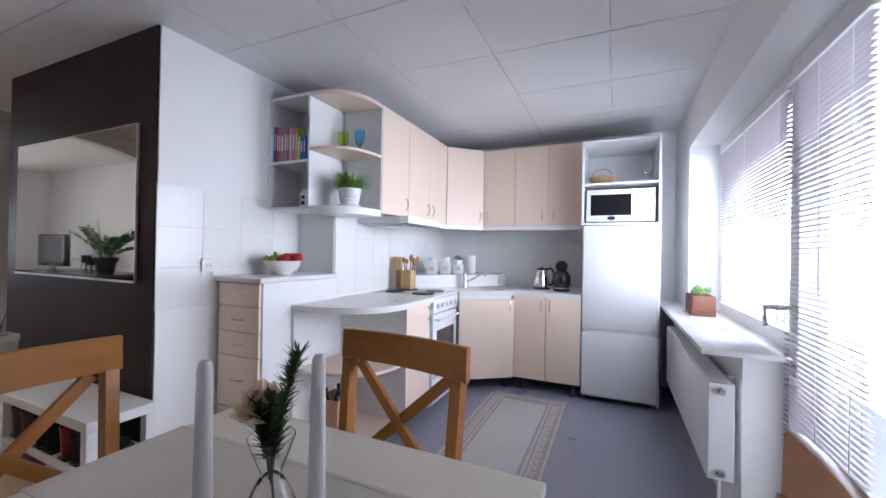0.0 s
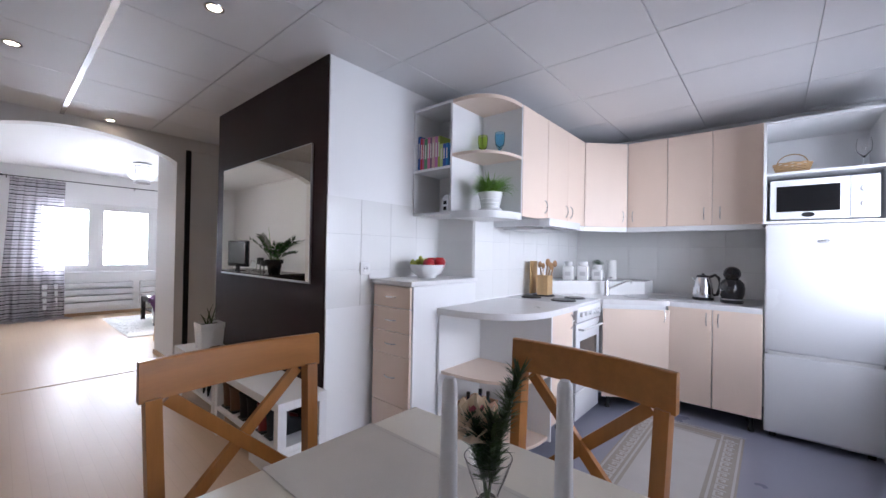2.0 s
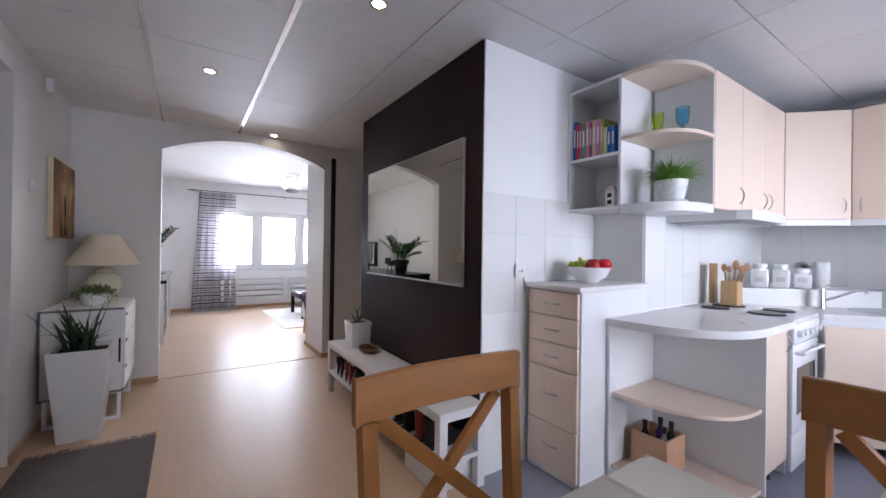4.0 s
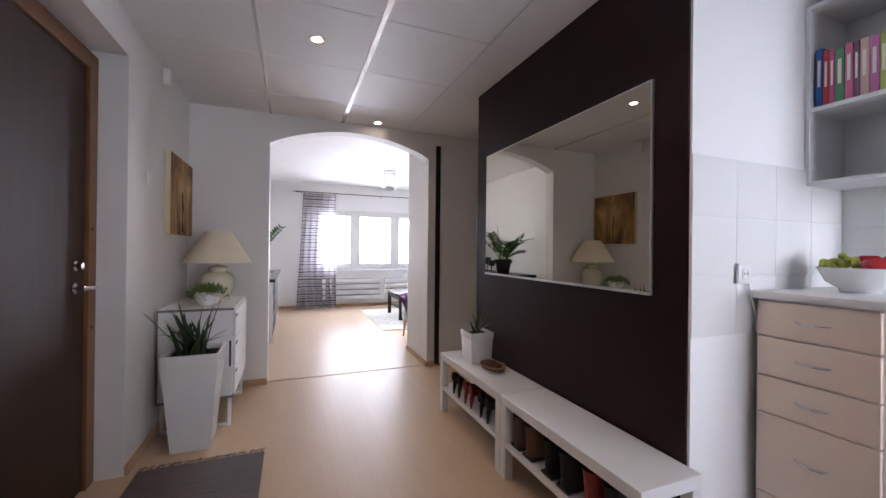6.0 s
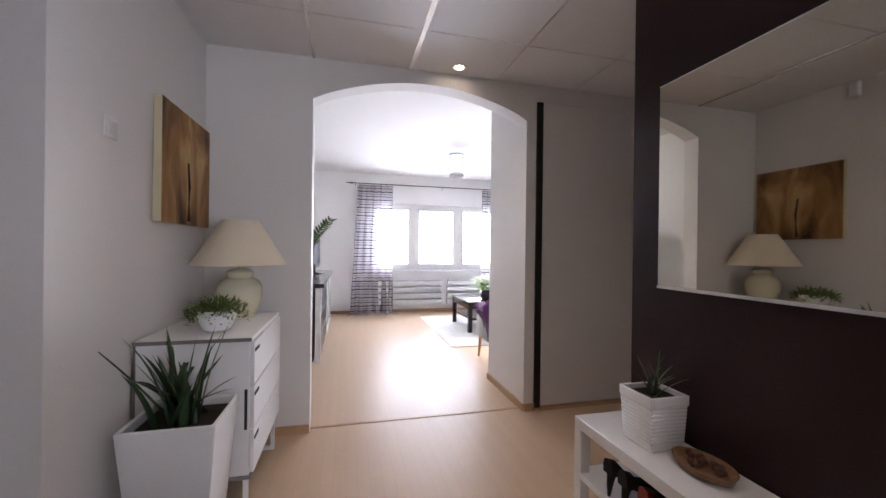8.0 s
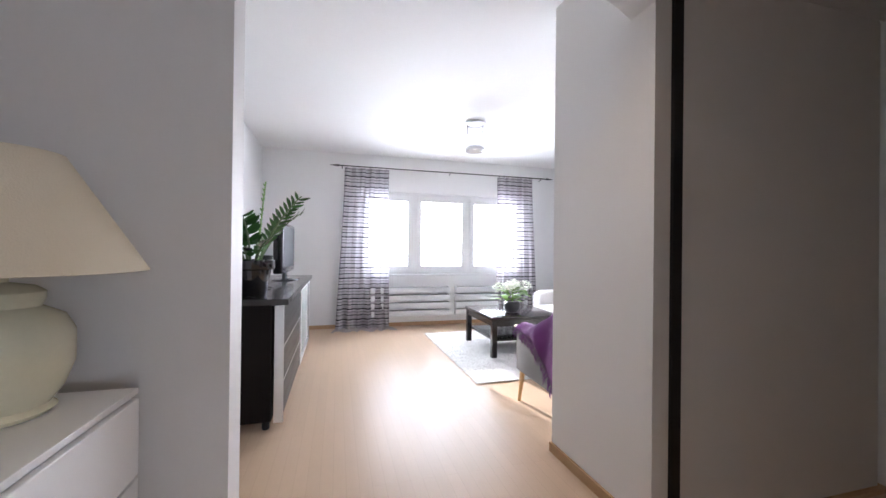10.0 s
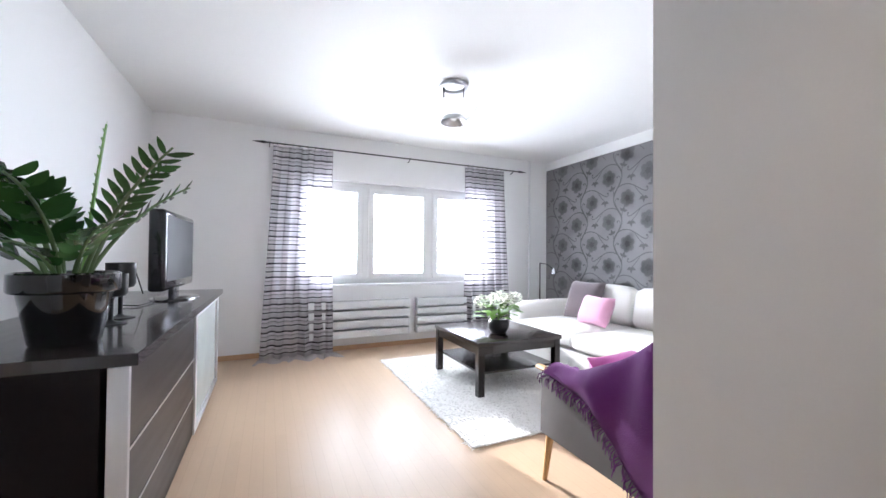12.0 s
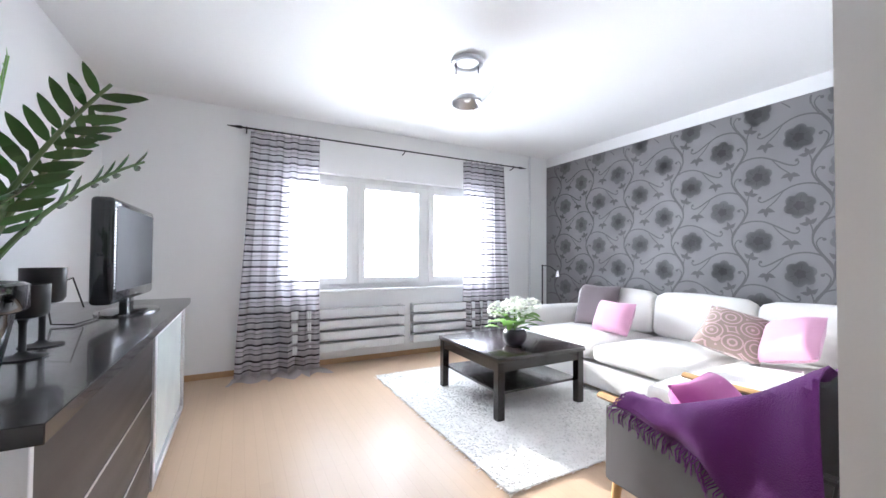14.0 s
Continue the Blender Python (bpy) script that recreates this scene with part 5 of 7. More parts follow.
# coffee table
ct = thing("coffee_table", (-8.155, 2.14, 0.0), "black-brown square wooden coffee table with a lower shelf", "coffee table")
part("tabletop", bx(-0.455, -0.435, 0.425, 0.455, 0.435, 0.46, 0.003, 2), M_ESPRESSO, ct)
for b in ((-0.38, -0.42, 0.38, -0.40), (-0.38, 0.40, 0.38, 0.42), (-0.44, -0.37, -0.42, 0.37), (0.42, -0.37, 0.44, 0.37)):
    part("apron", bx(b[0], b[1], 0.355, b[2], b[3], 0.425), M_ESPRESSO, ct)
for x in (-0.445, 0.385):
    for y in (-0.425, 0.365):
        part("leg", bx(x, y, 0.0, x + 0.06, y + 0.06, 0.425, 0.003), M_ESPRESSO, ct)
part("shelf", bx(-0.41, -0.39, 0.185, 0.41, 0.39, 0.205, 0.002), M_ESPRESSO, ct)
hp = thing("flowering_plant", (-7.985, 2.08, 0.461), "white hydrangea with fresh leaves in a dark round pot", "plant")
part("pot", lathe(bm_new(), [(0.045, 0), (0.06, 0.01), (0.078, 0.05), (0.08, 0.085), (0.068, 0.115), (0.06, 0.12), (0.055, 0.112), (0, 0.11)], n=28), mat("dark_grey_ceramic", (0.03, 0.03, 0.033), 0.3, 0.1, 8), hp)


def broad_leaf(bm, base, az, lean, length, width, fold=0.12, droop=0.8, n=5):
    base = Vector(base)
    d, s = Vector((math.cos(az), math.sin(az), 0)), Vector((-math.sin(az), math.cos(az), 0))
    prof = [0.08, 0.75, 1.0, 0.85, 0.5, 0.0]
    pos, ang, prev = base.copy(), lean, None
    for i in range(n + 1):
        up = Vector((0, 0, 1)) * math.sin(ang) + d * math.cos(ang)
        nrm = s.cross(up)
        w = width * prof[min(i * 5 // n, 5)] / 2
        row = [bm.verts.new(pos)] if i == n else [bm.verts.new(pos - s * w + nrm * w * -fold), bm.verts.new(pos), bm.verts.new(pos + s * w + nrm * w * -fold)]
        if prev:
            if len(row) == 3:
                bm.faces.new((prev[0], prev[1], row[1], row[0]))
                bm.faces.new((prev[1], prev[2], row[2], row[1]))
            else:
                bm.faces.new((prev[0], prev[1], row[0]))
                bm.faces.new((prev[1], prev[2], row[0]))
        prev = row
        pos = pos + up * length / n
        ang -= droop / n
    return bm


rnd = random.Random(21)
for i in range(34):
    a = rnd.uniform(0, 6.28)
    r = rnd.uniform(0.0, 0.09)
    part("leaf", broad_leaf(bm_new(), (r * math.cos(a), r * math.sin(a), rnd.uniform(0.12, 0.24)), a, rnd.uniform(-0.2, 0.8), rnd.uniform(0.10, 0.15), rnd.uniform(0.06, 0.085)), M_LEAFL, hp)
M_PETAL = mat("white_hydrangea_petals", (0.86, 0.88, 0.80), 0.7, 0.06, 20, isl=0.1)
for cx, cy, cz in ((0.0, 0.0, 0.30), (-0.10, 0.05, 0.27), (0.10, -0.03, 0.27), (0.03, 0.11, 0.28), (-0.04, -0.11, 0.26)):
    bm = bm_new()
    for i in range(130):
        v = Vector((rnd.gauss(0, 1), rnd.gauss(0, 1), rnd.gauss(0.2, 1))).normalized() * 0.056
        broad_leaf(bm, (cx + v.x, cy + v.y, cz + v.z * 0.8), math.atan2(v.y, v.x) + rnd.uniform(-1, 1), rnd.uniform(-0.4, 1.0), 0.026, 0.024, 0.1, 0.4, 3)
    part("flower_head", bm, M_PETAL, hp, "white hydrangea flower head")
part("stem", tube(bm_new(), [(0, 0, 0.10), (0.0, 0.0, 0.26)], 0.006, 6), M_LEAFL, hp)
hp.scale = (1.22, 1.22, 1.12)

# dresser along the side wall
ds = thing("dresser", (-8.86, -0.93, 0), "long black-brown dresser with aluminium-framed front", "dresser")
DL = 2.40
part("top", bx(0, -0.035, 0.822, DL, 0.70, 0.862, 0.002), M_ESPRESSO, ds)
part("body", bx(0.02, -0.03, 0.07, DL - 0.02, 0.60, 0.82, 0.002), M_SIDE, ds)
M_DRFRONT = mat("dark_brown_satin_front", (0.024, 0.0165, 0.0155), 0.36, 0.10, 1.5, 0.03, 60, stretch=(1, 6, 10), spec=0.3)
for z0, z1 in ((0.085, 0.31), (0.316, 0.535), (0.541, 0.81)):
    d = part("drawer", bx(1.16, 0.635, z0, DL - 0.045, 0.664, z1, 0.002), M_DRFRONT, ds, "dark brown drawer front")
    part("edge_strip", bx(1.16, 0.664, z1 - 0.002, DL - 0.045, 0.667, z1 + 0.005), M_ALU, d, "thin aluminium strip")
part("post", bx(DL - 0.045, 0.615, 0.06, DL - 0.025, 0.672, 0.815, 0.002), M_ALU, ds, "aluminium front edge")
M_FROST = mat("frosted_glass", (0.62, 0.68, 0.66), 0.22, 0.03, 3, spec=0.5, coat=0.3)
gd = part("glass_door", bx(0.09, 0.640, 0.11, 1.09, 0.655, 0.78), M_FROST, ds, "pale frosted glass sliding door")
for b in ((0.03, 0.632, 0.075, 0.09, 0.672, 0.815), (1.09, 0.632, 0.075, 1.15, 0.672, 0.815), (0.09, 0.632, 0.78, 1.09, 0.672, 0.815), (0.09, 0.632, 0.075, 1.09, 0.672, 0.11)):
    part("frame", bx(*b, 0.002), M_ALU, gd, "aluminium door frame")
for x in (0.08, 1.2, DL - 0.09):
    for y in (0.06, 0.56):
        part("foot", lathe(bm_new(), [(0.02, 0), (0.024, 0.01), (0.024, 0.07)], (x, y, 0), 14), M_BLACK, ds)

# television
tv = thing("television", (-8.18, -0.455, 0.863), "black flat-screen television on an oval foot", "television", rz=-2)
M_TVB = mat("glossy_black_plastic", (0.016, 0.016, 0.018), 0.12, 0.1, 5, coat=0.4)
M_SCREEN = mat("dark_grey_screen", (0.028, 0.03, 0.034), 0.45, 0.03, 3, spec=0.3)
bm = bm_new()
box(bm, -0.39, -0.06, 0.075, 0.39, 0.03, 0.585, 0.022, 3)
part("casing", bm, M_TVB, tv)
part("screen", bx(-0.345, 0.030, 0.135, 0.345, 0.0325, 0.55), M_SCREEN, tv)
bm = bm_new()
for i in range(26):
    box(bm, 0.360, 0.0305, 0.15 + 0.015 * i, 0.374, 0.0325, 0.158 + 0.015 * i)
part("speaker_grille", bm, M_STEEL, tv, smooth=False)
part("badge", bx(-0.02, 0.0305, 0.098, 0.02, 0.032, 0.106), M_STEEL, tv, smooth=False)
part("neck", bx(-0.06, -0.03, 0.012, 0.06, 0.01, 0.09, 0.008, 2), M_TVB, tv)
bm = lathe(bm_new(), [(0.16, 0), (0.158, 0.008), (0.13, 0.014), (0, 0.018)], n=36)
bm.transform(Matrix.Diagonal((1.5, 0.85, 1, 1)))
part("foot", bm, M_TVB, tv)
single("power_cable", tube(bm_new(), [(0.0, 0.0, 0.05), (0.08, -0.02, 0.20), (0.2, -0.08, 0.16), (0.28, -0.03, 0.01), (0.30, 0.05, 0.006), (0.10, 0.08, 0.006), (0.0, 0.06, 0.02)], 0.004, 6), M_BLACK, "black cable behind the television", "cable", (-8.02, -0.60, 0.863))


def goblet(at, h, r):
    g = thing("candle_goblet", at, "matt black goblet-shaped candle holder", "candle holder", "goblets on the dresser")
    part("base", lathe(bm_new(), [(r, 0), (r, 0.003), (0.02, 0.010), (0.009, 0.02), (0.009, h * 0.45), (0.013, h * 0.52)], n=28), M_BLACK, g)
    part("cup", lathe(bm_new(), [(0.013, h * 0.52), (r * 0.85, h * 0.56), (r, h * 0.62), (r * 1.02, h), (r * 0.94, h), (r * 0.92, h * 0.65), (0, h * 0.6)], n=28), M_BLACK, g)


goblet((-7.10, -0.49, 0.863), 0.22, 0.058)
goblet((-7.29, -0.51, 0.863), 0.265, 0.058)

# large glossy-leaved plant
zp = thing("potted_plant", (-6.723, -0.50, 0.863), "tall zamioculcas plant in a glossy black pot", "plant")
part("pot", lathe(bm_new(), [(0.09, 0), (0.095, 0.005), (0.125, 0.175), (0.142, 0.178), (0.147, 0.185), (0.147, 0.24), (0.137, 0.245), (0.129, 0.235), (0.125, 0.21), (0, 0.21)], n=40), M_BLKGLOSS, zp)
part("soil", lathe(bm_new(), [(0.124, 0.205), (0.124, 0.215), (0, 0.217)], n=24), M_SOIL, zp)
M_STEM = mat("green_plant_stem", (0.09, 0.15, 0.05), 0.45, 0.15, 10)
rnd = random.Random(17)


def frond(az, lean, length, bend, pairs, leaf, material, lz=0.0, stem=None):
    d = Vector((math.cos(az), math.sin(az), 0))
    s = Vector((-math.sin(az), math.cos(az), 0))
    pos, ang = Vector((0.05 * d.x, 0.05 * d.y, 0.21)), lean
    pts, tang = [pos.copy()], [ang]
    n = 16
    for i in range(n):
        pos = pos + (Vector((0, 0, 1)) * math.sin(ang) + d * math.cos(ang)) * length / n
        ang -= bend / n
        pts.append(pos.copy())
        tang.append(ang)
    f = part("frond", tube(bm_new(), pts, 0.0085, 8, 0.0035), stem or M_STEM, zp)
    for k in range(pairs):
        u = 0.30 + 0.70 * (k + 0.5) / pairs
        i = min(int(u * n), n - 1)
        p, a = pts[i], tang[i]
        up = Vector((0, 0, 1)) * math.sin(a) + d * math.cos(a)
        nrm = s.cross(up)
        s2 = s * math.cos(lz) + nrm * math.sin(lz)
        nrm = s2.cross(up)
        for sd_ in (-1, 1):
            out = (s2 * sd_ * 0.85 + up * 0.62).normalized()
            L_ = leaf * (1.0 - 0.35 * abs(u - 0.6)) * rnd.uniform(0.85, 1.1)
            w = L_ * (0.47 if leaf > 0.1 else 0.27)
            side = out.cross(nrm).normalized()
            bm = bm_new()
            prev = None
            prof = ((0, 0.06), (0.12, 0.55), (0.32, 0.95), (0.55, 1.0), (0.78, 0.72), (0.93, 0.32), (1.0, 0.0))
            for q, ww in prof:
                c = p + out * L_ * q - nrm * L_ * 0.10 * q * q * rnd.uniform(0.8, 1.2)
                if ww == 0:
                    row = [bm.verts.new(c)]
                else:
                    row = [bm.verts.new(c - side * w * ww / 2 + nrm * w * 0.10 * ww), bm.verts.new(c), bm.verts.new(c + side * w * ww / 2 + nrm * w * 0.10 * ww)]
                if prev:
                    if len(row) == 3:
                        bm.faces.new((prev[0], prev[1], row[1], row[0]))
                        bm.faces.new((prev[1], prev[2], row[2], row[1]))
                    else:
                        bm.faces.new((prev[0], prev[1], row[0]))
                        bm.faces.new((prev[1], prev[2], row[0]))
                prev = row
            part("leaf", bm, material, f)


M_ZZ = mat("glossy_dark_green_leaf", (0.036, 0.105, 0.026), 0.25, 0.2, 12, 0.05, 50, obj=0.3, coat=0.2)
M_ZZN = mat("young_light_green_leaf", (0.16, 0.34, 0.06), 0.32, 0.15, 12, obj=0.2)
for az, le, ln, bend, pr_, lf, tw_ in ((1.05, 1.20, 0.58, 0.55, 12, 0.095, 0.35), (2.34, 1.12, 0.56, 0.65, 8, 0.080, 0.6), (1.55, 1.32, 0.50, 0.5, 10, 0.080, 0.5),
                                       (-0.75, 1.30, 0.60, 1.25, 8, 0.115, 0.2), (0.05, 1.22, 0.50, 1.1, 8, 0.110, -0.3), (-1.7, 1.28, 0.55, 1.2, 9, 0.108, 0.3), (-0.3, 1.38, 0.58, 1.05, 9, 0.108, 0.5),
                                       (2.9, 1.3, 0.30, 0.8, 5, 0.090, 0.7), (0.6, 1.1, 0.34, 1.0, 6, 0.104, -0.5), (-2.6, 1.3, 0.46, 0.9, 8, 0.098, 0.2), (-1.25, 1.40, 0.52, 0.9, 9, 0.105, -0.5),
                                       (-1.2, 1.05, 0.36, 1.2, 6, 0.102, -0.4), (-0.1, 1.0, 0.30, 1.1, 5, 0.104, 0.4)):
    frond(az, le, ln, bend, pr_, lf, M_ZZ, tw_)
frond(2.6, 1.47, 0.60, 0.05, 10, 0.065, M_ZZN, 0.6, M_ZZN)

# ceiling lamp
cl = thing("ceiling_lamp", (-7.90, 1.56, 0), "ceiling lamp with a glass dish on two rods", "ceiling lamp")
part("rose", lathe(bm_new(), [(0.0, LC - 0.012), (0.085, LC - 0.012), (0.10, LC - 0.034), (0.118, LC - 0.030), (0.125, LC - 0.008), (0.09, LC)], n=36), M_STEEL, cl, "round grey metal ceiling rose")
part("rose_cover", lathe(bm_new(), [(0.0, LC - 0.026), (0.080, LC - 0.022), (0.086, LC - 0.013)], n=32), M_PLASTIC, cl, "white inner cover")
for s_ in (-1, 1):
    part("rod", tube(bm_new(), [(0.02 * s_, 0.085 * s_, LC - 0.03), (0.02 * s_, 0.085 * s_, 2.44)], 0.0045, 8), M_IRON, cl, "thin dark rod")
bm = lathe(bm_new(), [(0.105, 2.352), (0.15, 2.372), (0.195, 2.43), (0.205, 2.452), (0.199, 2.452), (0.188, 2.432), (0.146, 2.378), (0.105, 2.358)], n=44, caps=False)
part("dish", bm, glass_mat("satin_lamp_glass", (0.97, 0.98, 0.98), 0.45, 1.3), cl, "satin glass dish")
part("bowl", lathe(bm_new(), [(0.112, 2.312), (0.115, 2.318), (0.100, 2.345), (0.05, 2.385), (0.0, 2.39), (0.0, 2.384), (0.046, 2.379), (0.094, 2.342), (0.107, 2.316), (0.112, 2.312)], n=40, caps=False), M_STEEL, cl, "grey metal reflector bowl open below")
part("bulb", lathe(bm_new(), [(0.0, 2.332), (0.022, 2.338), (0.032, 2.356), (0.024, 2.38), (0.0, 2.383)], n=20), M_PLASTIC, cl, "white lamp bulb")


def pillow(bm, w, h, d, n=14, puff=1.0):
    """A filled cushion standing in the plane of x and z, its base at z = 0."""
    grid = []
    for sgn in (-1, 1):
        g = []
        for j in range(n + 1):
            row = []
            for i in range(n + 1):
                u, v = -1 + 2 * i / n, -1 + 2 * j / n
                t_ = max(0.0, (1 - u ** 4) * (1 - v ** 4)) ** 0.55
                k = 1 - 0.06 * (1 - abs(u)) * abs(v) ** 3
                kx = 1 - 0.06 * (1 - abs(v)) * abs(u) ** 3
                row.append(bm.verts.new((u * w / 2 * kx, sgn * d / 2 * t_ * puff, h / 2 + v * h / 2 * k)))
            g.append(row)
        grid.append(g)
        for j in range(n):
            for i in range(n):
                bm.faces.new((g[j][i], g[j][i + 1], g[j + 1][i + 1], g[j + 1][i]))
    bmesh.ops.remove_doubles(bm, verts=bm.verts[:], dist=1e-4)
    bmesh.ops.recalc_face_normals(bm, faces=bm.faces[:])
    return bm


def soft_box(x0, y0, z0, x1, y1, z1, r=0.05, bulge=0.02, seed=0):
    """An upholstered block with rounded edges and a slightly swollen top."""
    bm = box(bm_new(), x0, y0, z0, x1, y1, z1)
    bmesh.ops.subdivide_edges(bm, edges=bm.edges[:], cuts=9, use_grid_fill=True)
    cx, cy, cz = (x0 + x1) / 2, (y0 + y1) / 2, (z0 + z1) / 2
    hx, hy, hz = (x1 - x0) / 2, (y1 - y0) / 2, (z1 - z0) / 2
    r = min(r, hx, hy, hz)
    for v in bm.verts:
        p = Vector((v.co.x - cx, v.co.y - cy, v.co.z - cz))
        q = Vector((max(-hx + r, min(hx - r, p.x)), max(-hy + r, min(hy - r, p.y)), max(-hz + r, min(hz - r, p.z))))
        d = p - q
        if d.length > 1e-6:
            p = q + d.normalized() * min(d.length, r)
        if p.z > 0:
            p.z += bulge * (1 - (p.x / hx) ** 2) * (1 - (p.y / hy) ** 2)
        w = noise.noise(Vector((v.co.x * 4 + seed, v.co.y * 4, v.co.z * 4)))
        p += p.normalized() * w * 0.006
        v.co = Vector((cx, cy, cz)) + p
    return bm


# corner sofa
so = thing("corner_sofa", (-9.08, 4.02, 0), "large off-white fabric corner sofa with a chaise end", "sofa")
part("base", soft_box(0.28, -1.20, 0.05, 2.08, -0.02, 0.27, 0.03, 0.0, 1), M_FAB_WHITE, so)
part("chaise_base", soft_box(2.085, -1.72, 0.05, 3.22, -0.02, 0.27, 0.03, 0.0, 2), M_FAB_WHITE, so)
part("armrest", soft_box(0.0, -1.10, 0.05, 0.275, -0.02, 0.60, 0.09, 0.02, 3), M_FAB_WHITE, so)
part("back_frame", soft_box(0.28, -0.24, 0.20, 3.22, -0.0, 0.66, 0.06, 0.0, 4), M_FAB_WHITE, so)
for x0, x1, y0 in ((0.285, 1.24, -1.23), (1.245, 2.08, -1.23), (2.09, 3.21, -1.75)):
    part("seat_cushion", soft_box(x0, y0, 0.27, x1, -0.26, 0.43, 0.06, 0.025, x0), M_FAB_WHITE, so)
for x0, x1 in ((0.30, 1.24), (1.25, 2.08), (2.09, 3.20)):
    cbk = part("back_cushion", soft_box(0, -0.11, 0, x1 - x0, 0.11, 0.42, 0.09, 0.02, x0 * 2), M_FAB_WHITE, so)
    cbk.matrix_local = pose(x0, -0.34, 0.425, -10, 0, 0)
for x in (0.05, 3.1):
    for y in (-0.95, -0.1):
        part("foot", bx(x, y, 0, x + 0.05, y + 0.05, 0.06), M_ESPRESSO, so)


def cushion(at, rz, tilt, material, label, w=0.44, roll=0.0, h=None):
    c = single("cushion", pillow(bm_new(), w, h or w, 0.17), material, label, "cushion", group="sofa cushions")
    c.matrix_world = pose(at[0], at[1], at[2], 0, 0, rz) @ pose(0, 0, 0, tilt, roll, 0)
    return c


M_PATT = mat("taupe_patterned_cushion_fabric", (0.33, 0.25, 0.215), 0.85, 0.12, 9, 0.3, 330, sheen=0.3)
tt = M_PATT.node_tree
vo = tt.nodes.new("ShaderNodeTexVoronoi")
vo.inputs["Scale"].default_value = 7
tt.links.new(tt.nodes["Geometry"].outputs["Position"], vo.inputs["Vector"])
wv = tt.nodes.new("ShaderNodeMath")
wv.operation = "SINE"
ml = tt.nodes.new("ShaderNodeMath")
ml.operation = "MULTIPLY"
ml.inputs[1].default_value = 30
tt.links.new(vo.outputs["Distance"], ml.inputs[0])
tt.links.new(ml.outputs[0], wv.inputs[0])
gt = tt.nodes.new("ShaderNodeMath")
gt.operation = "GREATER_THAN"
gt.inputs[1].default_value = 0.55
tt.links.new(wv.outputs[0], gt.inputs[0])
mx_ = tt.nodes.new("ShaderNodeMix")
mx_.data_type = "RGBA"
pb = tt.nodes["Principled BSDF"]
tt.links.new(pb.inputs["Base Color"].links[0].from_socket, mx_.inputs["A"])
mx_.inputs["B"].default_value = (0.60, 0.42, 0.42, 1)
tt.links.new(gt.outputs[0], mx_.inputs["Factor"])
tt.links.new(mx_.outputs["Result"], pb.inputs["Base Color"])
cushion((-8.36, 3.42, 0.455), 8, -22, M_MAUVE, "mauve-grey cushion against the sofa back", 0.46)
cushion((-8.02, 3.25, 0.455), -4, -24, M_PINK, "plain pink cushion leaning on the sofa", 0.42, h=0.32)
cushion((-6.98, 3.16, 0.50), 14, -52, M_PATT, "taupe cushion with a swirl pattern on the sofa", 0.42, 14)
cushion((-6.64, 3.20, 0.52), -8, -46, M_PINK, "pink cushion leaning on the sofa back", 0.35, -16)
cushion((-6.27, 3.37, 0.455), -25, -24, M_MAUVE, "dark mauve cushion at the sofa end", 0.44, 5)

# reading lamp in the corner
fl2 = thing("floor_lamp", (-9.45, 3.72, 0), "thin dark metal floor lamp with a small head", "floor lamp")
part("base", lathe(bm_new(), [(0.11, 0), (0.11, 0.012), (0.02, 0.02), (0, 0.022)], n=28), M_IRON, fl2)
part("pole", tube(bm_new(), [(0, 0, 0.015), (0, 0, 1.08)], 0.009, 8), M_IRON, fl2)
part("arm", tube(bm_new(), [(0, 0, 1.075), (0.12, 0.03, 1.06), (0.24, 0.05, 0.99)], 0.006, 8), M_IRON, fl2)
hd2 = lathe(bm_new(), [(0.010, 0.06), (0.022, 0.03), (0.034, -0.02), (0.030, -0.02), (0.016, 0.03)], (0.24, 0.05, 0.95), 18, caps=False)
part("head", hd2, M_CHROME, fl2, "small chrome lamp head")

# armchair with throw
ac = thing("armchair", (-6.60, 1.45, 0), "grey upholstered armchair with light wooden legs and armrests", "armchair")
part("seat", soft_box(0.0, 0.06, 0.27, 0.60, 0.62, 0.42, 0.05, 0.02, 3), M_FAB_GREY, ac)
for y in (0.0, 0.62):
    bm = prism(bm_new(), [(-0.005, 0.25), (0.66, 0.23), (0.72, 0.60), (0.0, 0.565)], 0, 0.055)
    bm.transform(Matrix(((1, 0, 0, 0), (0, 0, 1, y), (0, 1, 0, 0), (0, 0, 0, 1))))
    bmesh.ops.recalc_face_normals(bm, faces=bm.faces[:])
    bmesh.ops.bevel(bm, geom=bm.edges[:], offset=0.012, segments=3, affect="EDGES")
    part("side", bm, M_FAB_GREY, ac)
    bm = bm_new()
    tube(bm, [(-0.045, y + 0.028, 0.585), (0.02, y + 0.028, 0.582), (0.30, y + 0.028, 0.592), (0.60, y + 0.028, 0.61)], 0.024, 10)
    bm.transform(Matrix.Translation((0, 0, 0.58)) @ Matrix.Diagonal((1, 1, 0.6, 1)) @ Matrix.Translation((0, 0, -0.58)))
    part("armrest", bm, M_LEGWOOD, ac, "light wooden armrest")
bk = part("backrest", soft_box(0.0, 0.03, 0.0, 0.13, 0.65, 0.52, 0.06, 0.0, 6), M_FAB_GREY, ac)
bk.matrix_local = pose(0.53, 0, 0.34, 0, 10, 0)
for x, y, dx, dy in ((0.03, 0.05, -0.025, -0.02), (0.03, 0.62, -0.025, 0.02), (0.62, 0.05, 0.02, -0.02), (0.62, 0.62, 0.02, 0.02)):
    part("leg", tube(bm_new(), [(x + dx, y + dy, 0.0), (x, y, 0.28)], 0.013, 10, 0.022), M_LEGWOOD, ac, "tapered light wooden leg")
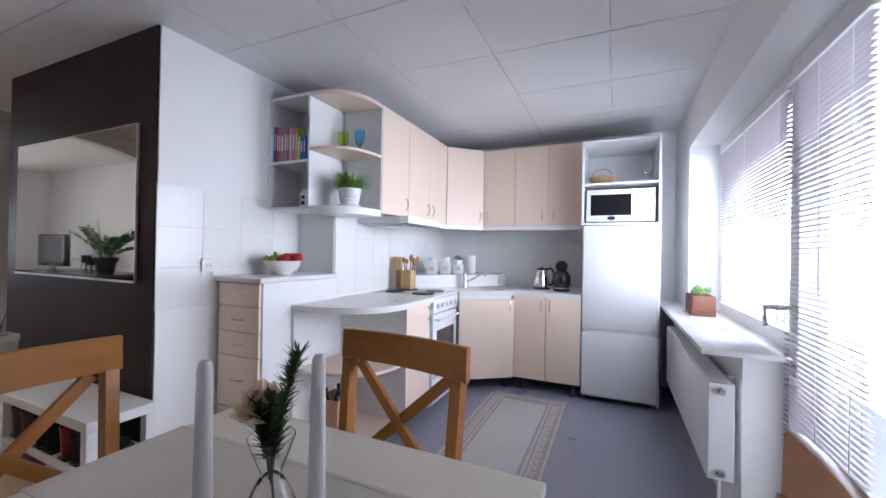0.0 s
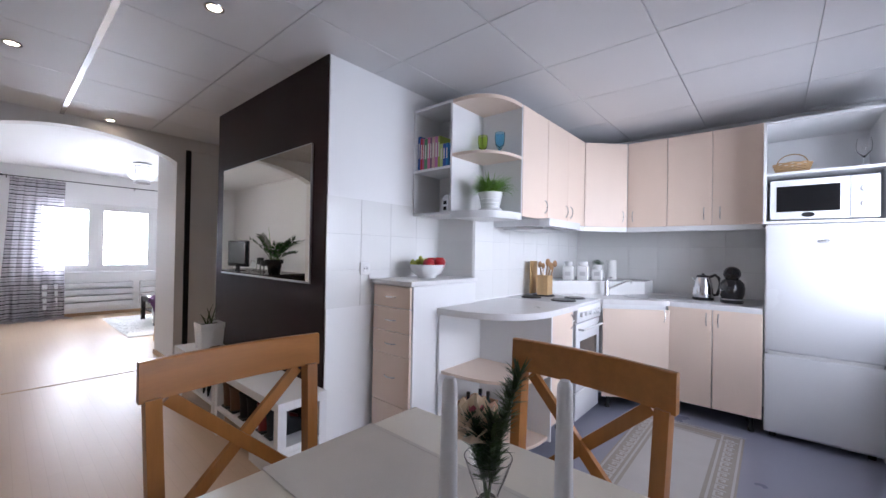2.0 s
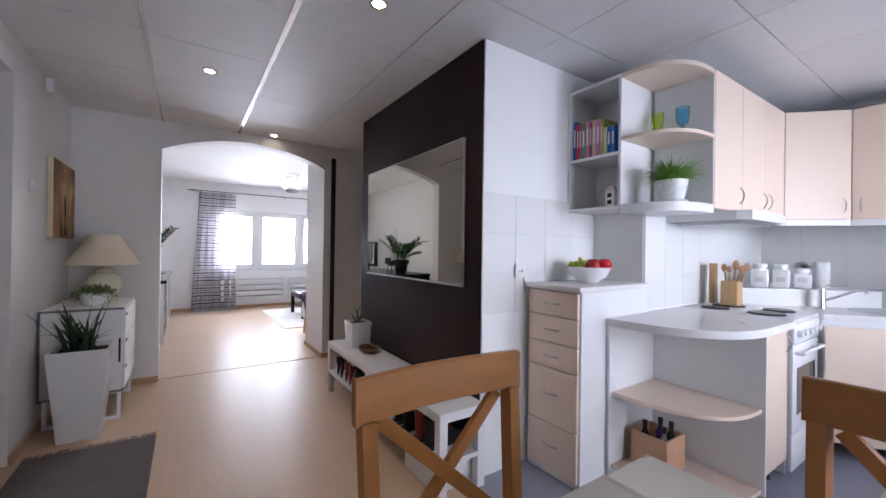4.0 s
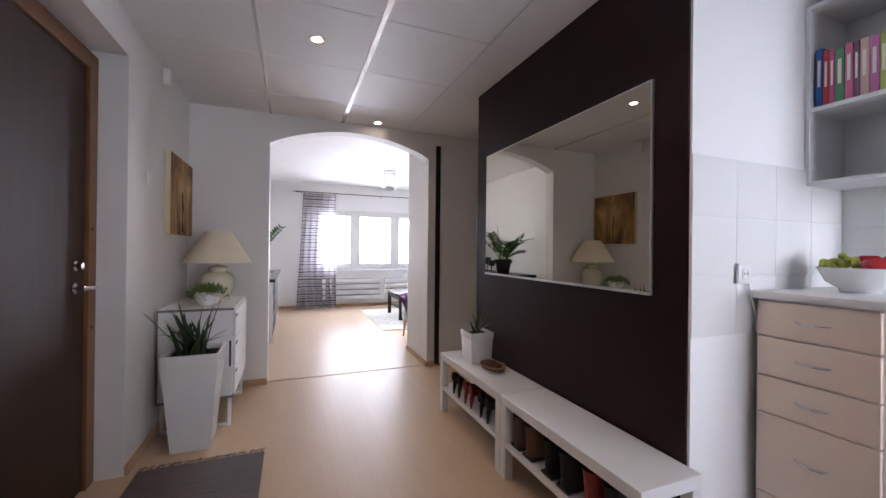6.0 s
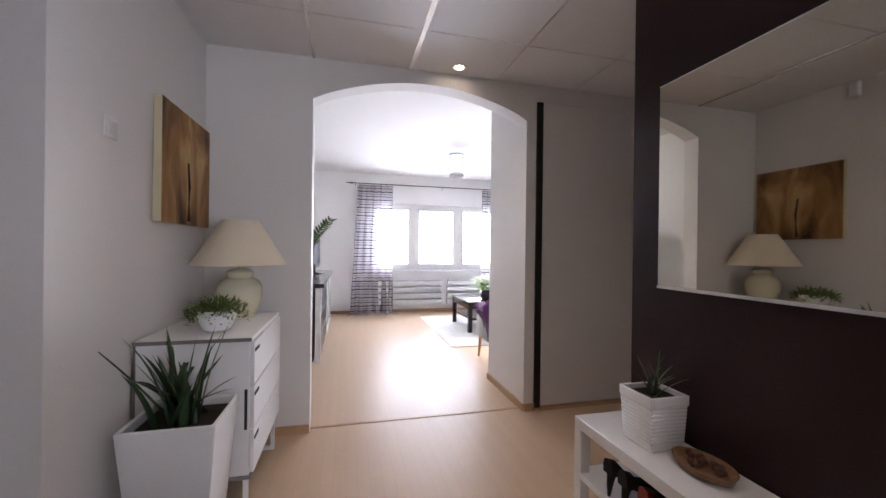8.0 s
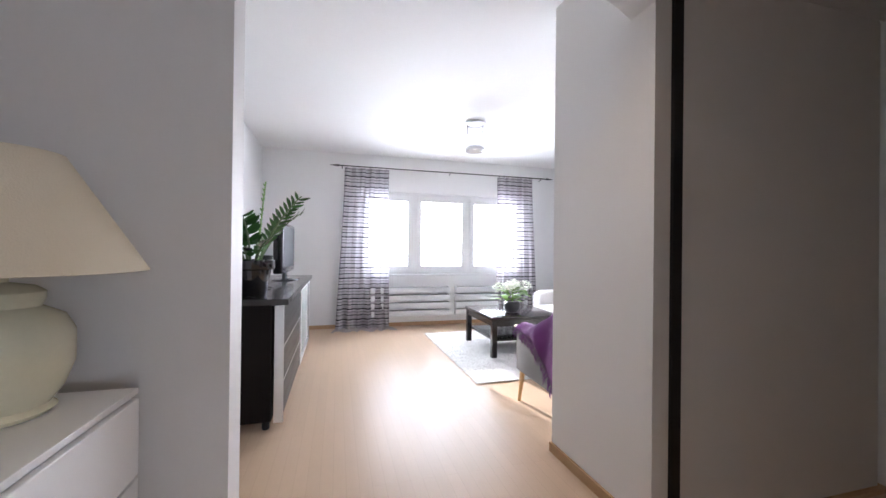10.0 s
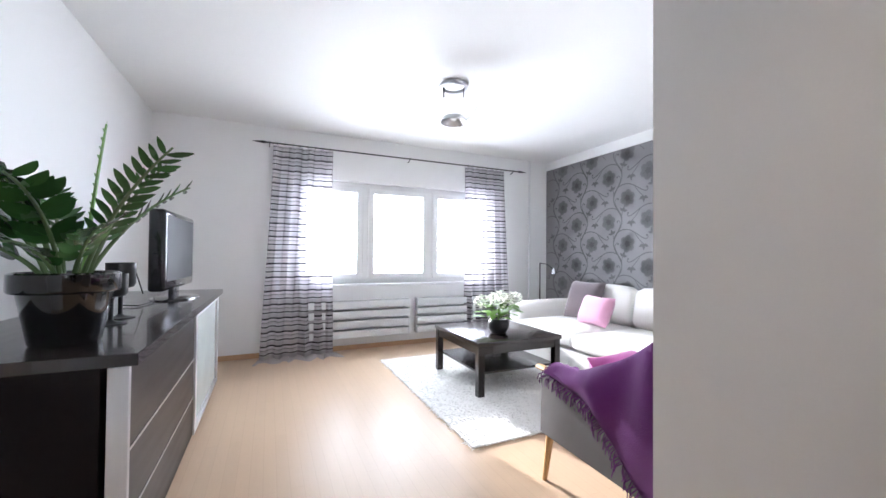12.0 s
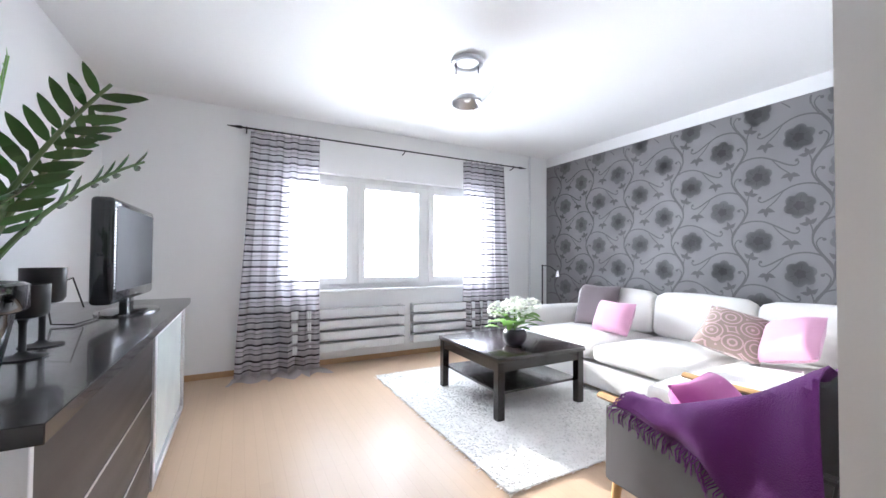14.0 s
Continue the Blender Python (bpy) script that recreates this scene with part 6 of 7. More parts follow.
cushion((-6.20, 1.80, 0.40), 95, -42, mat("magenta_pink_cushion_fabric", (0.52, 0.11, 0.36), 0.85, 0.08, 5, 0.3, 330, sheen=0.3), "bright pink cushion in the armchair", 0.36)

# purple throw: hangs over the near side and the back
th = thing("throw_blanket", (0, 0, 0), "purple wool throw with fringes draped over the armchair", "blanket")
bm = bm_new()
NU, NV = 44, 36
rows = []
for i in range(NU + 1):
    u = i / NU
    x = -6.50 + 0.60 * u
    crest = 0.625 + 0.25 * max(0.0, (u - 0.25) / 0.75) ** 1.3
    low = 0.585 - 0.10 * u if u < 0.5 else 0.535 - 0.62 * (u - 0.5)
    drop = crest - low
    row = []
    for j in range(NV + 1):
        v = j / NV
        s_ = v * (drop + 0.50)
        wob = 0.018 * math.sin(9 * u + 5 * v) + 0.013 * math.sin(21 * u - 6 * v)
        if s_ < drop:
            k = s_ / max(drop, 1e-3)
            y, z = 1.425 - 0.030 * math.sin(math.pi * min(1, k)) + 0.5 * wob - 0.018 * (1 - k), low + s_ - 0.0
        elif s_ < drop + 0.09:
            k = (s_ - drop) / 0.09
            y, z = 1.425 + 0.09 * k, crest + 0.018 * math.sin(math.pi * k)
        else:
            k = (s_ - drop - 0.09) / 0.41
            y, z = 1.515 + 0.30 * k, crest - 0.02 * k + (0.02 * u) * math.sin(6 * k) - (1 - u) * 0.17 * min(1, 3 * k) + wob
        row.append(bm.verts.new((x + 0.010 * math.sin(8 * v + 6 * u), y, z)))
    rows.append(row)
for a, b in zip(rows, rows[1:]):
    for j in range(NV):
        bm.faces.new((a[j], a[j + 1], b[j + 1], b[j]))
edge = [Vector(r[0].co) for r in rows]
front = [Vector(v.co) for v in rows[0]]
bmesh.ops.recalc_face_normals(bm, faces=bm.faces[:])
bmesh.ops.solidify(bm, geom=bm.faces[:], thickness=0.005)
part("cloth", bm, M_PURPLE, th)
bm = bm_new()
rnd = random.Random(31)
for k in range(96):
    f_ = k / 95 * (len(edge) - 1)
    i = min(int(f_), len(edge) - 2)
    p = edge[i].lerp(edge[i + 1], f_ - i)
    q = p + Vector((rnd.uniform(-0.025, 0.005), -0.012 + rnd.uniform(-0.008, 0.008), -0.020))
    tube(bm, [p, q, q + Vector((rnd.uniform(-0.012, 0.012), rnd.uniform(-0.005, 0.005), -0.025 - 0.02 * rnd.random()))], 0.0028, 5, 0.002)
for k in range(40):
    f_ = k / 39 * (len(front) - 1)
    i = min(int(f_), len(front) - 2)
    p = front[i].lerp(front[i + 1], f_ - i)
    q = p + Vector((-0.022, rnd.uniform(-0.01, 0.01), -0.010))
    tube(bm, [p, q, q + Vector((-0.012, rnd.uniform(-0.01, 0.01), -0.030))], 0.0028, 5, 0.002)
part("fringe", bm, M_PURPLE, th)

# ---- kitchen: loose things ----
fb = thing("fruit_bowl", (-2.02, 2.06, 1.103), "white bowl heaped with apples and grapes", "fruit bowl")
fb.scale = (1.1, 1.1, 1.12)
part("bowl", lathe(bm_new(), [(0.055, 0), (0.06, 0.012), (0.095, 0.035), (0.118, 0.085), (0.112, 0.086), (0.085, 0.04), (0, 0.03)], n=36), M_WCER, fb)


def apple(bm, at, r):
    prof = [(0.0, -0.80), (0.30, -0.92), (0.72, -0.62), (0.98, 0.05), (0.90, 0.55), (0.55, 0.86), (0.22, 0.82), (0.0, 0.66)]
    return lathe(bm, [(a * r, b * r) for a, b in prof], at, 20)


M_APPLE = mat("red_apple_skin", (0.42, 0.018, 0.025), 0.28, 0.3, 14)
M_GRAPE = mat("pale_green_grape_skin", (0.42, 0.46, 0.08), 0.25, 0.15, 20, isl=0.15)
for x, y, z, r in ((0.055, -0.045, 0.085, 0.04), (0.075, 0.035, 0.095, 0.042), (0.01, 0.03, 0.095, 0.04)):
    part("apple", apple(bm_new(), (x, y, z), r), M_APPLE, fb, "red apple")
rnd = random.Random(5)
bm = bm_new()
for i in range(42):
    a, r = rnd.uniform(0, 6.28), 0.055 * math.sqrt(rnd.random())
    bmesh.ops.create_uvsphere(bm, u_segments=10, v_segments=7, radius=0.0125, matrix=Matrix.Translation((-0.05 + r * math.cos(a), -0.01 + 1.2 * r * math.sin(a), 0.090 + 0.045 * rnd.random() * (1 - r / 0.08))))
part("grape_bunch", bm, M_GRAPE, fb, "bunch of pale green grapes")

cols = ((0.03, 0.12, 0.42), (0.55, 0.04, 0.05), (0.50, 0.10, 0.22), (0.10, 0.30, 0.14), (0.62, 0.16, 0.30), (0.20, 0.10, 0.16), (0.58, 0.40, 0.34), (0.55, 0.18, 0.40), (0.40, 0.48, 0.10), (0.50, 0.60, 0.25), (0.04, 0.10, 0.40), (0.03, 0.22, 0.55))
x = -2.198
rnd = random.Random(9)
M_PAGES = mat("book_pages", (0.75, 0.72, 0.64), 0.8, 0.05, 40)
for i, c_ in enumerate(cols):
    w = rnd.uniform(0.018, 0.032)
    h = (0.27 if i < 1 else 0.245 if i < 9 else 0.17) * rnd.uniform(0.94, 1.0)
    if x + w > -1.872:
        break
    b = thing("book", (x, 2.125, 1.899), "upright coloured cookbook on the kitchen shelf", "book", "cookbooks")
    part("cover", bx(0, 0, 0, w, 0.165, h, 0.002), mat("book_cover", c_, 0.45, 0.08, 20), b)
    part("pages", bx(0.002, 0.004, h, w - 0.002, 0.163, h + 0.0015), M_PAGES, b)
    part("title_bar", bx(w * 0.3, -0.001, h * 0.35, w * 0.7, 0.0, h * 0.8), mat("book_lettering", (0.75, 0.72, 0.66), 0.5), b)
    x += w + 0.001

ln = thing("lantern", (-1.955, 2.20, 1.574), "small white house-shaped lantern", "lantern")
part("body", prism(bm_new(), [(-0.032, -0.032), (0.032, -0.032), (0.032, 0.032), (-0.032, 0.032)], 0.0, 0.10), M_WCER, ln, smooth=False)
bm = bm_new()
frustum(bm, 0.036, 0.012, 0.10, 0.135)
part("roof", bm, M_WCER, ln, smooth=False)
for z in (0.02, 0.062):
    part("window", bx(-0.014, -0.0335, z, 0.014, -0.032, z + 0.026), M_DARK, ln)


def tumbler(at, color, label):
    m = glass_mat("tinted_plastic", color, 0.15, 1.2)
    g = thing("goblet", at, label, "cup", "coloured goblets")
    part("cup", lathe(bm_new(), [(0.010, 0.045), (0.030, 0.075), (0.036, 0.12), (0.034, 0.155), (0.031, 0.155), (0.033, 0.12), (0.026, 0.08), (0.0, 0.055)], n=24), m, g)
    part("foot", lathe(bm_new(), [(0.026, 0), (0.025, 0.004), (0.008, 0.012), (0.007, 0.04), (0.012, 0.048)], n=24), m, g)
    g.scale = (1.02, 1.02, 1.08)


tumbler((-1.765, 2.36, 1.976), (0.80, 0.95, 0.35), "lime-green tinted plastic goblet")
tumbler((-1.625, 2.37, 1.976), (0.45, 0.78, 0.97), "sky-blue tinted plastic goblet")

kp = thing("potted_plant", (-1.64, 2.285, 1.576), "grassy green houseplant in a white pot on a saucer", "plant")
part("saucer", lathe(bm_new(), [(0.06, 0), (0.075, 0.006), (0.082, 0.016), (0.076, 0.016), (0.06, 0.008), (0, 0.008)], n=28), M_WCER, kp)
part("pot", lathe(bm_new(), [(0.05, 0.008), (0.058, 0.012), (0.064, 0.03), (0.062, 0.034), (0.070, 0.055), (0.068, 0.059), (0.075, 0.08), (0.073, 0.084), (0.080, 0.108), (0.083, 0.13), (0.077, 0.13), (0.072, 0.115), (0, 0.115)], n=32), M_WCER, kp)
rnd = random.Random(41)
bm = bm_new()
for i in range(760):
    a = rnd.uniform(0, 6.28)
    blade(bm, (0.045 * rnd.random() * math.cos(a), 0.045 * rnd.random() * math.sin(a), 0.115), a, rnd.uniform(0.7, 1.5), rnd.uniform(0.09, 0.20), 0.006, 5, rnd.uniform(0.7, 2.3))
part("foliage", bm, M_LEAFL, kp)

kb = thing("utensil_holder", (-1.66, 3.17, WT + 0.016), "light wooden box with wooden spoons and a board", "utensil holder")
M_LIGHTW = wood("pale_kitchen_wood", (0.55, 0.36, 0.17), 2, 0.5, 0.15)
M_SPOON = wood("brown_spoon_wood", (0.36, 0.20, 0.09), 2, 0.5, 0.2)
part("box", bx(-0.045, -0.045, 0, 0.055, 0.055, 0.17, 0.003), M_LIGHTW, kb)
for dx, dy, hh_, lean, r in ((-0.02, 0.0, 0.26, -0.02, 0.018), (0.01, 0.02, 0.28, 0.015, 0.022), (0.03, -0.01, 0.25, 0.04, 0.02), (0.035, 0.03, 0.27, 0.05, 0.019), (0.0, -0.02, 0.25, 0.0, 0.016)):
    sp_ = tube(bm_new(), [(dx, dy, 0.10), (dx + lean * 0.7, dy, hh_ - 0.03)], 0.006, 6)
    bmesh.ops.create_uvsphere(sp_, u_segments=10, v_segments=8, radius=1.0, matrix=pose(dx + lean, dy, hh_, 0, 0, 35) @ Matrix.Diagonal((r, 0.006, r * 1.6, 1)))
    part("spoon", sp_, M_SPOON, kb, "wooden spoon")
brd = single("cutting_board", bx(0, 0, 0, 0.018, 0.12, 0.29, 0.005, 2), M_LIGHTW, "pale wooden cutting board standing on edge", "cutting board", (-1.79, 3.15, WT + 0.016))

M_LABEL = mat("grey_label_print", (0.55, 0.55, 0.55), 0.6)
for i, (x, y, h) in enumerate(((-1.63, 3.63, 0.165), (-1.535, 3.75, 0.165), (-1.44, 3.865, 0.135))):
    c = thing("storage_jar", (x, y, WT + 0.124), "square white ceramic storage jar with a round lid", "jar", "white storage jars", 12)
    part("jar", bx(-0.047, -0.047, 0, 0.047, 0.047, h - 0.04, 0.012, 3), M_WCER, c)
    part("lid", lathe(bm_new(), [(0.034, h - 0.041), (0.034, h - 0.028), (0.040, h - 0.024), (0.040, h - 0.006), (0.034, h), (0, h)], n=26), M_WCER, c)
    part("label", bx(-0.024, -0.0482, 0.04, 0.024, -0.047, 0.075), M_LABEL, c)
    c.scale = (1.08, 1.08, 1.10)
hb = thing("herb_plant", (-1.44, 3.865, WT + 0.273), "small green herb on a storage jar", "plant")
bushy(hb, (0, 0, 0.0), 0.05, 0.05, 120, M_LEAF, 77, 0.009)
pt = thing("paper_towel_roll", (-1.39, 4.12, WT + 0.124), "white kitchen paper roll", "paper roll")
part("roll", lathe(bm_new(), [(0.048, 0), (0.050, 0.004), (0.050, 0.19), (0.047, 0.195), (0.02, 0.195), (0.02, 0.15), (0, 0.15)], n=30), mat("white_paper", (0.82, 0.82, 0.80), 0.9, 0.02, 30, 0.3, 200), pt)

kt = thing("electric_kettle", (-0.60, 4.02, WT + 0.001), "brushed steel electric kettle with black handle", "kettle")
part("base", lathe(bm_new(), [(0.078, 0), (0.08, 0.012), (0.074, 0.024), (0, 0.024)], n=30), M_BLACK, kt)
part("body", lathe(bm_new(), [(0.076, 0.024), (0.078, 0.04), (0.074, 0.10), (0.060, 0.175), (0.050, 0.195), (0, 0.20)], n=36), M_CHROME, kt)
part("lid", lathe(bm_new(), [(0.052, 0.193), (0.045, 0.208), (0.012, 0.215), (0.010, 0.225), (0, 0.227)], n=28), M_BLACK, kt)
part("handle", tube(bm_new(), [(0.050, 0.0, 0.198), (0.085, 0, 0.215), (0.112, 0, 0.19), (0.115, 0, 0.10), (0.10, 0, 0.05), (0.077, 0, 0.045)], 0.012, 8), M_BLACK, kt, "black curved handle")
part("spout", tube(bm_new(), [(-0.052, 0, 0.165), (-0.078, 0, 0.185)], 0.014, 8, 0.008), M_CHROME, kt)

cf = thing("coffee_machine", (-0.395, 3.93, WT + 0.001), "rounded black capsule coffee machine", "coffee machine")
part("base", lathe(bm_new(), [(0.075, 0), (0.078, 0.01), (0.078, 0.022), (0.07, 0.03), (0, 0.03)], n=30), M_TVB, cf)
bm = lathe(bm_new(), [(0.068, 0.03), (0.082, 0.07), (0.086, 0.12), (0.078, 0.16), (0.055, 0.19), (0.04, 0.195), (0, 0.195)], n=32)
part("body", bm, M_TVB, cf)
bm = lathe(bm_new(), [(0.0, -0.045), (0.045, -0.042), (0.058, -0.02), (0.058, 0.02), (0.045, 0.042), (0, 0.045)], n=32)
bm.transform(pose(0, 0, 0.235, 90, 0, 0))
part("head", bm, M_TVB, cf, "round black head")
part("drip_ring", lathe(bm_new(), [(0.082, 0.028), (0.084, 0.032), (0.080, 0.036)], n=32, caps=False), M_CHROME, cf, "chrome ring above the base")

wb = thing("wicker_basket", (-0.045, 3.83, 1.897), "small woven wicker basket with a hoop handle", "basket")
M_WICK = mat("pale_wicker", (0.42, 0.27, 0.13), 0.7, 0.25, 40, 0.3, 120)
bm = bm_new()
for k in range(8):
    r = 0.065 + 0.0028 * k
    tube(bm, [(r * math.cos(a) * 1.25, r * math.sin(a), 0.006 + 0.010 * k + 0.003 * math.sin(9 * a + k * 3.14)) for a in [6.2832 * i / 36 for i in range(37)]], 0.0055, 6)
part("weave", bm, M_WICK, wb)
part("bottom", lathe(bm_new(), [(0.075, 0), (0.075, 0.006), (0, 0.006)], n=20), M_WICK, wb)
part("handle", tube(bm_new(), [(0.085 * math.cos(a), 0.0, 0.075 + 0.075 * math.sin(a)) for a in [3.1416 * i / 14 for i in range(15)]], 0.004, 6), M_WICK, wb)
wg = thing("wine_glass", (0.315, 3.86, 1.897), "clear wine glass on the top shelf", "glass")
part("glass", lathe(bm_new(), [(0.034, 0), (0.033, 0.003), (0.006, 0.010), (0.004, 0.08), (0.012, 0.09), (0.036, 0.125), (0.040, 0.165), (0.033, 0.21), (0.0315, 0.21), (0.038, 0.165), (0.034, 0.127), (0.008, 0.094), (0, 0.092)], n=28), M_CLEAR, wg)

bxp = thing("box_planter", (0.63, 3.36, 0.859), "weathered brick-brown box planter with green sprouts", "planter")
part("tray", bx(-0.085, -0.16, 0, 0.085, 0.16, 0.006, 0.002), M_WCER, bxp)
part("box", bx(-0.07, -0.14, 0.006, 0.07, 0.14, 0.145, 0.006, 2), mat("weathered_red_brown_wood", (0.20, 0.085, 0.055), 0.8, 0.35, 14, 0.5, 90), bxp)
bushy(bxp, (0.0, 0.0, 0.145), 0.075, 0.07, 220, M_LEAFL, 55, 0.011)

cx_ = thing("wooden_crate", (-1.66, 2.20, 0.096), "open wooden box with bottles and packets", "box")
M_CRATE = wood("pale_crate_wood", (0.55, 0.33, 0.20), 0, 0.55, 0.15)
for b in ((-0.10, -0.10, 0.0, 0.10, 0.10, 0.012), (-0.10, -0.10, 0.012, 0.10, -0.088, 0.19), (-0.10, 0.088, 0.012, 0.10, 0.10, 0.19), (-0.10, -0.088, 0.012, -0.088, 0.088, 0.19), (0.088, -0.088, 0.012, 0.10, 0.088, 0.19)):
    part("board", bx(*b, 0.001), M_CRATE, cx_)
rnd = random.Random(13)
for i, (x, y, h, c_) in enumerate(((-0.05, -0.04, 0.235, (0.03, 0.03, 0.05)), (0.0, 0.03, 0.25, (0.05, 0.03, 0.12)), (0.05, -0.03, 0.225, (0.35, 0.35, 0.4)), (0.05, 0.05, 0.24, (0.04, 0.06, 0.05)))):
    bt = thing("bottle", (-1.66 + x, 2.20 + y, 0.109), "dark capped bottle standing in the crate", "bottle", "bottles in the crate")
    part("bottle_body", lathe(bm_new(), [(0.022, 0), (0.024, 0.005), (0.024, h * 0.65), (0.011, h * 0.78), (0.011, h * 0.86)], n=16), mat("bottle_plastic", c_, 0.25, 0.1), bt)
    part("cap", lathe(bm_new(), [(0.013, h * 0.86), (0.013, h * 0.98), (0, h)], n=14), M_BLACK, bt)

sk_ = thing("wall_socket", (-2.224, 1.652, 1.13), "white round-recess wall socket with a cord", "socket")
part("plate", bx(0.013, -0.04, -0.0, 0.025, 0.04, 0.08, 0.004, 2), M_PLASTIC, sk_)
k = lathe(bm_new(), [(0.021, 0), (0.021, 0.003), (0.016, 0.003), (0.015, 0.001), (0, 0.001)], n=24)
k.transform(pose(0.025, 0, 0.04, 0, 90, 0))
part("recess", k, M_PLASTIC, sk_)
part("pin_hole", bx(0.027, -0.012, 0.036, 0.0275, -0.006, 0.044), M_DARK, sk_)
part("pin_hole", bx(0.027, 0.006, 0.036, 0.0275, 0.012, 0.044), M_DARK, sk_)
part("cord", tube(bm_new(), [(0.02, 0.03, 0.0), (0.02, 0.05, -0.06), (0.02, 0.08, -0.13), (0.012, 0.10, -0.20)], 0.004, 6), M_PLASTIC, sk_)

# kitchen runner with a key-pattern border
kr = thing("kitchen_rug", (-0.945, 2.06, 0), "pale kitchen runner with a Greek-key border", "rug")
M_RUGP = mat("pale_flatwoven_cotton", (0.56, 0.54, 0.52), 0.95, 0.06, 10, 0.5, 400)
M_RUGB = mat("beige_border_yarn", (0.40, 0.36, 0.31), 0.95, 0.1, 14, 0.5, 400)
RW, RL = 0.66, 1.45
part("weave", bx(0.0, 0.0, 0.001, RW, RL, 0.007, 0.002), M_RUGB, kr)
part("field", bx(0.15, 0.14, 0.007, RW - 0.15, RL - 0.14, 0.009), M_RUGP, kr, smooth=False)
bm = bm_new()


def meander(bm, x, y, flip):
    k = 0.011
    segs = ((0, 0, 5, 1), (4, 1, 5, 6), (1, 5, 4, 6), (1, 3, 2, 5), (2, 3, 3, 4))
    for a, b, c, d in segs:
        x0, x1 = (x + a * k, x + c * k) if not flip else (x - c * k, x - a * k)
        box(bm, x0, y + b * k, 0.007, x1, y + d * k, 0.0085)


n_ = int((RL - 0.12) / 0.077)
for i in range(n_):
    y = 0.06 + 0.077 * i
    meander(bm, 0.045, y, False)
    meander(bm, RW - 0.045, y, True)
for x0 in (0.012, 0.118, RW - 0.13, RW - 0.024):
    box(bm, x0, 0.02, 0.007, x0 + 0.012, RL - 0.02, 0.0085)
for y0 in (0.02, 0.115, RL - 0.127, RL - 0.032):
    box(bm, 0.03, y0, 0.007, RW - 0.03, y0 + 0.012, 0.0085)
part("key_pattern", bm, M_RUGP, kr, smooth=False)
rnd = random.Random(2)
for y, s_ in ((0.0, -1), (RL, 1)):
    bm = bm_new()
    box(bm, 0.004, min(y, y + 0.004 * s_), 0.002, RW - 0.004, max(y, y + 0.004 * s_), 0.0055)
    for i in range(70):
        x = RW * (i + 0.5) / 70
        tube(bm, [(x, y, 0.004), (x + rnd.uniform(-0.006, 0.006), y + s_ * 0.02, 0.004), (x + rnd.uniform(-0.01, 0.01), y + s_ * 0.035, 0.003)], 0.0015, 4)
    part("fringe", bm, M_RUGP, kr)

# things on the dining table
M_RUNNER = mat("greige_linen_runner", (0.70, 0.66, 0.60), 0.9, 0.08, 8, 0.5, 420)
ru = thing("table_runner", (-0.58, 0.655, 0.7505), "greige linen runner across the table", "table runner")
part("cloth", bx(-0.511, -0.17, 0, 0.511, 0.17, 0.0022), M_RUNNER, ru)
for y0 in (-0.17, 0.158):
    part("hem", bx(-0.511, y0, 0.0022, 0.511, y0 + 0.012, 0.0034, 0.0004), M_RUNNER, ru)
M_WAX = mat("white_candle_wax", (0.80, 0.79, 0.79), 0.4, 0.02, 8)
for x, y in ((-0.502, 0.487), (-0.373, 0.591)):
    c = thing("taper_candle", (x, y, 0.7532), "tall white taper candle in a small holder", "candle", "table candles")
    part("holder", lathe(bm_new(), [(0.032, 0), (0.030, 0.006), (0.016, 0.012), (0.015, 0.03), (0.0, 0.03)], n=20), M_CHROME, c)
    part("candle_body", lathe(bm_new(), [(0.0155, 0.03), (0.0155, 0.06), (0.0112, 0.338), (0.0105, 0.347), (0.007, 0.354), (0, 0.356)], n=20), M_WAX, c)
vs_ = thing("flower_vase", (-0.545, 0.655, 0.7532), "waisted clear glass vase with a rose and rosemary", "vase")
part("glass", lathe(bm_new(), [(0.046, 0), (0.050, 0.006), (0.046, 0.03), (0.028, 0.068), (0.019, 0.082), (0.022, 0.095), (0.034, 0.125), (0.045, 0.158), (0.0435, 0.158), (0.032, 0.125), (0.019, 0.095), (0.0165, 0.082), (0.025, 0.066), (0.042, 0.03), (0.044, 0.008), (0, 0.007)], n=32), M_CLEAR, vs_)
part("stem", tube(bm_new(), [(0.01, 0.0, 0.01), (0.0, 0.0, 0.09), (-0.028, 0.0, 0.17), (-0.030, 0.0, 0.20)], 0.0025, 6), M_STEM, vs_)
M_ROSE = mat("cream_pink_rose_petal", (0.92, 0.74, 0.54), 0.6, 0.12, 30, isl=0.12)
M_ROSET = mat("pink_rose_petal_tip", (0.72, 0.22, 0.26), 0.6, 0.12, 30)
bm = bm_new()
rnd = random.Random(19)
for ring, (n_p, r0, h0, ln_) in enumerate(((4, 0.006, 0.0, 0.062), (5, 0.014, -0.004, 0.058), (6, 0.022, -0.008, 0.052), (5, 0.026, -0.010, 0.045))):
    for k in range(n_p):
        a = 6.2832 * (k + 0.37 * ring) / n_p
        broad_leaf(bm, (-0.030 + r0 * 0.6 * math.cos(a), r0 * 0.6 * math.sin(a), 0.205 + h0), a, 1.45 - 0.28 * ring, ln_, 0.050, -0.5, -0.3 + 0.55 * ring)
part("rose", bm, M_ROSE, vs_, "cream rose with pink tips")
bm = bm_new()
for k in range(5):
    a = 6.2832 * k / 5
    broad_leaf(bm, (-0.030 + 0.006 * math.cos(a), 0.006 * math.sin(a), 0.232), a, 1.3, 0.020, 0.020, -0.4, 0.4)
part("rose_heart", bm, M_ROSET, vs_)
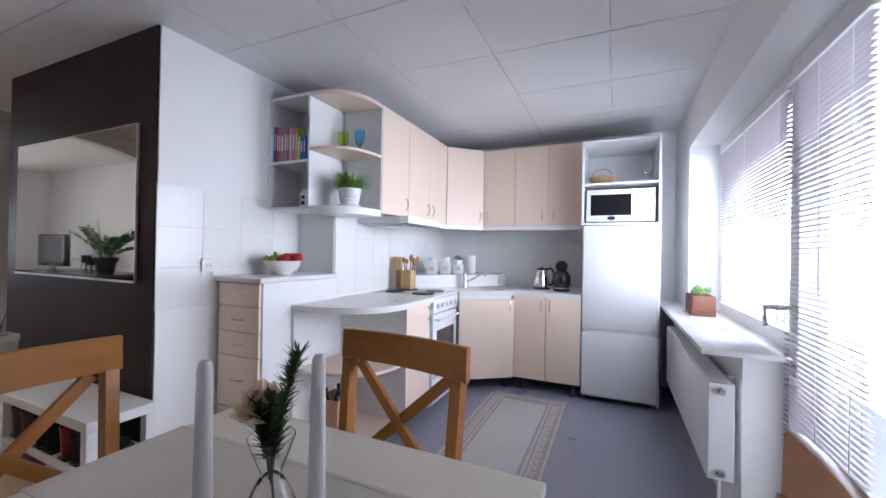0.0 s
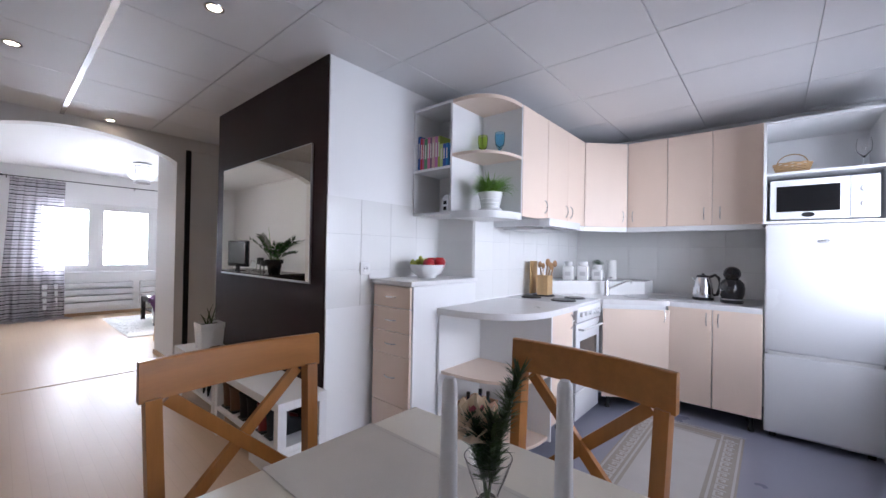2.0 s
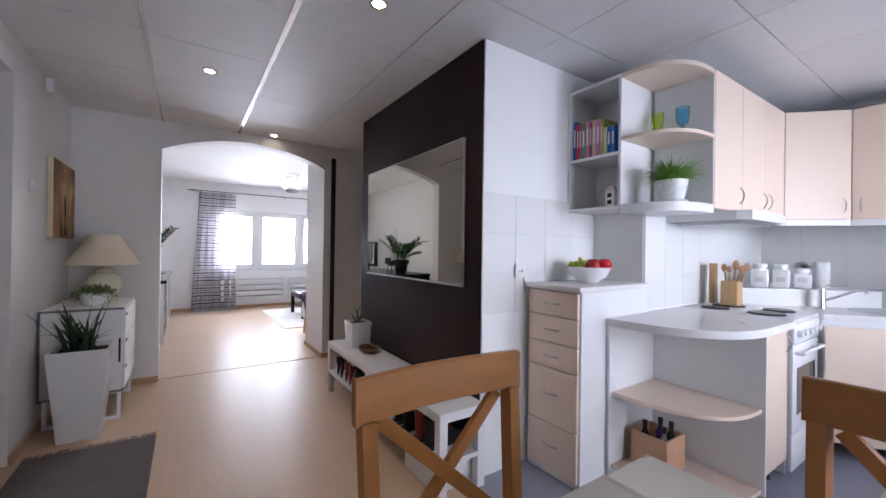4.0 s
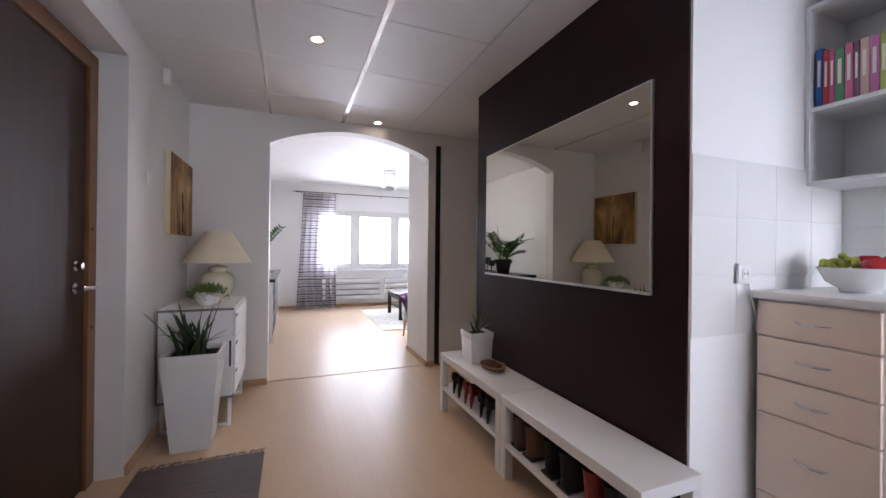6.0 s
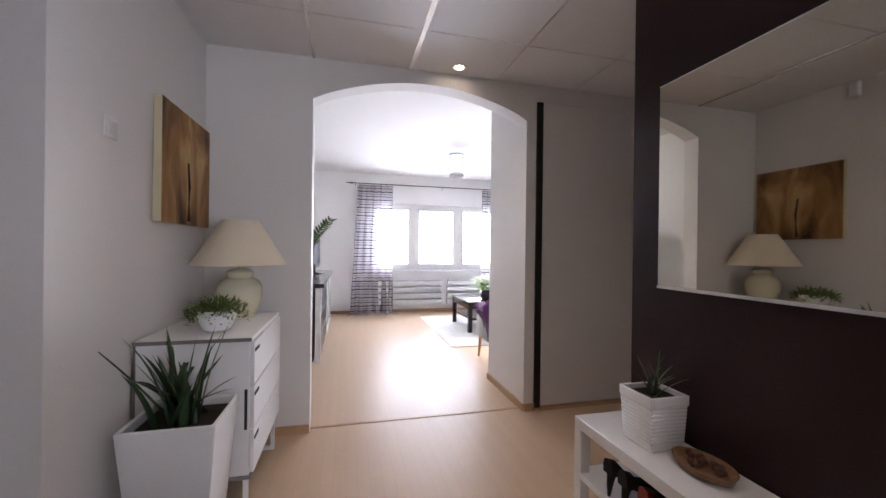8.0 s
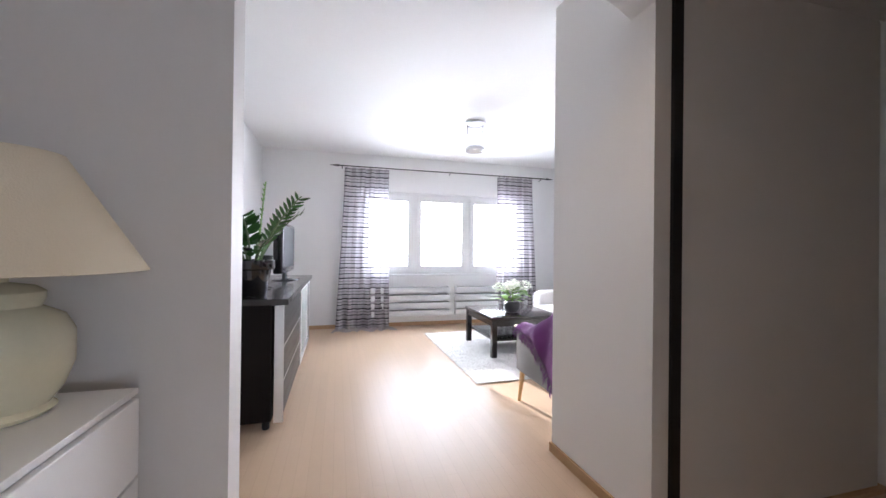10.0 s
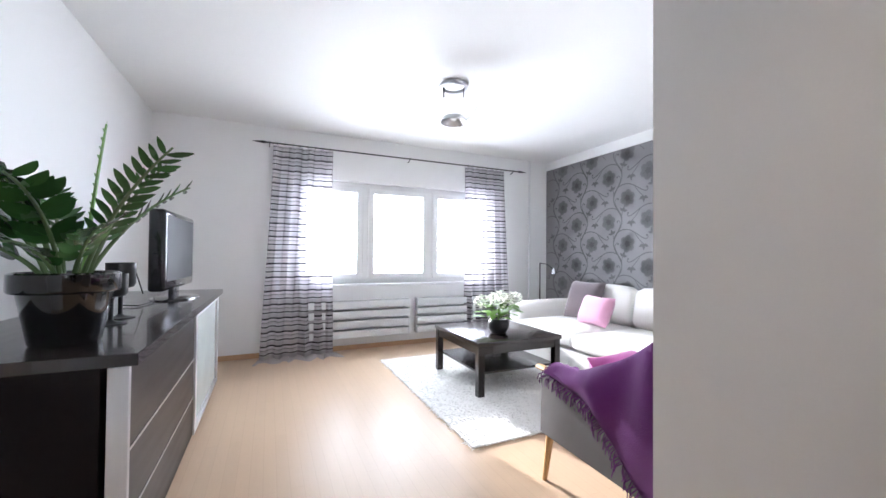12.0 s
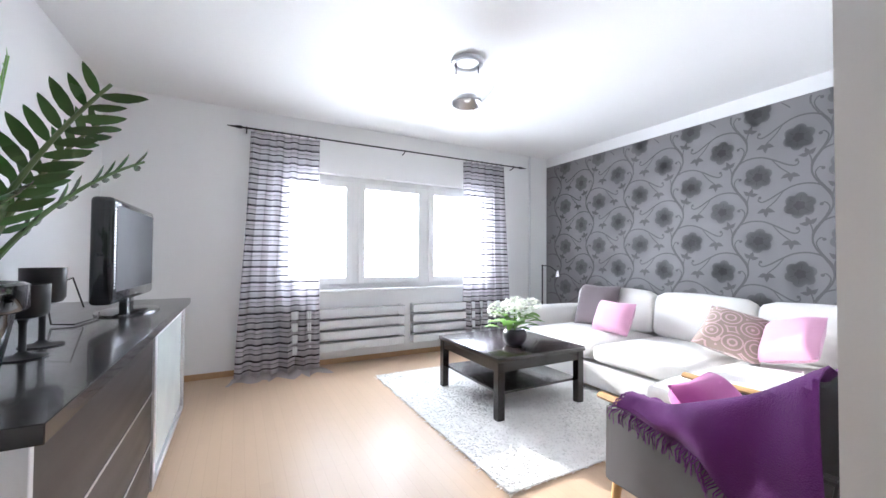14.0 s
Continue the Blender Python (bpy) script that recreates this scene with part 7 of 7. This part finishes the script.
M_ROSM = mat("rosemary_needle", (0.045, 0.085, 0.022), 0.5, 0.25, 30, isl=0.25)
for pts_, sd2 in ((((0.0, 0.0, 0.06), (0.012, 0.0, 0.16), (0.035, 0.0, 0.24), (0.062, 0.005, 0.325)), 1), (((0.0, 0, 0.06), (-0.008, -0.01, 0.15), (-0.020, -0.02, 0.225)), 2), (((0.0, 0, 0.06), (0.015, -0.012, 0.15), (0.022, -0.02, 0.24)), 3)):
    rnd = random.Random(sd2)
    bm = tube(bm_new(), pts_, 0.0022, 6)
    P = [Vector(p) for p in pts_]
    for i in range(280):
        f_ = 0.30 + 0.70 * rnd.random()
        q = f_ * (len(P) - 1)
        k = min(int(q), len(P) - 2)
        p = P[k].lerp(P[k + 1], q - k)
        blade(bm, p, rnd.uniform(0, 6.28), rnd.uniform(0.2, 1.2), rnd.uniform(0.024, 0.042), 0.0062, 2)
    part("rosemary_sprig", bm, M_ROSM, vs_, "green rosemary sprig")

# ---- wall tiles of the kitchen ----


def tiles(parent, origin, du, dv, nu, nv, w, h, out, skip=()):
    """Glazed tiles on a wall: du and dv are unit directions along it, out its normal."""
    o, du, dv, out = Vector(origin), Vector(du), Vector(dv), Vector(out)
    g = 0.0006
    bm = bm_new()
    q = [bm.verts.new(du * a + dv * b + out * c) for c in (0.0,) for a, b in ((g, g), (w - g, g), (w - g, h - g), (g, h - g))]
    t_ = [bm.verts.new(du * a + dv * b + out * 0.0028) for a, b in ((2 * g, 2 * g), (w - 2 * g, 2 * g), (w - 2 * g, h - 2 * g), (2 * g, h - 2 * g))]
    bm.faces.new(t_)
    for i in range(4):
        bm.faces.new((q[i], q[(i + 1) % 4], t_[(i + 1) % 4], t_[i]))
    bmesh.ops.recalc_face_normals(bm, faces=bm.faces[:])
    if bm.faces[0].normal.dot(out) < 0:
        bmesh.ops.reverse_faces(bm, faces=bm.faces[:])
    me_ = to_mesh("tile", bm, M_TILE)
    for i in range(nu):
        for j in range(nv):
            ob = new("tile", me_)
            ob.parent = parent
            ob.location = o + du * (w * i) + dv * (h * j)


tw = structure("wall_tiles_side", bx(-2.225, 1.366, 0.926, -2.219, 2.40, 1.628), M_GROUT, "white glazed wall tiles by the drawer chest", "tiles")
tiles(tw, (-2.219, 1.366, 0.926), (0, 1, 0), (0, 0, 1), 4, 3, 0.2585, 0.234, (1, 0, 0))
tw = structure("wall_tiles_step", bx(-1.86, 2.40, 0.93, -1.854, 4.40, 1.60), M_GROUT, "white glazed tiles behind the cooker", "tiles")
tiles(tw, (-1.854, 2.40, 0.93), (0, 1, 0), (0, 0, 1), 8, 3, 0.25, 0.2233, (1, 0, 0))
tw = structure("wall_tiles_return", bx(-2.219, 2.394, 0.93, -1.86, 2.40, 1.60), M_GROUT, "white glazed tiles on the wall step", "tiles")
tiles(tw, (-2.212, 2.394, 0.93), (1, 0, 0), (0, 0, 1), 1, 3, 0.348, 0.2233, (0, -1, 0))
tw = structure("wall_tiles_back", bx(-1.854, 4.394, 0.93, -0.20, 4.40, 1.60), M_GROUT, "white glazed tiles on the kitchen back wall", "tiles")
tiles(tw, (-1.846, 4.394, 0.93), (1, 0, 0), (0, 0, 1), 6, 3, 0.2742, 0.2233, (0, -1, 0))
